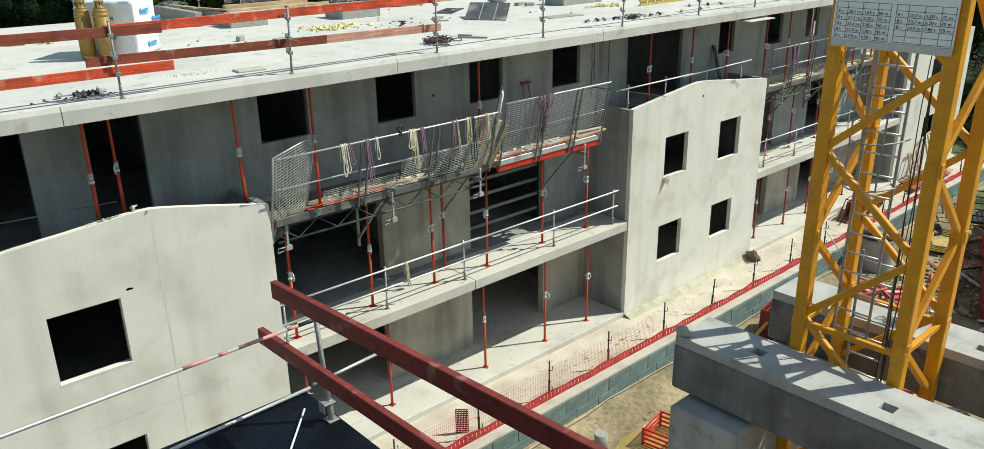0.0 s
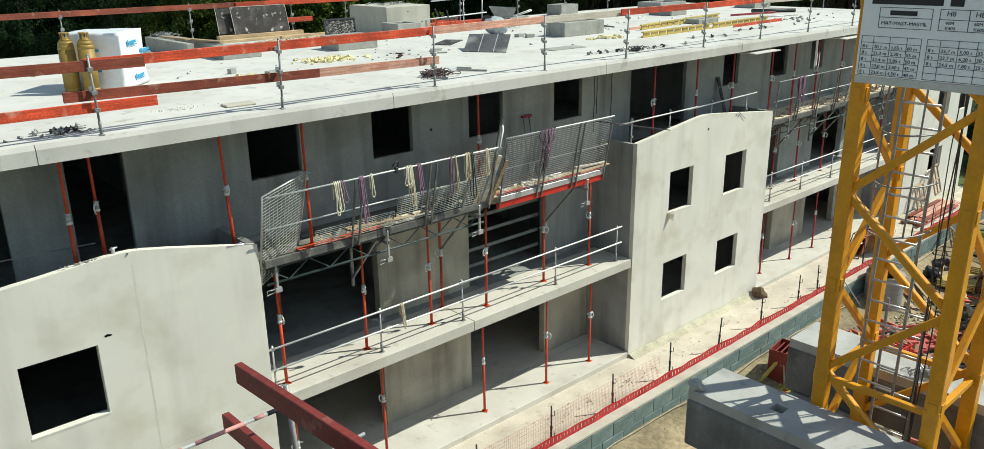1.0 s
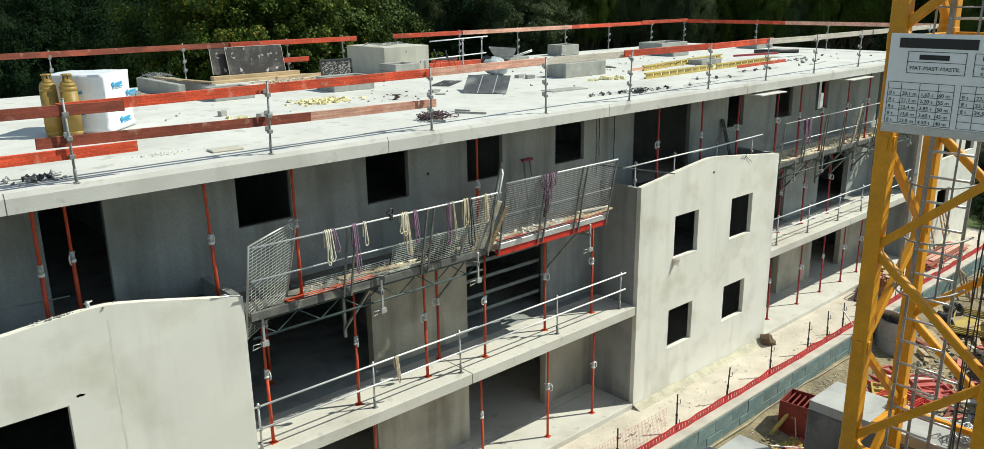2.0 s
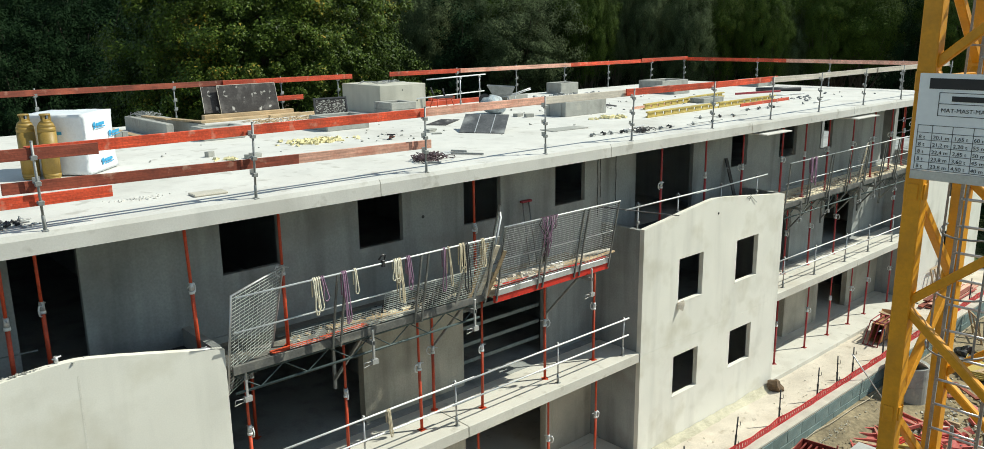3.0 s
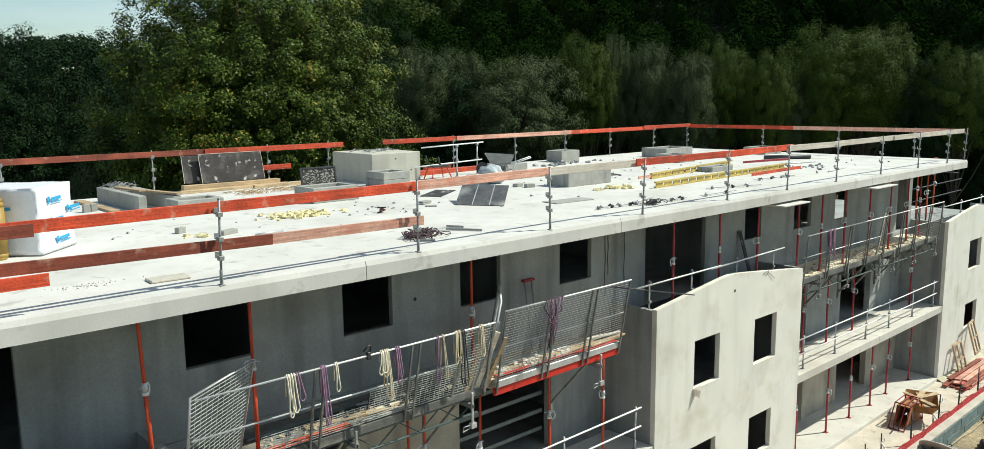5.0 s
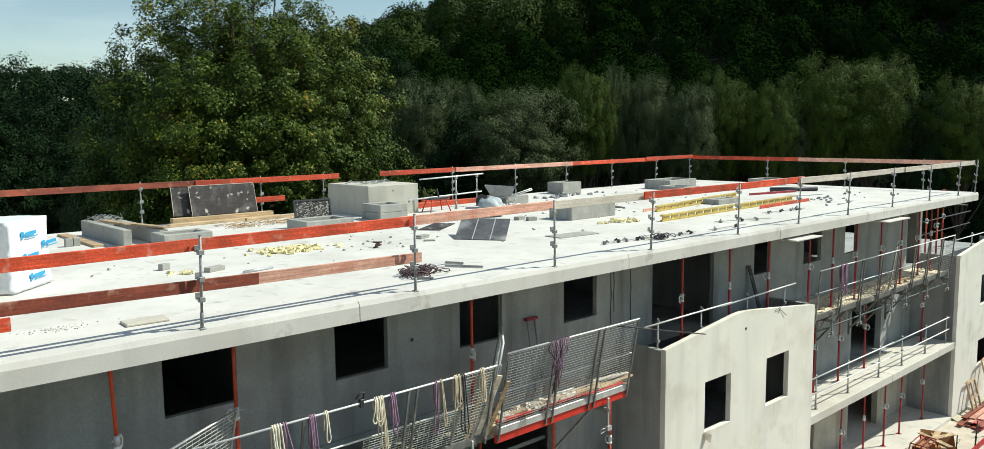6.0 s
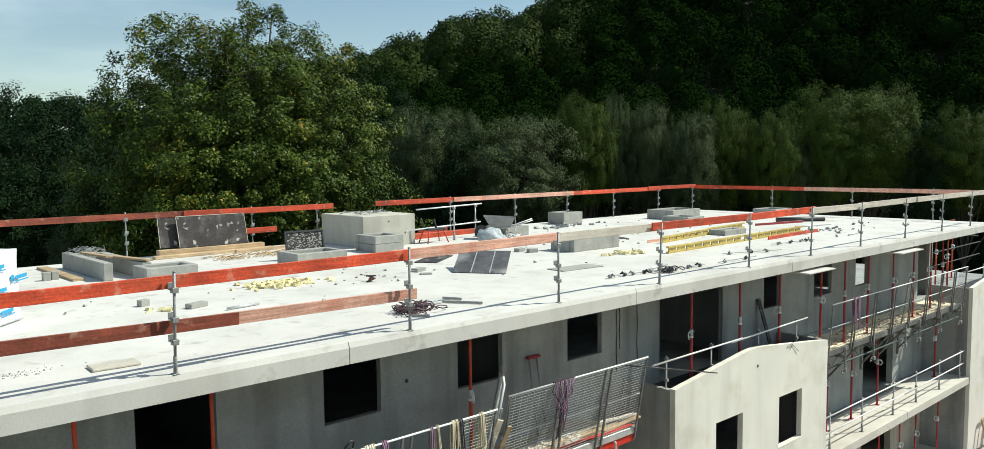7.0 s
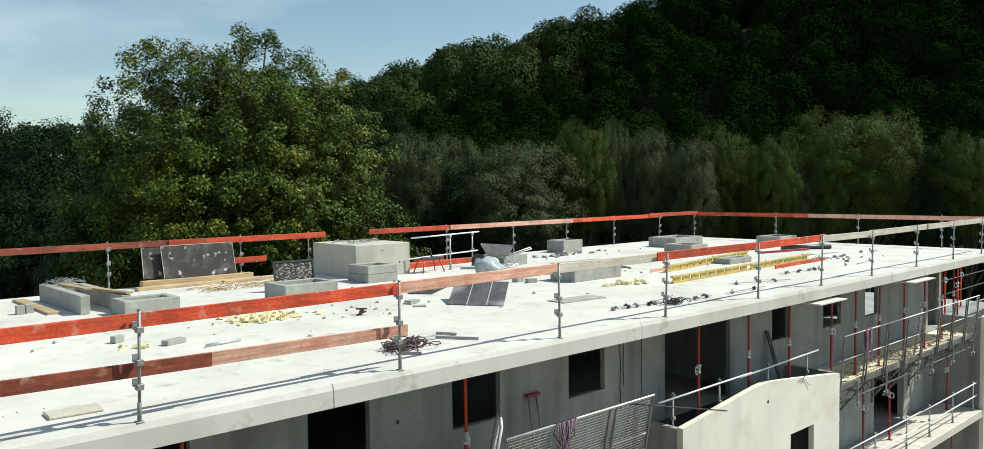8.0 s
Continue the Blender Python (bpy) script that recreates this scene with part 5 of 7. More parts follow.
for b in ((8.1, 8.24, 21.7, 21.84), (8.27, 8.4, 21.75, 21.88)):
    solid("small_block", "small grey concrete block standing on the roof", "block", (*b, ROOF, ROOF + 0.17), CURB, "small blocks", 0.006)
for b, a in (((9.55, 9.7, 20.5, 21.9, 8.62, 8.66), 12), ((10.2, 10.32, 20.9, 22.0, ROOF, 8.32), -35), ((9.2, 9.35, 21.6, 22.9, 8.64, 8.68), 6)):
    solid("roof_plank", "raw timber plank lying on the roof", "plank", b, TIMBER, "roof planks", 0.004, a)
bm = bmesh.new()
for i in range(14):
    a = random.uniform(0, 6.28)
    c = Vector((9.35 + random.uniform(-0.25, 0.25), 23.25 + random.uniform(-0.1, 0.1), 8.6))
    path_tube(bm, [c + Vector((0.3 * math.cos(a + k) * random.uniform(0.5, 1), 0.3 * math.sin(a + k), 0.03 + 0.12 * math.sin(k * 1.3 + i) ** 2)) for k in range(5)], 0.006, 4)
tagged(mesh_ob("wire_tangle", bm, DULLGALV), "tangled steel tie wire on the kerb beams", "wire", kind="stuff")

bm = bmesh.new()
for i in range(12):
    a = random.uniform(0, 6.28)
    c = Vector((16.8 + random.uniform(-0.6, 0.6), 23.0 + random.uniform(-0.6, 0.6), 9.125))
    path_tube(bm, [c + Vector((0.35 * math.cos(a + k) * random.uniform(0.5, 1), 0.35 * math.sin(a + k), 0.01 + 0.07 * math.sin(k * 1.3 + i) ** 2)) for k in range(4)], 0.009, 4)
tagged(mesh_ob("wire_tangle", bm, DULLGALV), "steel wire and rod ends lying on the shaft head", "wire", kind="stuff")
for x, z in ((16.2, 8.6), (17.3, 8.6), (16.75, 8.95)):
    bm = bmesh.new()
    tube(bm, (x, 22.004, z), (x, 21.994, z), 0.022, 10)
    struct("tie_hole", bm, DARKSTEEL, "small dark formwork tie hole in the shaft head", "hole")

# film-faced boards leaning on the rear guard rail
t = thing("shuttering_board", "black film-faced plywood panel leaning on the rear rail", "panel", "formwork panels")
t.matrix_basis = pose(12.25, 24.12, ROOF + 0.195, -14, 1.5, 0)
sheet = part("sheet", sbox(-0.92, 0.92, -0.011, 0.011, 0, 0.8, 0.003), PLYBLACK, t)
for b in ((-0.92, 0.92, -0.0125, 0.0125, 0.802, 0.812), (-0.93, -0.921, -0.0125, 0.0125, 0, 0.8), (0.921, 0.93, -0.0125, 0.0125, 0, 0.8)):
    part("raw_edge", sbox(*b, 0.001), WHITEBOARD, sheet, "pale raw plywood edge")
c = copy_thing(t, pose(12.68, 23.99, ROOF + 0.2, -14, 0, 2))
for b, a in (((11.0, 14.2, 23.65, 23.85, ROOF, ROOF + 0.08), 2), ((11.2, 14.0, 23.86, 24.06, ROOF, ROOF + 0.19), 0), ((13.0, 15.3, 23.5, 23.62, ROOF, 8.36), 3)):
    solid("roof_timber", "yellowish timber beam lying by the rear rail", "timber", b, TIMBER, "roof timbers", 0.006, a)
bm = bmesh.new()
for i in range(70):
    c = Vector((random.uniform(12.0, 14.3), random.uniform(22.2, 22.9), ROOF + 0.02))
    a = random.uniform(0, 3.14)
    d = Vector((math.cos(a), math.sin(a), 0)) * random.uniform(0.1, 0.35)
    path_tube(bm, [c - d, c + Vector((0, 0, random.uniform(0.01, 0.08))), c + d], 0.008, 4)
tagged(mesh_ob("scrap_pile", bm, TIMBER), "heap of thin wood and wire scraps on the roof", "scrap", kind="stuff")
# perforated shutter sheet standing behind the upstand
t = thing("shutter_grid", "dark perforated steel shutter sheet standing behind an upstand", "panel", "formwork panels")
t.matrix_basis = pose(13.62, 21.0, ROOF, -10, 0, -4)
part("sheet", sbox(-0.49, 0.49, -0.006, 0.006, 0.0, 0.68, 0.002), PLYBLACK, t)
bm = bmesh.new()
for b in ((-0.5, 0.5, -0.03, 0.02, 0.66, 0.7), (-0.5, -0.46, -0.03, 0.02, 0.0, 0.66), (0.46, 0.5, -0.03, 0.02, 0.0, 0.66)):
    box(bm, *b)
part("rim", bm, DARKSTEEL, t)
bm = bmesh.new()
pick = random.Random(5)
for k in range(230):
    x, z, w = pick.uniform(-0.44, 0.44), pick.uniform(0.06, 0.64), pick.uniform(0.008, 0.03)
    box(bm, x - w, x + w, -0.012, -0.007, z - 0.008, z + 0.008)
tagged(part("mortar_crust", bm, CURB, t), "crust of pale mortar splashes", kind="stuff")

# leaning and flat sheets in the middle of the roof
t = thing("shuttering_board", "grey film-faced panel propped aslant on the roof", "panel", "formwork panels")
p0, p1, up = Vector((14.51, 16.63, ROOF)), Vector((15.13, 15.67, ROOF)), Vector((0.75, 0.62, 0.35))
bm = bmesh.new()
v = [p0, p1, p1 + up, p0 + up]
n = (p1 - p0).cross(up).normalized() * 0.02
vs = [bm.verts.new(c) for c in v] + [bm.verts.new(c + n) for c in v]
for f in ((0, 1, 2, 3), (7, 6, 5, 4), (0, 4, 5, 1), (1, 5, 6, 2), (2, 6, 7, 3), (3, 7, 4, 0)):
    bm.faces.new([vs[i] for i in f])
part("sheet", bm, mat("grey_film_plywood", (0.09, 0.09, 0.092), 0.5, vary=0.35, scale=2.5, fine=20, bump=0.1, stain=(0.4, 0.4, 0.39), amount=0.75, stain_scale=1.8), t)
bm = bmesh.new()
for u in (0.35, 0.7):
    a = p0.lerp(p1, u) + n * 1.2
    beam(bm, a, a + up, 0.02, 0.012)
part("batten", bm, GALV, t)
solid("block_stack", "small stack of grey concrete blocks under the panel", "block stack", (15.25, 15.5, 16.85, 17.1, ROOF, 8.52), CURB)
solid("flat_sheet", "dark plywood sheet lying flat on the roof", "sheet", (15.0, 16.4, 18.45, 19.0, ROOF, ROOF + 0.02), PLYBLACK, "flat sheets", 0.004, 35)
solid("flat_sheet", "grey plywood sheet lying flat on the roof", "sheet", (16.2, 17.4, 15.0, 15.5, ROOF, ROOF + 0.02), CURB, "flat sheets", 0.004, -4)
solid("flat_sheet", "dark plywood sheet lying flat on the roof", "sheet", (21.2, 22.8, 18.6, 19.2, ROOF, ROOF + 0.02), PLYBLACK, "flat sheets", 0.004, -20)
# rubble sack
bm = bmesh.new()
bmesh.ops.create_icosphere(bm, subdivisions=3, radius=0.42)
for v in bm.verts:
    v.co *= 0.85 + 0.35 * noise.noise(v.co * 3.1)
    v.co = Vector((v.co.x * 1.1, v.co.y * 0.9, max(0.0, v.co.z * 0.75 + 0.28)))
for f in bm.faces:
    f.smooth = True
ob = mesh_ob("rubble_sack", bm, mat("woven_sack", (0.36, 0.4, 0.42), 0.7, vary=0.4, scale=5, fine=40, bump=0.3, stain=(0.15, 0.25, 0.35), amount=0.6, stain_scale=4))
ob.location = (18.3, 19.5, ROOF)
tagged(ob, "crumpled white and blue rubble sack on the roof", "sack")


def wheelbarrow(at, turn, mt, label):
    t = thing("wheelbarrow", label, "wheelbarrow")
    t.matrix_basis = pose(*at, 0, 0, turn)
    bm = bmesh.new()
    lo = [bm.verts.new(c) for c in ((-0.3, -0.2, 0.35), (0.3, -0.22, 0.35), (0.3, 0.22, 0.35), (-0.3, 0.2, 0.35))]
    hi = [bm.verts.new(c) for c in ((-0.5, -0.32, 0.68), (0.42, -0.34, 0.62), (0.42, 0.34, 0.62), (-0.5, 0.32, 0.68))]
    bm.faces.new(lo[::-1])
    for i in range(4):
        bm.faces.new((lo[i], lo[(i + 1) % 4], hi[(i + 1) % 4], hi[i]))
    ob = part("tray", bm, mt, t)
    for y in (-0.25, 0.25):
        bm = bmesh.new()
        path_tube(bm, [(-0.62, y * 0.3, 0.2), (0.3, y, 0.34), (0.95, y * 1.2, 0.55)], 0.018)
        part("handle", bm, GALV, t)
        bm = bmesh.new()
        path_tube(bm, [(0.15, y, 0.33), (0.35, y, 0.0), (0.45, y, 0.34)], 0.015)
        part("stand", bm, GALV, t)
    bm = bmesh.new()
    tube(bm, (-0.58, -0.05, 0.2), (-0.58, 0.05, 0.2), 0.2, 18)
    whl = part("wheel", bm, DARKSTEEL, t)
    bm = bmesh.new()
    tube(bm, (-0.58, -0.06, 0.2), (-0.58, 0.06, 0.2), 0.09, 14)
    part("rim", bm, GALV, whl)
    return t


wheelbarrow((20.3, 21.3, ROOF), -43, DULLGALV, "dull galvanised wheelbarrow standing on the roof")
# guard tubes round the stair opening
for x, y in ((19.0, 21.9), (20.1, 22.2)):
    copy_thing(rp, pose(x, y, ROOF, 0, 0, 0))
rail((17.7, 22.0, ROOF + 0.95), (20.4, 22.24, ROOF + 1.0))
rail((17.0, 21.6, ROOF + 0.42), (20.3, 22.2, ROOF + 0.45))
for b, a in (((18.1, 20.9, 23.0, 23.15, ROOF, 8.42), 4), ((18.3, 20.6, 23.3, 23.4, ROOF, 8.4), 2)):
    solid("stacked_board", "orange-red board lying on the roof", "board", b, ORANGE, "stacked boards", 0.005, a)


# formwork girders, some red boards with them
def girder(at, length, turn):
    t = thing("formwork_girder", "yellow timber formwork girder lying on the roof", "girder", "formwork girders")
    t.matrix_basis = pose(*at, 0, 0, turn)
    for z in (0, 0.13):
        part("chord", sbox(0, length, -0.04, 0.04, z, z + 0.045, 0.004), FORMYEL, t)
    n = int(length / 0.42)
    for k in range(n):
        x = 0.05 + (length - 0.1) * k / n
        part("web", sbox(x, x + 0.33, -0.014, 0.014, 0.045, 0.13, 0.003), FORMYEL, t)
    return t


for (x, y), ln, a in (((20.3, 15.36), 3.85, 3), ((24.2, 15.56), 3.8, 3), ((22.2, 16.9), 3.7, 9), ((25.5, 17.5), 2.6, 7)):
    girder((x, y, ROOF), ln, a)
board((24.9, 15.2, 8.32), (28.2, 15.35, 8.32), REDBOARD, 0.1, "red-painted board lying on the roof")
board((22.0, 17.2, 8.31), (24.8, 17.4, 8.31), PALEBOARD, 0.08, "worn red board lying on the roof")
board((29.0, 17.9, 8.31), (31.4, 17.4, 8.31), DARKRED, 0.08, "dark red board lying on the roof")
bm = bmesh.new()
tube(bm, (31.0, 18.2, ROOF + 0.08), (32.4, 17.1, ROOF + 0.08), 0.08, 12)
tagged(mesh_ob("plastic_pipe", bm, DARKSTEEL), "dark grey plastic pipe lying on the roof", "pipe")

# gas bottles and wrapped pallet


def bottle(at):
    t = thing("gas_bottle", "ochre gas bottle standing on the roof", "gas bottle", "gas bottles", at=at)
    bm = bmesh.new()
    prof = [(0.12, 0.0), (0.14, 0.04), (0.145, 0.1), (0.145, 0.82), (0.14, 0.9), (0.115, 0.97), (0.06, 1.02), (0.045, 1.04)]
    for (ra, za), (rb, zb) in zip(prof, prof[1:]):
        tube(bm, (0, 0, za), (0, 0, zb), ra, 20, rb)
    body = part("body", bm, BRASS, t)
    bm = bmesh.new()
    for k in range(3):
        a = 2.1 * k
        box(bm, 0.07 * math.cos(a) - 0.02, 0.07 * math.cos(a) + 0.02, 0.07 * math.sin(a) - 0.01, 0.07 * math.sin(a) + 0.01, 0.98, 1.1)
    tube(bm, (0, 0, 1.1), (0, 0, 1.125), 0.09, 14)
    part("collar", bm, BRASS, body)
    bm = bmesh.new()
    tube(bm, (0, 0, 1.04), (0, 0, 1.095), 0.025, 8)
    part("valve", bm, DARKSTEEL, body)
    return t


bottle((5.2, 17.1, ROOF))
bottle((5.47, 16.85, ROOF))
pal = thing("wrapped_pallet", "pallet of goods in white plastic wrap with blue print", "pallet")
pal.matrix_basis = pose(5.98, 17.45, ROOF, 0, 0, -42)
bm = bmesh.new()
bmesh.ops.create_cube(bm, size=1)
bmesh.ops.subdivide_edges(bm, edges=bm.edges, cuts=14, use_grid_fill=True)
for v in bm.verts:
    r = noise.noise(v.co * 5) * 0.05 + noise.noise(v.co * 14) * 0.018
    # the film flares out at the foot
    k = 1 + r * 0.5 + 0.06 * max(0, -0.3 - v.co.z) / 0.2
    v.co = Vector((v.co.x * 1.1 * k, v.co.y * 1.06 * k, (v.co.z + 0.5) * 1.06 * (1 + r * 0.3) + 0.02))
for f in bm.faces:
    f.smooth = True
part("wrap", bm, WRAP, pal)
part("deck", sbox(-0.5, 0.5, -0.45, 0.45, 0.004, 0.018, 0.004), TIMBER, pal)
for x, y0, z in ((0.578, -0.15, 0.86), (0.578, -0.12, 0.52), (0.59, 0.0, 0.2), (0.575, 0.42, 0.66)):
    bm = bmesh.new()
    beam(bm, (x, y0, z), (x, y0 + 0.3, z + 0.01), 0.004, 0.055)
    beam(bm, (x, y0, z - 0.055), (x, y0 + 0.34, z - 0.045), 0.004, 0.018)
    part("print_bar", bm, BLUE, pal)
    bm = bmesh.new()
    tube(bm, (x - 0.002, y0 - 0.07, z + 0.01), (x + 0.002, y0 - 0.07, z + 0.01), 0.045, 12)
    beam(bm, (x, y0 - 0.1, z - 0.06), (x, y0 - 0.04, z - 0.02), 0.004, 0.04)
    part("print_mark", bm, BLUE, pal)
for z in (0.36, 0.74):
    bm = bmesh.new()
    beam(bm, (-0.2, -0.56, z), (0.15, -0.56, z + 0.02), 0.004, 0.05)
    part("print_bar", bm, BLUE, pal)

# loose small stuff on the roof
random.seed(77)


def crumbs(name, label, category, mt, count, cx, cy, rx, ry, size, z=ROOF, kind="stuff"):
    bm = bmesh.new()
    for i in range(count):
        a, r = random.uniform(0, 6.28), abs(random.gauss(0, 0.5))
        x, y, s = cx + rx * r * math.cos(a), cy + ry * r * math.sin(a), size * random.uniform(0.4, 1.3)
        m = pose(x, y, z + s * 0.35, random.uniform(-30, 30), random.uniform(-30, 30), random.uniform(0, 360))
        vs = box(bm, -s, s, -s * 0.6, s * 0.6, -s * 0.4, s * 0.4)
        for v in vs:
            v.co = m @ (v.co * random.uniform(0.8, 1.2))
    ob = mesh_ob(name, bm, mt)
    return tagged(ob, label, category, kind=kind)


crumbs("foam_scraps", "scattered yellow foam scraps on the roof", "foam scraps", FOAM, 150, 11.2, 17.8, 0.9, 0.5, 0.06)
crumbs("foam_scraps", "few yellow foam scraps on the roof", "foam scraps", FOAM, 6, 8.6, 16.6, 0.8, 0.5, 0.06)
crumbs("foam_scraps", "scattered yellow foam scraps near the girders", "foam scraps", FOAM, 40, 19.6, 16.2, 1.0, 0.6, 0.06)
crumbs("rubble", "small grey rubble on the roof", "rubble", CURB, 36, 13.0, 17.5, 9.0, 3.0, 0.028)
crumbs("rubble", "small grey rubble on the roof", "rubble", CURB, 60, 22.0, 18.5, 10.0, 4.0, 0.035)
crumbs("rubble", "crumbled mortar on the roof edge", "rubble", DECK, 110, 5.9, 13.9, 0.5, 0.2, 0.014)
crumbs("clamps", "galvanised clamps strewn near the roof edge", "clamps", DULLGALV, 16, 3.9, 13.1, 0.7, 0.22, 0.03)
crumbs("clamps", "steel clamps strewn on the roof", "clamps", DULLGALV, 40, 29.0, 15.5, 3.5, 1.2, 0.05)
crumbs("clamps", "steel fittings strewn on the roof", "clamps", DULLGALV, 40, 24.0, 22.5, 4.5, 1.0, 0.07)
crumbs("timber_scraps", "timber scraps on the roof behind the bottles", "timber scraps", TIMBER, 30, 4.2, 20.6, 1.6, 0.9, 0.09)
solid("mortar_slab", "thin grey concrete slab piece on the roof", "slab piece", (6.55, 7.08, 13.36, 13.66, ROOF, ROOF + 0.035), KERBM, turn=-3)
solid("small_block", "small grey concrete block lying on the roof", "block", (8.9, 9.25, 16.5, 16.65, ROOF, ROOF + 0.08), CURB, "small blocks", 0.006, 20)
for (x, y), ln, a in (((11.6, 14.0), 0.9, -4), ((11.9, 14.15), 0.6, 3), ((9.6, 16.0), 0.6, 10), ((18.0, 14.0), 1.2, 14), ((28.3, 14.2), 1.6, 8), ((26.6, 20.3), 1.4, 30), ((30.1, 16.4), 1.8, -12)):
    bm = bmesh.new()
    m = pose(x, y, ROOF + 0.025, 0, 0, a)
    tube(bm, m @ Vector((-ln / 2, 0, 0)), m @ Vector((ln / 2, 0, 0)), 0.024, 8)
    tagged(mesh_ob("steel_tube", bm, GALV), "short galvanised steel tube lying on the roof", "tube", "loose tubes")


def clamp_rod(p, q, count, seed):
    """A thin tie rod lying on the roof with couplers on it."""
    r = random.Random(seed)
    p, q = Vector(p), Vector(q)
    t = thing("clamp_rod", "thin steel tie rod with scaffold couplers lying on the roof", "rod", "clamp rods")
    bm = bmesh.new()
    tube(bm, p, q, 0.011, 6)
    part("rod", bm, DULLGALV, t)
    for k in range(count):
        c = p.lerp(q, (k + r.uniform(0.2, 0.8)) / count)
        d = (q - p).normalized()
        bm = bmesh.new()
        tube(bm, c - d * 0.03, c + d * 0.03, 0.036, 8)
        a = r.uniform(0, 6.28)
        tube(bm, c, c + Vector((0.06 * math.cos(a), 0.06 * math.sin(a), 0.05)), 0.014, 6)
        tube(bm, c + Vector((0.05 * math.cos(a), 0.05 * math.sin(a), 0.03)), c + Vector((0.1 * math.cos(a), 0.1 * math.sin(a), 0.0)), 0.02, 6)
        part("coupler", bm, DARKSTEEL if k % 2 else DULLGALV, t)
    return t


clamp_rod((3.5, 13.3, ROOF + 0.04), (4.25, 13.2, ROOF + 0.04), 4, 7)
clamp_rod((3.75, 13.05, ROOF + 0.05), (4.3, 13.35, ROOF + 0.05), 3, 8)
clamp_rod((16.05, 13.78, ROOF + 0.04), (17.5, 13.62, ROOF + 0.04), 5, 1)
clamp_rod((17.2, 13.55, ROOF + 0.04), (18.9, 13.42, ROOF + 0.04), 4, 2)
clamp_rod((19.4, 13.4, ROOF + 0.04), (21.0, 13.38, ROOF + 0.04), 2, 3)
clamp_rod((20.9, 14.2, ROOF + 0.04), (22.6, 13.6, ROOF + 0.04), 3, 4)
clamp_rod((23.6, 14.4, ROOF + 0.04), (25.6, 14.2, ROOF + 0.04), 4, 5)


def strap_heap(name, label, at, size, mt, loops, seed):
    r = random.Random(seed)
    bm = bmesh.new()
    for i in range(loops):
        c = Vector(at) + Vector((r.gauss(0, size * 0.35), r.gauss(0, size * 0.25), 0.03 + 0.06 * r.random()))
        rad, ph = size * r.uniform(0.2, 0.5), r.uniform(0, 6)
        pts = [c + Vector((rad * math.cos(ph + k * 0.7), rad * 0.6 * math.sin(ph + k * 0.7), 0.05 * math.sin(k * 1.1 + i))) for k in range(12)]
        path_tube(bm, pts, 0.009, 5)
    return tagged(mesh_ob(name, bm, mt), label, "straps")


strap_heap("rope_coil", "dark heap of tangled lifting straps on the roof", (11.25, 13.75, ROOF), 0.45, mat("dark_straps", (0.08, 0.05, 0.06), 0.8, vary=0.3), 26, 3)
strap_heap("rope_coil", "small heap of straps on the roof", (17.6, 13.35, ROOF), 0.3, DARKSTEEL, 10, 4)


strap_heap("hose_coil", "pale heap of coiled hose beside the wheelbarrow", (20.25, 21.1, ROOF), 0.75, TUBEWHITE, 22, 14)
strap_heap("hose_coil", "dull teal hose coiled on the pale hose", (20.05, 21.2, ROOF + 0.03), 0.55, TEAL, 9, 15)

# loose bits in the middle of the roof
for p, q in (((12.34, 14.29), (12.49, 13.97)), ((12.07, 14.08), (12.48, 13.44)), ((11.2, 13.2), (11.0, 13.42))):
    bm = bmesh.new()
    beam(bm, (*p, ROOF + 0.025), (*q, ROOF + 0.025), 0.035, 0.035)
    tagged(mesh_ob("steel_bar", soft(bm, 0.004), DULLGALV), "short grey steel bar lying on the roof", "bar", "loose steel bars")
for x, y, w, h, a in ((14.15, 17.33, 0.16, 0.035, 20), (14.19, 17.35, 0.15, 0.07, 12), (14.0, 16.86, 0.12, 0.03, -30), (18.2, 18.37, 0.14, 0.09, 10), (18.28, 18.0, 0.13, 0.1, -15), (8.5, 17.33, 0.09, 0.11, 25)):
    solid("small_block", "small grey concrete block lying on the roof", "block", (x - w, x + w, y - w * 0.6, y + w * 0.6, ROOF + (0.036 if h == 0.07 else 0), ROOF + h), CURB, "small blocks", 0.006, a)
for k in range(5):
    bm = bmesh.new()
    m = pose(12.63, 16.83, ROOF + 0.035 + 0.02 * k, 0, 14 * (k % 3 - 1), 37 * k)
    beam(bm, m @ Vector((-0.1, 0, 0)), m @ Vector((0.1, 0, 0)), 0.04, 0.025)
    tagged(mesh_ob("wood_chip", soft(bm, 0.003), BROWNBOARD if k % 2 else DARKSTEEL), "short wood offcut lying on the roof", "offcut", "wood offcuts")
for k in range(4):
    bm = bmesh.new()
    beam(bm, (19.0 + 0.03 * k, 23.62 + 0.05 * (k % 2), ROOF + 0.03 + 0.055 * k), (20.0 + 0.05 * k, 23.6 + 0.04 * (k % 2), ROOF + 0.03 + 0.055 * k), 0.16, 0.05)
    tagged(mesh_ob("guard_board", soft(bm, 0.004), REDBOARD), "short red guard board stacked by the rear rail", "guard board", "stacked guard boards")
t = thing("saw_stand", "small dark tool stand with orange legs on the roof", "stand", at=(18.15, 21.8, ROOF))
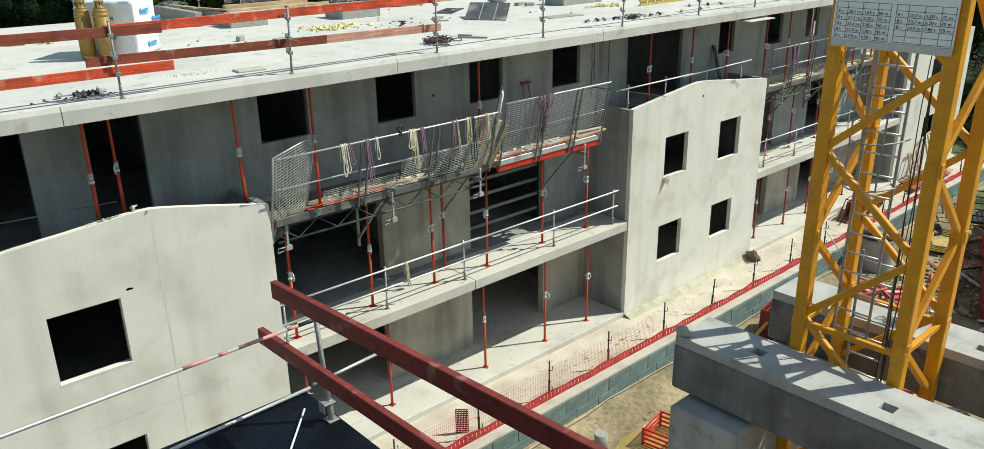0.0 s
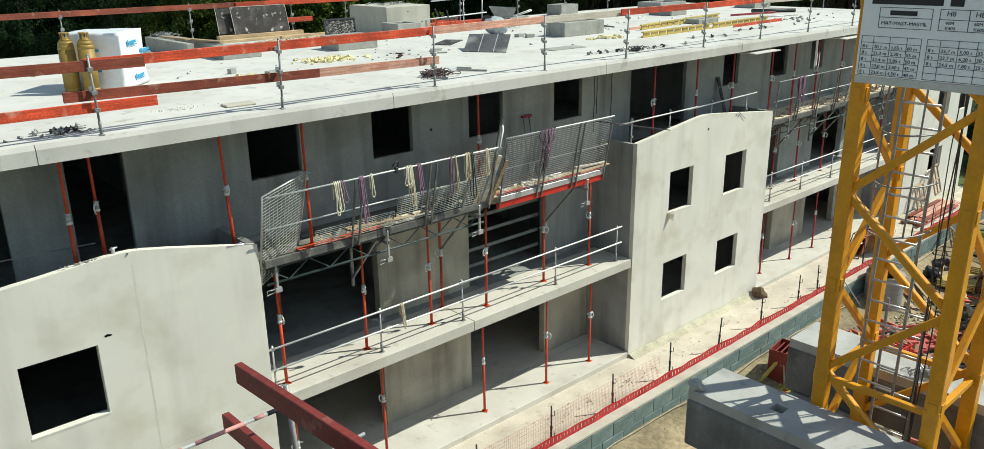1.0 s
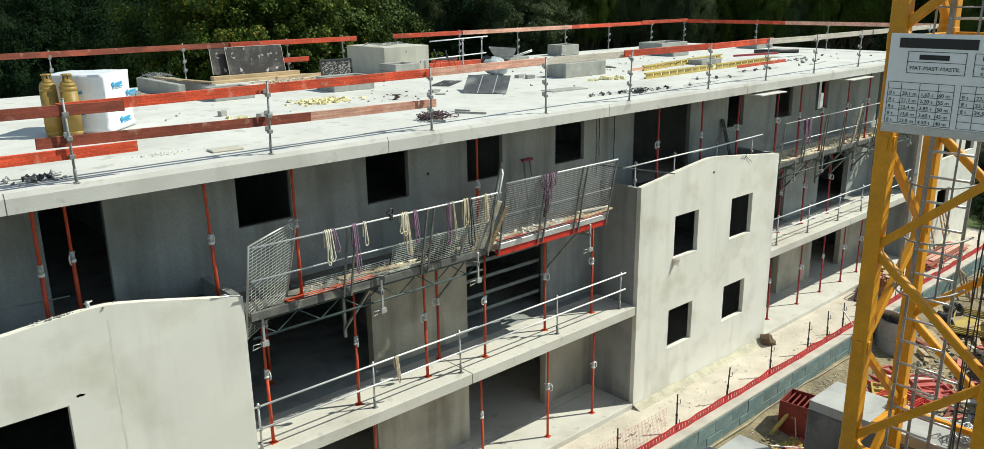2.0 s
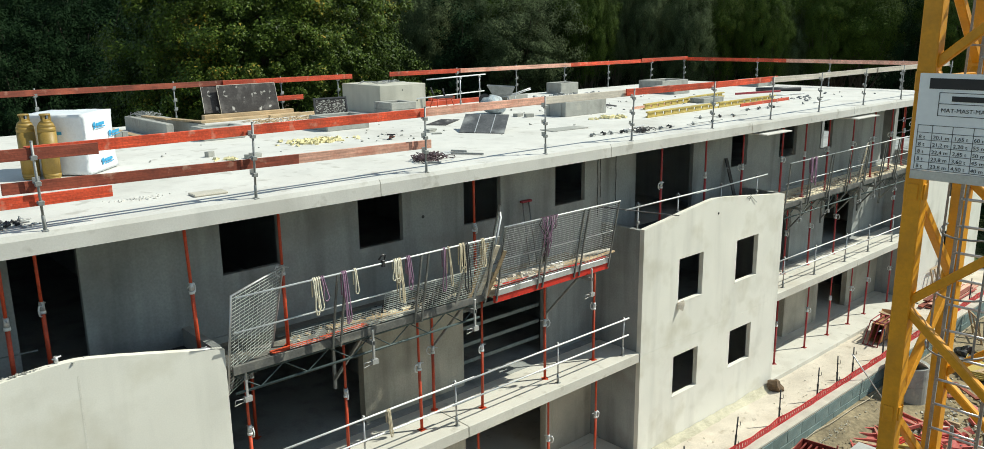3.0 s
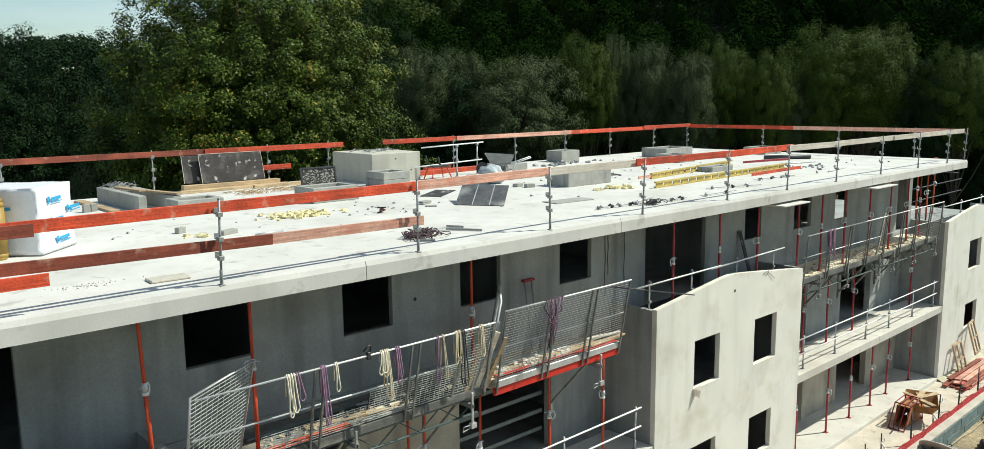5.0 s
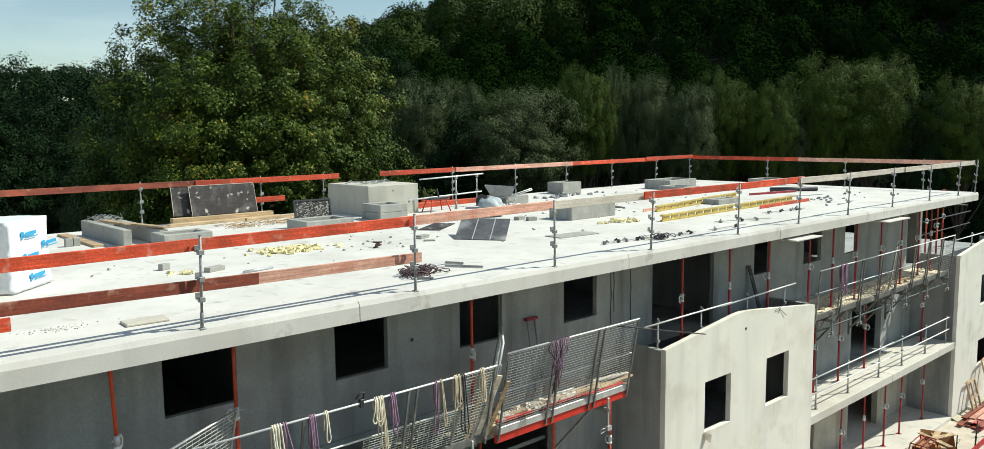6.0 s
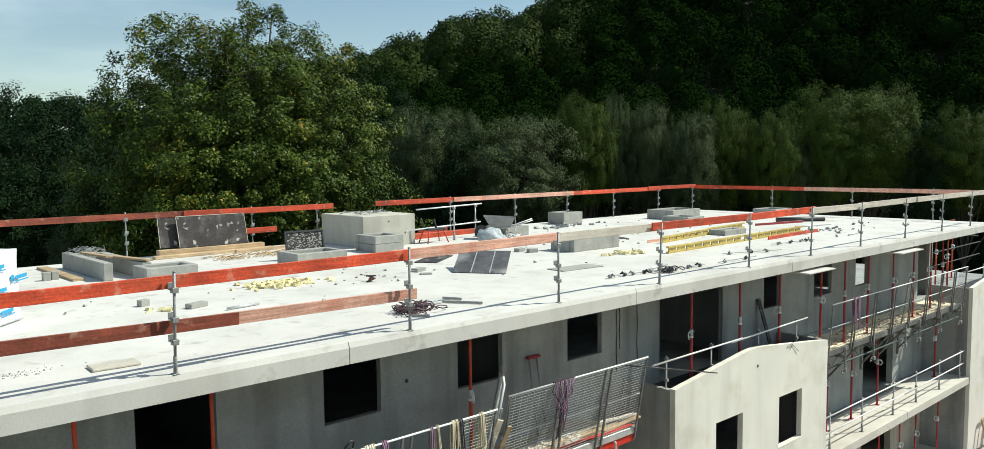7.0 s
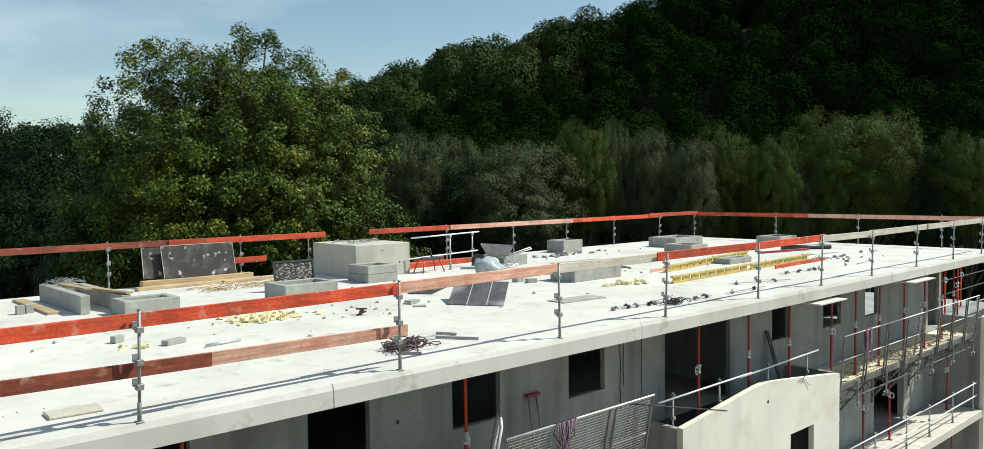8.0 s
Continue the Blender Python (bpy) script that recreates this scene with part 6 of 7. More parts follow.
bm = bmesh.new()
box(bm, -0.32, 0.32, -0.16, 0.16, 0.36, 0.42)
tube(bm, (-0.3, 0, 0.42), (-0.42, 0.05, 0.72), 0.02)
tube(bm, (0.1, 0, 0.42), (0.05, 0.03, 0.66), 0.025)
part("top", soft(bm, 0.004), DARKSTEEL, t)
for x, y in ((-0.3, -0.16), (0.3, -0.16), (-0.3, 0.16), (0.3, 0.16)):
    bm = bmesh.new()
    tube(bm, (x * 1.25, y * 1.3, 0.0), (x * 0.85, y * 0.8, 0.37), 0.018, 8)
    part("leg", bm, ORANGE, t)

# straps over the platform rails
def strap(x, mt, drop, strands, top, seed, yy=12.65):
    r = random.Random(seed)
    t = thing("lifting_strap", "lifting strap hung in loops over the hand rail", "strap", "lifting straps")
    for k in range(strands):
        bm = bmesh.new()
        o = x + 0.04 * (k - strands / 2)
        ln, sway = drop * r.uniform(0.75, 1.0), r.uniform(-0.05, 0.05)
        w = r.uniform(0.02, 0.045)
        pts = [(o, yy + 0.032, top - ln * r.uniform(0.4, 0.8)), (o, yy + 0.032, top - 0.02), (o, yy, top + 0.03), (o, yy - 0.032, top - 0.03), (o + sway * 0.5, yy - 0.04, top - ln * 0.45),
               (o + sway - w * 0.6, yy - 0.042, top - ln * 0.85), (o + sway, yy - 0.042, top - ln), (o + sway + w, yy - 0.04, top - ln - 0.012), (o + sway + w * 1.9, yy - 0.038, top - ln * 0.9),
               (o + sway * 0.5 + w * 1.2, yy - 0.036, top - ln * 0.45), (o + w * 0.8, yy - 0.03, top - 0.02), (o + w * 0.8, yy, top + 0.034)]
        path_tube(bm, pts, 0.0115, 5)
        part("band", bm, mt, t)
    return t


for i, (x, mt, dr, w, tp) in enumerate(((8.1, CREAMSTRAP, 0.62, 3, 6.8), (8.22, PURPLE, 0.5, 1, 6.8), (8.63, PURPLE, 0.9, 2, 6.8), (8.85, CREAMSTRAP, 0.5, 1, 6.8), (9.7, CREAMSTRAP, 0.42, 3, 6.8),
                                        (9.76, ROPE, 0.85, 2, 6.8), (9.96, PURPLE, 0.62, 2, 6.8), (10.77, PURPLE, 0.95, 1, 6.8), (10.88, ROPE, 0.9, 1, 6.8), (11.2, ROPE, 0.6, 3, 6.8), (11.3, DARKSTRAP, 1.0, 2, 6.8),
                                        (11.72, ROPE, 0.6, 2, 6.8), (25.3, PURPLE, 0.8, 3, 6.82), (25.55, PURPLE, 0.9, 3, 6.82))):
    strap(x, mt, dr, w, tp, i, 12.92 if x > 20 else 12.65)
strap(9.75, ROPE, 0.55, 2, 3.74, 40, 13.17)
t = thing("rail_clamp", "dark steel clamp bracket on the platform hand rail", "clamp", at=(9.42, 12.65, 6.8))
bm = bmesh.new()
box(bm, -0.03, 0.03, -0.03, 0.03, -0.06, 0.06)
part("body", soft(bm, 0.006), DARKSTEEL, t)
bm = bmesh.new()
path_tube(bm, [(-0.09, 0, 0.08), (0.0, 0, 0.16), (0.06, 0, 0.14), (0.03, 0, 0.05)], 0.014, 6)
part("lever", bm, DARKSTEEL, t)
# a thick tangle over the rail of the second platform
r = random.Random(31)
t = thing("lifting_strap", "tangle of faded violet straps slung over the mesh guard", "strap", "lifting straps")
for k in range(14):
    bm = bmesh.new()
    o = 13.3 + 0.035 * k
    pts = [(o, 12.66, 6.97), (o + 0.01, 12.6, 6.98), (o + r.uniform(-0.08, 0.04), 12.6, 6.97 - r.uniform(0.1, 0.3)), (13.5 + r.uniform(-0.12, 0.1), 12.6, 6.97 - r.uniform(0.25, 0.5)),
           (13.42 + r.uniform(-0.1, 0.08), 12.62, 6.97 - r.uniform(0.4, 0.95))]
    path_tube(bm, pts, 0.01, 5)
    part("band", bm, PURPLE if k % 3 else DARKSTRAP, t)

# ---- fence along the path ----
def fence_post(at):
    t = thing("fence_post", "thin dark steel fence post with clips", "fence post", "fence posts")
    bm = bmesh.new()
    tube(bm, (0, 0, 0), (0, 0, 1.05), 0.019)
    part("rod", bm, DARKSTEEL, t)
    for z in (0.3, 0.85):
        bm = bmesh.new()
        path_tube(bm, [(0.018, -0.01, z - 0.06), (0.05, -0.05, z - 0.06), (0.05, -0.06, z), (0.045, -0.05, z + 0.07)], 0.009, 6)
        tube(bm, (0, 0, z - 0.08), (0, 0, z - 0.03), 0.024)
        part("clip", bm, DARKSTEEL, t)
    bm = bmesh.new()
    box(bm, -0.05, 0.05, -0.05, 0.05, 0, 0.012)
    tube(bm, (0, 0, 0.01), (0, 0, 0.5), 0.027)
    tube(bm, (0, 0, 0.46), (0, 0, 0.52), 0.034)
    part("foot", soft(bm, 0.003), DARKSTEEL, t)
    t.location = at
    return t


fpost = fence_post((8.0, 11.47, PATHZ))
for x in (-1.5, 0.8, 3.2, 5.6, 10.29, 12.53, 14.72, 17.06, 19.36, 21.64, 23.87, 25.15, 26.2, 28.45, 30.75, 32.6, 34.6, 36.6, 38.6, 40.6):
    copy_thing(fpost, pose(x, 11.47, PATHZ, random.uniform(-2, 2), random.uniform(-2, 2), random.uniform(-15, 15)))
for x0, x1 in ((-8, 7.9), (7.9, 18.95), (18.95, 30.6), (30.6, 42.3)):
    z = PATHZ
    n = int((x1 - x0) / 0.03)
    bm = bmesh.new()

    def edge_at(i):
        x = x0 + (x1 - x0) * i / n
        sway = 0.012 * math.sin(x * 2.1) + 0.012 * math.sin(x * 5.3)
        return x, 11.42 + sway, z + 0.25 + 0.018 * math.sin(x * 2.7) + 0.01 * math.sin(x * 7.1)

    for i in range(n):
        (xa, ya, ta), (xb, yb, tb) = edge_at(i), edge_at(i + 1)
        # solid hems above and below, slit net between them, slits at every fourth step
        spans = [(0.0, 0.3), (0.78, 1.0)] if i % 4 == 3 else [(0.0, 1.0)]
        for f0, f1 in spans:
            q = [(xa, ya, z + (ta - z) * f0), (xb, yb, z + (tb - z) * f0), (xb, yb, z + (tb - z) * f1), (xa, ya, z + (ta - z) * f1)]
            front = [bm.verts.new(c) for c in q]
            back = [bm.verts.new((c[0], c[1] + 0.008, c[2])) for c in q]
            bm.faces.new(front)
            bm.faces.new(back[::-1])
            for k in range(4):
                bm.faces.new((front[k], back[k], back[(k + 1) % 4], front[(k + 1) % 4]))
    tagged(mesh_ob("toe_strip", bm, NETRED), "red slit toe net at the foot of the fence", "toe strip", "toe strips")

# fine net standing between the near posts
bm = bmesh.new()
for i in range(200):
    beam(bm, (5.6 + i * 0.055, 11.44, PATHZ), (5.6 + i * 0.055, 11.44, PATHZ + 0.9), 0.0024, 0.0024)
for k in range(10):
    beam(bm, (5.6, 11.44, PATHZ + 0.02 + 0.097 * k), (16.6, 11.44, PATHZ + 0.02 + 0.097 * k), 0.0022, 0.0022)
tagged(mesh_ob("fence_net", bm, NETRED), "fine red wire net between the fence posts", "net", kind="stuff")

# open end gate of mesh near the bay
t = thing("mesh_screen", "dark red steel mesh screen standing on the path", "screen")
bm = bmesh.new()
mesh_panel(bm, (10.03, 11.98, PATHZ), (10.23, 11.78, PATHZ), (10.03, 11.98, PATHZ + 0.6), (10.23, 11.78, PATHZ + 0.6), 8, 12, 0.012)
part("mesh", bm, DARKRED, t)
# rubble lump at the bay's corner
bm = bmesh.new()
bmesh.ops.create_icosphere(bm, subdivisions=2, radius=0.3)
for v in bm.verts:
    v.co *= 0.8 + 0.5 * noise.noise(v.co * 4)
    v.co.z = max(0, v.co.z + 0.1)
ob = mesh_ob("spoil_heap", bm, SPOIL)
ob.location = (23.7, 12.7, PATHZ)
tagged(ob, "small heap of brown spoil on the path", "heap")
# loose things on the path
wheel = wheelbarrow((30.8, 12.05, PATHZ), 200, RUST, "orange mortar wheelbarrow on the path")
wheel.scale = (1.5, 1.5, 1.1)
for (x, y), ln, a, z in (((30.8, 12.0), 1.5, 30, 0.68), ((30.9, 12.15), 1.2, 10, 0.715), ((30.6, 12.05), 1.3, 62, 0.75), ((31.0, 11.95), 0.9, -25, 0.785)):
    bm = bmesh.new()
    m = pose(x, y, PATHZ + z + 0.02, 0, random.uniform(-3, 3), a)
    beam(bm, m @ Vector((-ln / 2, 0, 0)), m @ Vector((ln / 2, 0, 0)), 0.18, 0.03)
    tagged(mesh_ob("barrow_board", soft(bm, 0.004), TIMBER), "pale board scrap piled on the mortar barrow", "board", "barrow boards")
t = thing("tub_frame", "rusty tub in a dark red hoop frame lying on the path", "frame")
bm = bmesh.new()
vs = [bm.verts.new(c) for c in ((29.62, 12.04, PATHZ + 0.06), (30.72, 12.04, PATHZ + 0.06), (30.6, 12.04, PATHZ + 0.7), (29.85, 12.04, PATHZ + 0.66),
                                (29.62, 12.46, PATHZ + 0.06), (30.72, 12.46, PATHZ + 0.06), (30.6, 12.46, PATHZ + 0.7), (29.85, 12.46, PATHZ + 0.66))]
for f in ((0, 1, 2, 3), (5, 4, 7, 6), (1, 5, 6, 2), (0, 4, 5, 1), (3, 2, 6, 7)):
    bm.faces.new([vs[i] for i in f])
bmesh.ops.recalc_face_normals(bm, faces=bm.faces)
bmesh.ops.solidify(bm, geom=bm.faces, thickness=0.015)
part("tub", bm, RUST, t, "rusty brown sheet-metal tub lying on its side")
for dy in (0, 0.17, 0.34, 0.5):
    bm = bmesh.new()
    path_tube(bm, [(29.3, 12.0 + dy, PATHZ), (29.8, 12.0 + dy, PATHZ + 0.75), (30.6, 12.0 + dy, PATHZ + 0.8), (30.9, 12.0 + dy, PATHZ)], 0.02)
    part("hoop", bm, DARKRED, t)
for x, z in ((29.3, 0.02), (29.8, 0.75), (30.6, 0.8), (30.9, 0.02)):
    bm = bmesh.new()
    tube(bm, (x, 12.0, PATHZ + z), (x, 12.5, PATHZ + z), 0.02)
    part("cross_bar", bm, DARKRED, t)
random.seed(44)
for layer in range(4):
    for k in range(4):
        bm = bmesh.new()
        y, x = 11.95 + k * 0.21 + random.uniform(-0.03, 0.03), 35.0 + random.uniform(-0.5, 0.4)
        z = PATHZ + 0.045 + layer * 0.052
        a = random.uniform(-0.04, 0.04)
        beam(bm, (x, y - a, z), (x + random.uniform(3.2, 4.0), y + a, z), 0.18, 0.045)
        tagged(mesh_ob("plank", soft(bm, 0.004), random.choice((DUSTRED, PALEBOARD, BROWNBOARD))), "dusty reddish plank piled on the sandy path", "plank", "plank pile on the path")


def arch_frame(at, turn):
    t = thing("window_frame_blank", "brown timber window former leaning on the bay", "window former", "window formers")
    t.matrix_basis = pose(*at, -16, 0, turn)
    for x in (-0.45, 0.4):
        part("jamb", sbox(x, x + 0.07, -0.03, 0.03, 0, 1.25, 0.005), TIMBER, t)
    for z in (0, 0.6, 1.2):
        part("bar", sbox(-0.38, 0.4, -0.025, 0.025, z, z + 0.07, 0.005), TIMBER, t)
    part("mullion", sbox(-0.03, 0.03, -0.025, 0.025, 0.07, 1.2, 0.005), TIMBER, t)
    return t


arch_frame((36.6, 12.55, PATHZ), 0)
arch_frame((35.0, 10.5, PIT + 0.05), 35)
arch_frame((37.9, 12.5, PATHZ + 0.62), 6)

# ---- ground in front of the retaining wall ----
ring = thing("manhole_ring", "grey precast concrete manhole ring with a lifting strap", "manhole ring")
for k in range(2):
    bm = bmesh.new()
    seg = 32
    rows = [(0.62, 0.0), (0.62, 0.6), (0.5, 0.6), (0.5, 0.0)]
    vs = [[bm.verts.new((r * math.cos(2 * math.pi * i / seg), r * math.sin(2 * math.pi * i / seg), z + k * 0.61)) for i in range(seg)] for r, z in rows]
    for j in range(4):
        for i in range(seg):
            bm.faces.new((vs[j][i], vs[j][(i + 1) % seg], vs[(j + 1) % 4][(i + 1) % seg], vs[(j + 1) % 4][i]))
    part("ring", bm, CURB, ring)
ring.location = (28.1, 10.5, PIT + 0.08)
bm = bmesh.new()
tube(bm, (0, 0, 1.225), (0.02, 0, 1.25), 0.6, 24)
part("cover", bm, WHITEBOARD, ring, "pale sheet over the ring")
bm = bmesh.new()
path_tube(bm, [(-0.6, 0.1, 1.27), (-0.1, 0.2, 1.29), (0.55, -0.1, 1.28), (0.68, -0.2, 0.9)], 0.018)
part("sling", bm, DARKSTEEL, ring)
bm = bmesh.new()
m = bmesh.ops.create_circle(bm, cap_ends=True, radius=1.0, segments=40)
for v in bm.verts:
    v.co *= 1 + 0.35 * noise.noise(v.co * 1.6)
    v.co = Vector((14.6 + v.co.x * 1.6, 9.6 + v.co.y * 0.75, PIT + 0.14))
struct("puddle", bm, WATER, "shallow brown puddle on the soil", "puddle")
crumbs("stones", "stones and clods strewn on the soil", "stones", SOIL, 260, 15.5, 9.6, 5.0, 1.2, 0.045, PIT + 0.06)
crumbs("stones", "pale stones strewn on the soil", "stones", KERBM, 160, 26.0, 9.0, 9.0, 2.5, 0.05, PIT + 0.06)
crumbs("timber_scraps", "broken timber strewn on the soil", "timber scraps", TIMBER, 70, 24.5, 8.8, 6.0, 2.0, 0.16, PIT + 0.08)
crumbs("red_scraps", "red plastic and steel scraps strewn on the soil", "scraps", DUSTRED, 60, 25.5, 8.2, 3.5, 1.6, 0.12, PIT + 0.08)
for (x, y), ln, a, mt in (((13.4, 10.5), 0.8, 40, WHITEBOARD), ((20.5, 10.3), 3.5, 2, TIMBER), ((19.0, 9.4), 2.4, 12, TIMBER), ((23.2, 9.6), 2.6, 70, TIMBER), ((26.0, 9.9), 2.8, 120, WHITEBOARD), ((30.5, 8.6), 3.0, 25, TIMBER), ((33.0, 9.2), 2.6, -20, TIMBER), ((31.5, 7.2), 2.2, 60, WHITEBOARD)):
    bm = bmesh.new()
    m = pose(x, y, PIT + 0.12, 0, random.uniform(-4, 4), a)
    beam(bm, m @ Vector((-ln / 2, 0, 0)), m @ Vector((ln / 2, 0, 0)), 0.16, 0.05)
    tagged(mesh_ob("site_plank", soft(bm, 0.005), mt), "timber plank lying on the soil", "plank", "site planks")


def crate(at, size, mt, label, slats=6, turn=0):
    t = thing("steel_crate", label, "crate", "steel crates")
    t.matrix_basis = pose(*at, 0, 0, turn)
    a, b, h = size[0] / 2, size[1] / 2, size[2]
    for x in (-a, a):
        for y in (-b, b):
            part("corner_post", sbox(x - 0.03, x + 0.03, y - 0.03, y + 0.03, 0, h, 0.005), mt, t)
    for k in range(slats):
        z = 0.04 + (h - 0.1) * k / (slats - 1)
        for y in (-b, b):
            part("slat", sbox(-a + 0.03, a - 0.03, y - 0.015, y + 0.015, z, z + 0.05, 0.004), mt, t)
        for x in (-a, a):
            part("slat", sbox(x - 0.015, x + 0.015, -b + 0.03, b - 0.03, z, z + 0.05, 0.004), mt, t)
    part("floor", sbox(-a, a, -b, b, 0.02, 0.05, 0.004), mt, t)
    return t


crate((14.3, 9.3, PIT), (0.9, 0.7, 0.6), RED, "bright red steel crate on the soil", 5, 10)
crate((24.3, 8.9, PIT + 0.05), (1.6, 0.9, 0.35), RED, "low red steel crate on the soil", 4, -8)
crate((32.4, 9.5, PIT + 0.05), (2.1, 1.2, 0.3), FORMYEL, "yellow steel rack on the soil", 4, 12)
crate((31.6, 6.8, PIT + 0.05), (1.8, 1.0, 0.6), FORMYEL, "yellow steel rack on the soil", 4, -6)
crate((36.5, 10.0, PIT + 0.05), (1.8, 1.0, 0.9), DARKSTEEL, "dark steel rack on the soil", 4, 20)
crate((39.5, 9.6, PIT + 0.05), (2.0, 1.0, 1.0), TIMBER, "timber crate on the soil", 5, -10)


def formwork_panel(mt):
    """Steel-framed formwork panel lying flat: frame, ribs and skin in one mesh."""
    bm = bmesh.new()
    box(bm, -1.2, 1.2, -0.55, 0.55, 0.0, 0.02)
    for y in (-0.55, 0.49):
        box(bm, -1.2, 1.2, y, y + 0.06, 0.022, 0.12)
    for k in range(6):
        x = -1.2 + k * 0.468
        box(bm, x, x + 0.06, -0.488, 0.488, 0.022, 0.11)
    return mesh_ob("formwork_panel", bm, mt)


def formwork_stack(at, turn, count, mt, seed):
    r = random.Random(seed)
    t = thing("formwork_stack", "stack of dark red steel-framed formwork panels", "formwork stack", "formwork stacks")
    t.matrix_basis = pose(*at, 0, 0, turn)
    first = None
    for k in range(count):
        m = pose(r.uniform(-0.06, 0.06), r.uniform(-0.05, 0.05), k * 0.124, 0, 0, r.uniform(-2, 2))
        if first is None:
            first = formwork_panel(mt)
            first.parent = t
            first.matrix_basis = m
        else:
            same_part("formwork_panel", first, t, m)
    return t


for i, (x, y, a, n, mt) in enumerate(((27.6, 6.2, 18, 15, DARKRED), (30.2, 7.0, 18, 15, DARKRED), (33.0, 7.9, 20, 11, RED), (28.6, 4.6, 15, 13, DARKRED), (31.4, 5.4, 18, 14, DARKRED), (35.6, 8.4, 12, 9, DARKRED))):
    formwork_stack((x, y, PIT + 0.08), a, n, mt, i)
for x, y, a, mt in ((24.2, 10.1, 35, DUSTRED), (25.9, 9.9, -20, DUSTRED), (26.2, 8.6, 50, DUSTRED), (24.6, 9.2, 28, FORMYEL), (20.4, 8.9, 15, DUSTRED), (22.4, 8.2, -30, DARKRED), (21.0, 6.2, 20, DUSTRED), (19.2, 5.3, 60, DARKRED)):
    p = thing("steel_formwork", ("yellow" if mt is FORMYEL else "red") + " steel-framed formwork panel lying on the soil", "formwork panel", "loose formwork panels")
    p.matrix_basis = pose(x, y, PIT + 0.12, random.uniform(-3, 3), random.uniform(-3, 3), a)
    part("skin", sbox(-0.75, 0.75, -0.44, 0.44, 0, 0.018, 0.002), mt, p)
    for yy in (-0.44, 0.39):
        part("rail", sbox(-0.75, 0.75, yy, yy + 0.05, 0.02, 0.11, 0.004), mt, p)
    for k in range(5):
        part("rib", sbox(-0.75 + k * 0.3625, -0.7 + k * 0.3625, -0.388, 0.388, 0.02, 0.1, 0.004), mt, p)


def steel_bin(at, turn):
    t = thing("steel_bin", "open dark-red steel bin with bars, standing by the wall", "bin")
    t.matrix_basis = pose(*at, 0, 0, turn)
    for b in ((-0.45, 0.45, -0.45, -0.42), (-0.45, 0.45, 0.42, 0.45), (-0.45, -0.42, -0.418, 0.418), (0.42, 0.45, -0.418, 0.418)):
        part("side", sbox(*b, 0.0, 1.05, 0.004), MAROON, t)
    part("floor", sbox(-0.41, 0.41, -0.41, 0.41, 0.02, 0.05, 0.003), MAROON, t)
    for k in range(5):
        part("bar", sbox(-0.41, 0.41, -0.3 + k * 0.15, -0.26 + k * 0.15, 0.94, 0.98, 0.003), MAROON, t)
    for x in (-0.46, 0.46):
        bm = bmesh.new()
        tube(bm, (x, -0.46, 0), (x, -0.46, 1.12), 0.025)
        part("post", bm, MAROON, t)
    return t


steel_bin((20.95, 10.1, PIT + 0.05), 8)
t = thing("leaning_prop", "yellow timber pole leaning on the steel bin with a rope", "pole")
bm = bmesh.new()
beam(bm, (20.05, 10.5, -1.05), (20.6, 10.2, -0.33), 0.09, 0.07)
part("pole", soft(bm, 0.006), FORMYEL, t)
bm = bmesh.new()
path_tube(bm, [(20.58, 10.18, -0.35), (20.5, 10.02, -0.5), (20.44, 9.94, -0.9), (20.4, 9.9, PIT + 0.12)], 0.02, 6)
part("rope", bm, ROPE, t, "pale rope hanging from the pole")
bm = bmesh.new()
tube(bm, (26.94, 10.56, PIT + 0.14), (25.98, 11.44, 0.74), 0.02, 8)
tagged(mesh_ob("steel_pole", bm, GALV), "thin pale steel pole leaning on a fence post", "pole")
bm = bmesh.new()
beam(bm, (14.25, 10.1, PIT + 0.12), (14.85, 10.05, PIT + 0.14), 0.22, 0.035)
tagged(mesh_ob("site_board", soft(bm, 0.004), WHITEBOARD), "pale board dropped on the soil by the retaining wall", "board", "dropped boards")
# scattered tools, props and boards
random.seed(61)
for k in range(46):
    x, y = random.uniform(18.5, 41), random.uniform(5.0, 10.5)
    ln, a = random.uniform(0.5, 2.2), random.uniform(0, 180)
    mt = random.choice((TIMBER, TIMBER, WHITEBOARD, DARKSTEEL, ORANGE, FORMYEL, BROWNBOARD))
    bm = bmesh.new()
    m = pose(x, y, PIT + 0.13 + random.uniform(0, 0.06), 0, random.uniform(-5, 5), a)
    beam(bm, m @ Vector((-ln / 2, 0, 0)), m @ Vector((ln / 2, 0, 0)), random.uniform(0.07, 0.2), 0.04)
    tagged(mesh_ob("site_board", soft(bm, 0.004), mt), "dirty board dropped on the soil", "board", "dropped boards")
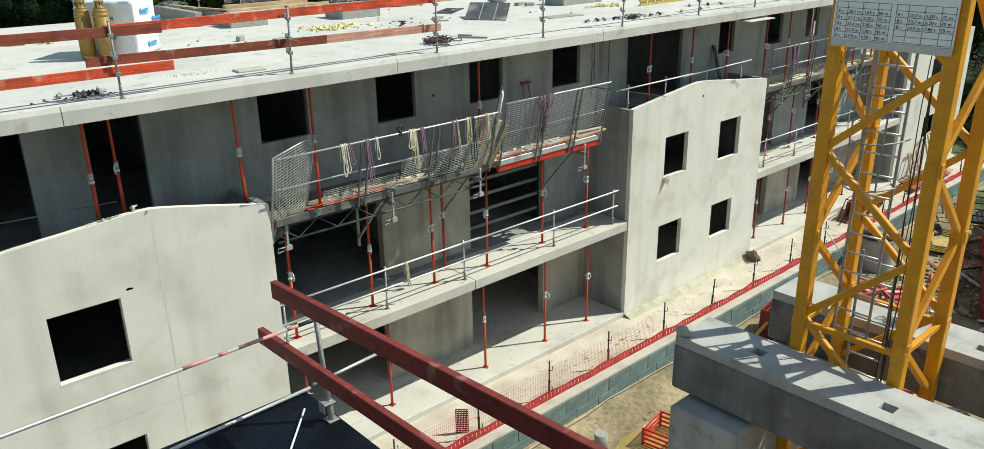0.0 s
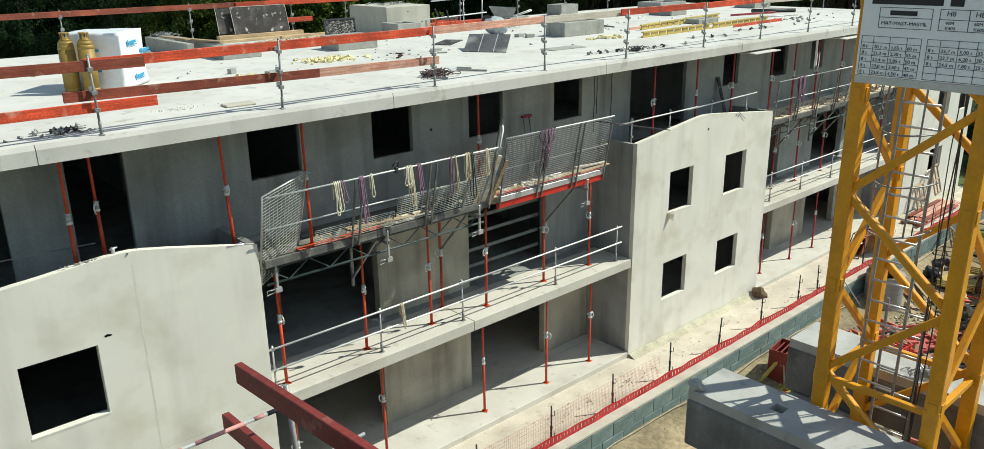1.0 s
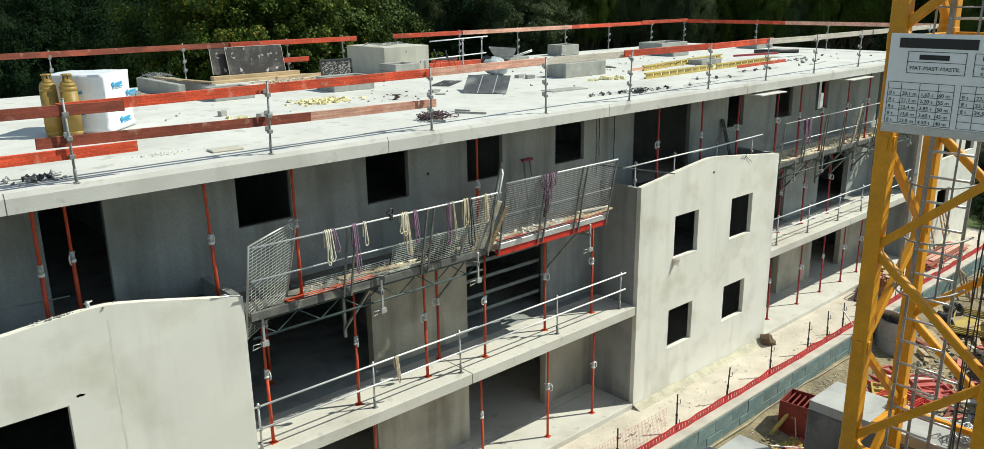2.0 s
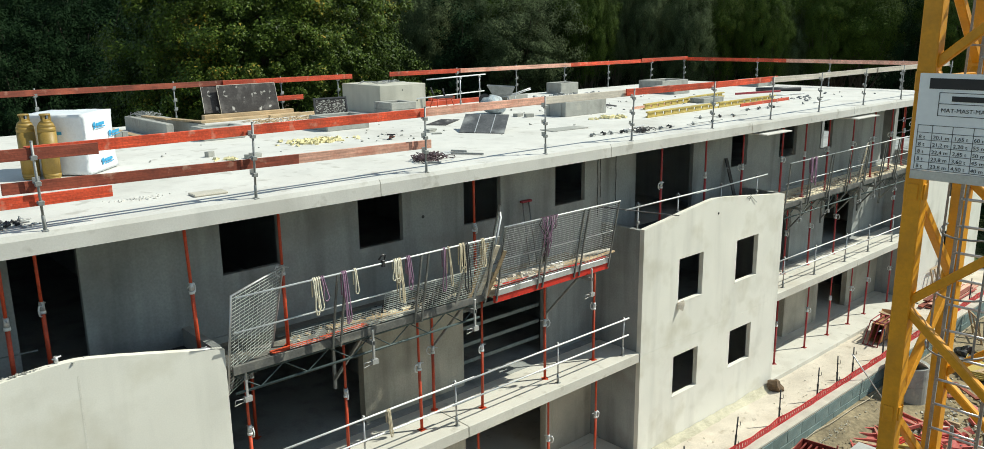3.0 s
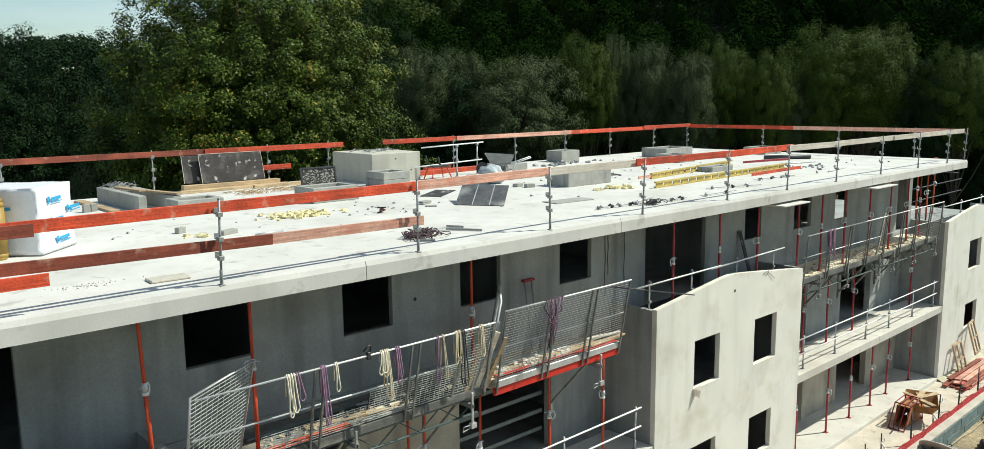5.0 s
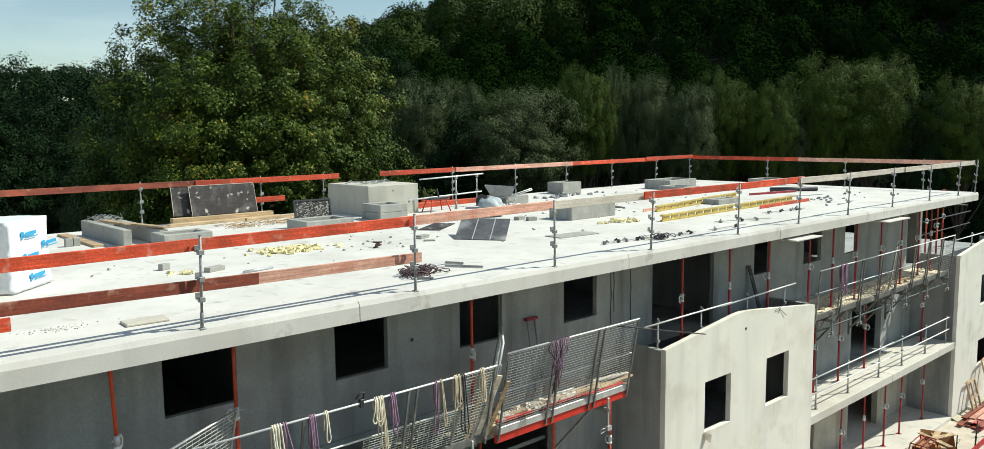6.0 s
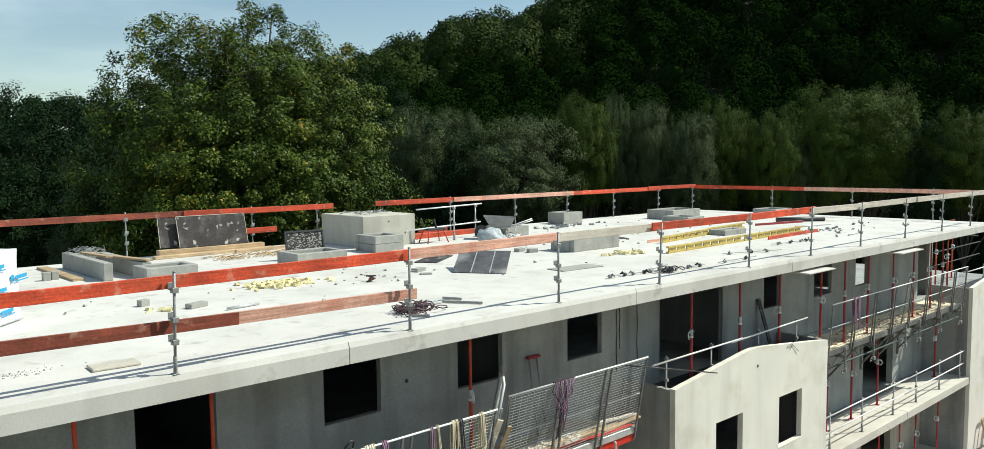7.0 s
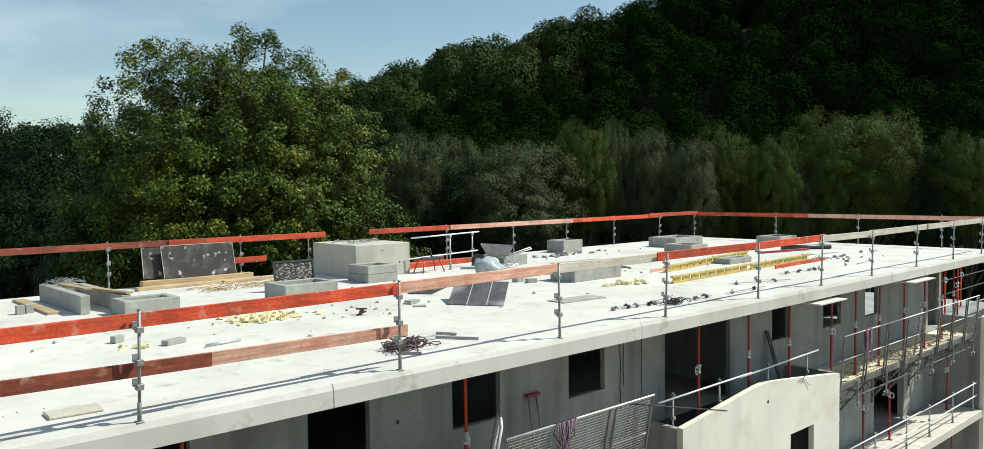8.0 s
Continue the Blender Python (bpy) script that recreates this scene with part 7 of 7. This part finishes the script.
for k in range(34):
    x, y = random.uniform(18, 41), random.uniform(4.5, 10.5)
    a = random.uniform(0, 180)
    bm = bmesh.new()
    m = pose(x, y, PIT + 0.14, 0, random.uniform(-4, 4), a)
    ln = random.uniform(1.0, 2.8)
    tube(bm, m @ Vector((-ln / 2, 0, 0)), m @ Vector((ln / 2, 0, 0)), 0.03, 8)
    tagged(mesh_ob("site_tube", bm, random.choice((GALV, DULLGALV, ORANGE, DARKSTEEL))), "steel tube dropped on the soil", "tube", "dropped tubes")
for x, y, sz in ((31.7, 10.2, 0.45), (33.0, 10.4, 0.4)):
    bm = bmesh.new()
    bmesh.ops.create_icosphere(bm, subdivisions=3, radius=sz)
    for v in bm.verts:
        v.co *= 0.75 + 0.6 * noise.noise(v.co * 2.6 + Vector((x, 0, 0)))
        v.co.z = max(0, v.co.z * 0.9 + 0.2)
    ob = mesh_ob("tarpaulin", bm, TARP)
    ob.location = (x, y, PIT + 0.05)
    tagged(ob, "crumpled black tarpaulin lying on the soil", "tarpaulin", "tarpaulins")
crumbs("stones", "stones and clods strewn on the soil", "stones", SOIL, 700, 29.0, 7.8, 12.0, 3.2, 0.045, PIT + 0.07)
crumbs("stones", "pale rubble strewn on the soil", "stones", KERBM, 420, 27.0, 8.4, 10.0, 2.6, 0.04, PIT + 0.08)
crumbs("stones", "stones and broken mortar strewn along the retaining wall", "stones", KERBM, 260, 23.0, 10.75, 14.0, 0.3, 0.017, PIT + 0.36)
crumbs("stones", "brown clods strewn along the retaining wall", "stones", SOIL, 700, 22.0, 10.5, 14.0, 0.45, 0.03, PIT + 0.2)
crumbs("stones", "pale gravel strewn on the soil near the ballast", "stones", KERBM, 420, 14.8, 9.9, 3.4, 0.9, 0.02, PIT + 0.09)
crumbs("stones", "brown clods strewn on the soil near the ballast", "stones", SOIL, 420, 14.5, 9.9, 3.4, 0.9, 0.035, PIT + 0.08)
crumbs("red_scraps", "red and orange fittings strewn on the soil", "scraps", DUSTRED, 120, 20.6, 9.6, 2.6, 0.8, 0.08, PIT + 0.09)
crumbs("yellow_scraps", "yellow fittings strewn on the soil", "scraps", FORMYEL, 60, 20.0, 9.9, 1.6, 0.5, 0.08, PIT + 0.09)
crumbs("dark_scraps", "dark steel fittings strewn on the soil", "scraps", DARKSTEEL, 90, 28.0, 8.0, 11.0, 3.0, 0.05, PIT + 0.09)
strap_heap("cable_coil", "coiled dark cables on the soil", (23.5, 7.6, PIT + 0.1), 1.2, DARKSTEEL, 26, 8)
strap_heap("cable_coil", "coil of pale cable on the ballast", (12.1, 3.75, 5.07), 0.32, GALV, 14, 10)
strap_heap("cable_coil", "coil of dark cable on the ballast", (12.2, 3.55, 5.07), 0.3, TEAL, 12, 11)
strap_heap("cable_coil", "tangle of cables by the mast", (13.4, 5.2, PIT + 0.1), 1.0, DARKSTEEL, 24, 9)
t = thing("concrete_bucket", "grey concrete footing cylinder on the soil", "footing")
bm = bmesh.new()
tube(bm, (13.0, 10.2, PIT), (13.0, 10.2, PIT + 0.5), 0.16, 18)
part("tube", bm, CURB, t)
bm = bmesh.new()
tube(bm, (13.0, 10.2, PIT), (13.0, 10.2, PIT + 0.1), 0.4, 18)
part("base", bm, CURB, t)
bm = bmesh.new()
path_tube(bm, [(-8 + i * 0.8, 11.02 + 0.05 * math.sin(i * 0.7) + 0.03 * math.sin(i * 2.3), PIT + 0.47) for i in range(66)], 0.012)
tagged(mesh_ob("site_hose", bm, DUSTPLANK), "grey hose lying along the retaining wall", "hose")

# ---- thin plates under the roof edge ----
for x, w in ((21.6, 1.33), (27.0, 1.55)):
    solid("edge_plate", "thin pale plate projecting below the roof edge", "plate", (x, x + w, 12.38, 13.2, 7.9, 7.93), DECK, "edge plates", 0.004)

# ---- load chart on the mast ----
sign = thing("load_chart", "white load chart panel on the crane mast with black tables", "sign")
SX, SY0, SY1, SZ0, SZ1 = 10.045, 3.05, 4.52, 9.27, 10.3
face = part("panel", sbox(SX - 0.012, SX, SY0, SY1, SZ0, SZ1, 0.002), SIGN, sign)
part("lower_frame", sbox(SX - 0.016, SX + 0.02, SY0, SY1, SZ0 - 0.1, SZ0 - 0.004, 0.004), ALU, sign)
FACE = SX - 0.014


def bar(y, z, w, h, mt=INK):
    part("print_bar", sbox(FACE - 0.002, FACE, y - w, y, z, z + h, 0.0004), mt, face)


def words(text, y, z, size):
    cu = bpy.data.curves.new("lettering", "FONT")
    cu.body, cu.size, cu.extrude = text, size, 0.0008
    cu.materials.append(INK)
    ob = new("lettering", cu)
    ob.parent = face
    ob.matrix_basis = Matrix(((0, 0, -1, FACE - 0.002), (-1, 0, 0, y), (0, 1, 0, z), (0, 0, 0, 1)))
    return ob


bar(SY1 - 0.1, 10.14, 0.78, 0.11)
bar(SY1 - 0.95, 10.14, 0.14, 0.1)
for y, w in ((SY1 - 0.2, 0.58), (SY1 - 0.86, 0.3), (SY1 - 1.16, 0.26)):
    for z in (9.86, 9.985, 10.1):
        bar(y, z, w, 0.006)
    bar(y, 9.86, 0.006, 0.245)
    bar(y - w, 9.86, 0.006, 0.245)
bar(SY1 - 0.32, 10.015, 0.3, 0.055)
words("MAT-MAST-MASTIL", SY1 - 0.23, 9.9, 0.06)
for y, a, b in ((SY1 - 0.93, "60M", "K400"), (SY1 - 1.22, "60M", "K600")):
    words("H8", y, 10.03, 0.08)
    words(a, y, 9.935, 0.05)
    words(b, y, 9.875, 0.05)
rows_l = (("8 t", "20,1 m", "1,65 t", "60 m"), ("8 t", "21,2 m", "2,20 t", "55 m"), ("8 t", "22,4 m", "2,85 t", "50 m"), ("8 t", "23,8 m", "3,60 t", "45 m"), ("8 t", "23,8 m", "4,50 t", "40 m"))
rows_r = (("8 t", "23,7 m", "5,00 t", "35 m"), ("8 t", "23,7 m", "6,20 t", "30 m"), ("8 t", "24,5 m", "7,80 t", "25 m"))
for rows, y0 in ((rows_l, SY1 - 0.03), (rows_r, SY1 - 0.77)):
    for k in range(7):
        bar(y0, 9.282 + k * 0.0785, 0.68, 0.005)
    for o in (0, 0.14, 0.33, 0.52, 0.675):
        bar(y0 - o, 9.282, 0.005, 0.475)
    for k, r in enumerate(rows):
        for o, s in zip((0.02, 0.155, 0.35, 0.53), r):
            words(s, y0 - o, 9.612 - k * 0.0785, 0.056)

# the whole chart a little smaller, hung by its upper corner
sign.matrix_basis = Matrix.Translation((SX, 4.425, 10.25)) @ Matrix.Diagonal((1, 0.94, 0.893, 1)) @ Matrix.Translation((-SX, -SY1, -SZ1))

# litter on platforms and balconies
random.seed(19)
crumbs("deck_litter", "timber chips and dirt on the work platform", "litter", TIMBER, 45, 9.4, 13.6, 2.6, 0.35, 0.045, 5.505)
crumbs("deck_litter", "dark steel bits on the work platform", "litter", DARKSTEEL, 90, 10.4, 13.6, 2.0, 0.35, 0.06, 5.505)
crumbs("deck_litter", "pale board scraps on the work platform", "litter", WHITEBOARD, 60, 13.9, 13.5, 1.6, 0.35, 0.07, 5.455)
crumbs("deck_litter", "pale dirt and chips on the work platform", "litter", DUSTPLANK, 160, 29.5, 13.7, 4.5, 0.35, 0.05, 5.505)
crumbs("path_litter", "small stones on the sandy path", "litter", KERBM, 90, 17.0, 12.1, 14.0, 0.6, 0.018, PATHZ + 0.02)
for (x, y, z), ln, a, mt in (((10.35, 13.22, 5.51), 1.9, 5, WHITEBOARD), ((10.9, 13.42, 5.51), 1.7, -2, SANDDECK), ((11.2, 13.35, 5.55), 1.1, 20, DARKSTEEL), ((10.6, 13.7, 5.51), 1.4, -12, GALV), ((15.9, 13.3, 5.5), 1.2, 4, TIMBER), ((16.0, 13.5, 5.53), 1.0, -8, WHITEBOARD), ((9.0, 13.85, 5.51), 2.2, 3, TEAL), ((27.0, 13.7, 5.51), 2.4, 3, WHITEBOARD), ((31.4, 13.6, 5.51), 2.0, -5, TIMBER)):
    bm = bmesh.new()
    m = pose(x, y, z + 0.03, 0, 0, a)
    beam(bm, m @ Vector((-ln / 2, 0, 0)), m @ Vector((ln / 2, 0, 0)), 0.1, 0.035)
    tagged(mesh_ob("loose_board", soft(bm, 0.004), mt), "loose board lying on the work platform", "board", "loose boards")

# ---- small marks and fittings on the walls ----
for x, z in ((20.45, 5.88), (11.6, 7.0), (6.9, 5.0)):
    y = F if z < 6.5 and x != 6.9 else 14.35
    bm = bmesh.new()
    tube(bm, (x, y + 0.004, z), (x, y - 0.006, z), 0.035, 12)
    struct("tie_hole", bm, DARKSTEEL, "small dark formwork tie hole in the wall", "hole")
crumbs("mortar_bits", "broken mortar along the gable crest", "mortar", CURB, 40, 3.9, 13.06, 0.7, 0.05, 0.02, 6.3)
bm = bmesh.new()
box(bm, 4.507, 4.535, F - 0.0015, F + 0.001, 0.2, 6.1)
struct("panel_seam", bm, CREAMDIRT, "faint upright seam in the precast bay wall", "seam")
for x, z0 in ((17.05, 6.1), (17.15, 6.6), (17.75, 6.2)):
    bm = bmesh.new()
    path_tube(bm, [(x + 0.012 * math.sin(k * 1.9), 14.335, 7.95 - (7.95 - z0) * k / 8) for k in range(9)], 0.008)
    tagged(mesh_ob("wall_cable", bm, DARKSTEEL), "dark cable hanging down the concrete wall", "cable", "wall cables")
t = thing("trestle_head", "rusty steel trestle head leaning on the wall", "trestle")
for o in (-0.12, 0.12):
    bm = bmesh.new()
    tube(bm, (14.5 + o, 14.05, 5.47), (14.5 + o * 0.8, 14.3, 6.9), 0.018)
    part("leg", bm, DULLGALV, t)
part("head", sbox(14.34, 14.66, 14.24, 14.33, 6.88, 6.93, 0.006), DARKRED, t)

bm = bmesh.new()
vs = [bm.verts.new(c) for c in ((3.93, F - 0.003, 5.06), (3.98, F - 0.003, 5.075), (4.06, F - 0.003, 5.05), (4.03, F - 0.003, 5.03), (3.98, F - 0.003, 5.035), (3.95, F - 0.003, 5.025))]
bm.faces.new(vs)
bmesh.ops.solidify(bm, geom=bm.faces, thickness=0.004)
struct("wall_chip", bm, DARKSTEEL, "small dark chip in the precast bay wall", "chip")
bm = bmesh.new()
beam(bm, (22.9, 13.95, 5.612), (22.78, 14.3, 6.97), 0.14, 0.03, (0, 1, 0))
tagged(mesh_ob("leaning_board", soft(bm, 0.004), PLYBLACK), "dark board leaning on the wall of the bay terrace", "board")
bm = bmesh.new()
for p, q in (((21.78, 12.985, 6.1), (22.1, 12.94, 6.2)), ((22.03, 12.99, 6.12), (22.34, 12.97, 5.9)), ((22.05, 12.99, 6.12), (21.9, 12.96, 6.02))):
    tube(bm, p, q, 0.006, 5)
tagged(mesh_ob("wire_ends", bm, DARKSTEEL), "bent wire ends sticking out of the bay crest", "wire")
# chipped sill flap, crest clamp and scraps on the bays
bm = bmesh.new()
vs = [bm.verts.new(c) for c in ((18.7, F - 0.01, 3.78), (19.0, F - 0.02, 3.79), (18.92, F - 0.1, 3.7), (18.72, F - 0.07, 3.62), (18.8, F - 0.14, 3.56))]
for f in ((0, 1, 2), (0, 2, 3), (3, 2, 4)):
    bm.faces.new([vs[i] for i in f])
bmesh.ops.solidify(bm, geom=bm.faces, thickness=0.02)
tagged(mesh_ob("sill_flap", bm, WHITEBOARD), "torn pale strip hanging off the window sill", "strip")
t = thing("crest_clamp", "small galvanised clamp on the gable crest", "clamp", at=(4.3, 13.1, 6.31))
bm = bmesh.new()
tube(bm, (0, 0, 0), (0, 0, 0.11), 0.03, 10)
part("body", bm, GALV, t)
bm = bmesh.new()
tube(bm, (-0.05, 0, 0.08), (0.07, 0, 0.1), 0.012, 8)
part("pin", bm, GALV, t)
solid("foam_block", "white foam block on the bay wall beside a prop", "foam block", (6.12, 6.42, 13.03, 13.14, 5.9, 5.97), WRAP, w=0.01, turn=6)

# ---- shoring and scaffold beyond the end of the roof ----
for x, y in ((36.2, 14.2), (37.4, 15.0), (39.8, 15.2)):
    copy_thing(bpy.data.objects["shoring_prop.001"], pose(x, y, 5.6, 0, 0, random.uniform(0, 360)))
for p, q in (((35.4, 14.6, 7.0), (41.5, 14.7, 7.0)), ((35.4, 14.6, 6.5), (41.5, 14.7, 6.5)), ((36.0, 13.9, 7.6), (36.1, 20.0, 7.6)), ((38.5, 13.9, 7.5), (38.6, 20.0, 7.5))):
    rail(p, q, 0.024, DARKSTEEL, "dark steel scaffold tube")

# ---- blocks of the retaining wall, each with recessed joints ----
blk = None
random.seed(3)
for row in range(3):
    z = -0.207 - (row + 1) * 0.37
    x = 4.0 + (0.4 if row % 2 else 0.0)
    while x < 41:
        if blk is None:
            b = sbox(0, 0.793, -0.04, 0.0, 0, 0.363, 0.01)
            blk = part("block", b, TARBLOCK, wall_r)
            blk.location = (x, 11.19, z)
        else:
            same_part("block", blk, wall_r, Matrix.Translation((x, 11.19 + random.uniform(-0.008, 0.008), z + random.uniform(-0.006, 0.006))))
        x += 0.8
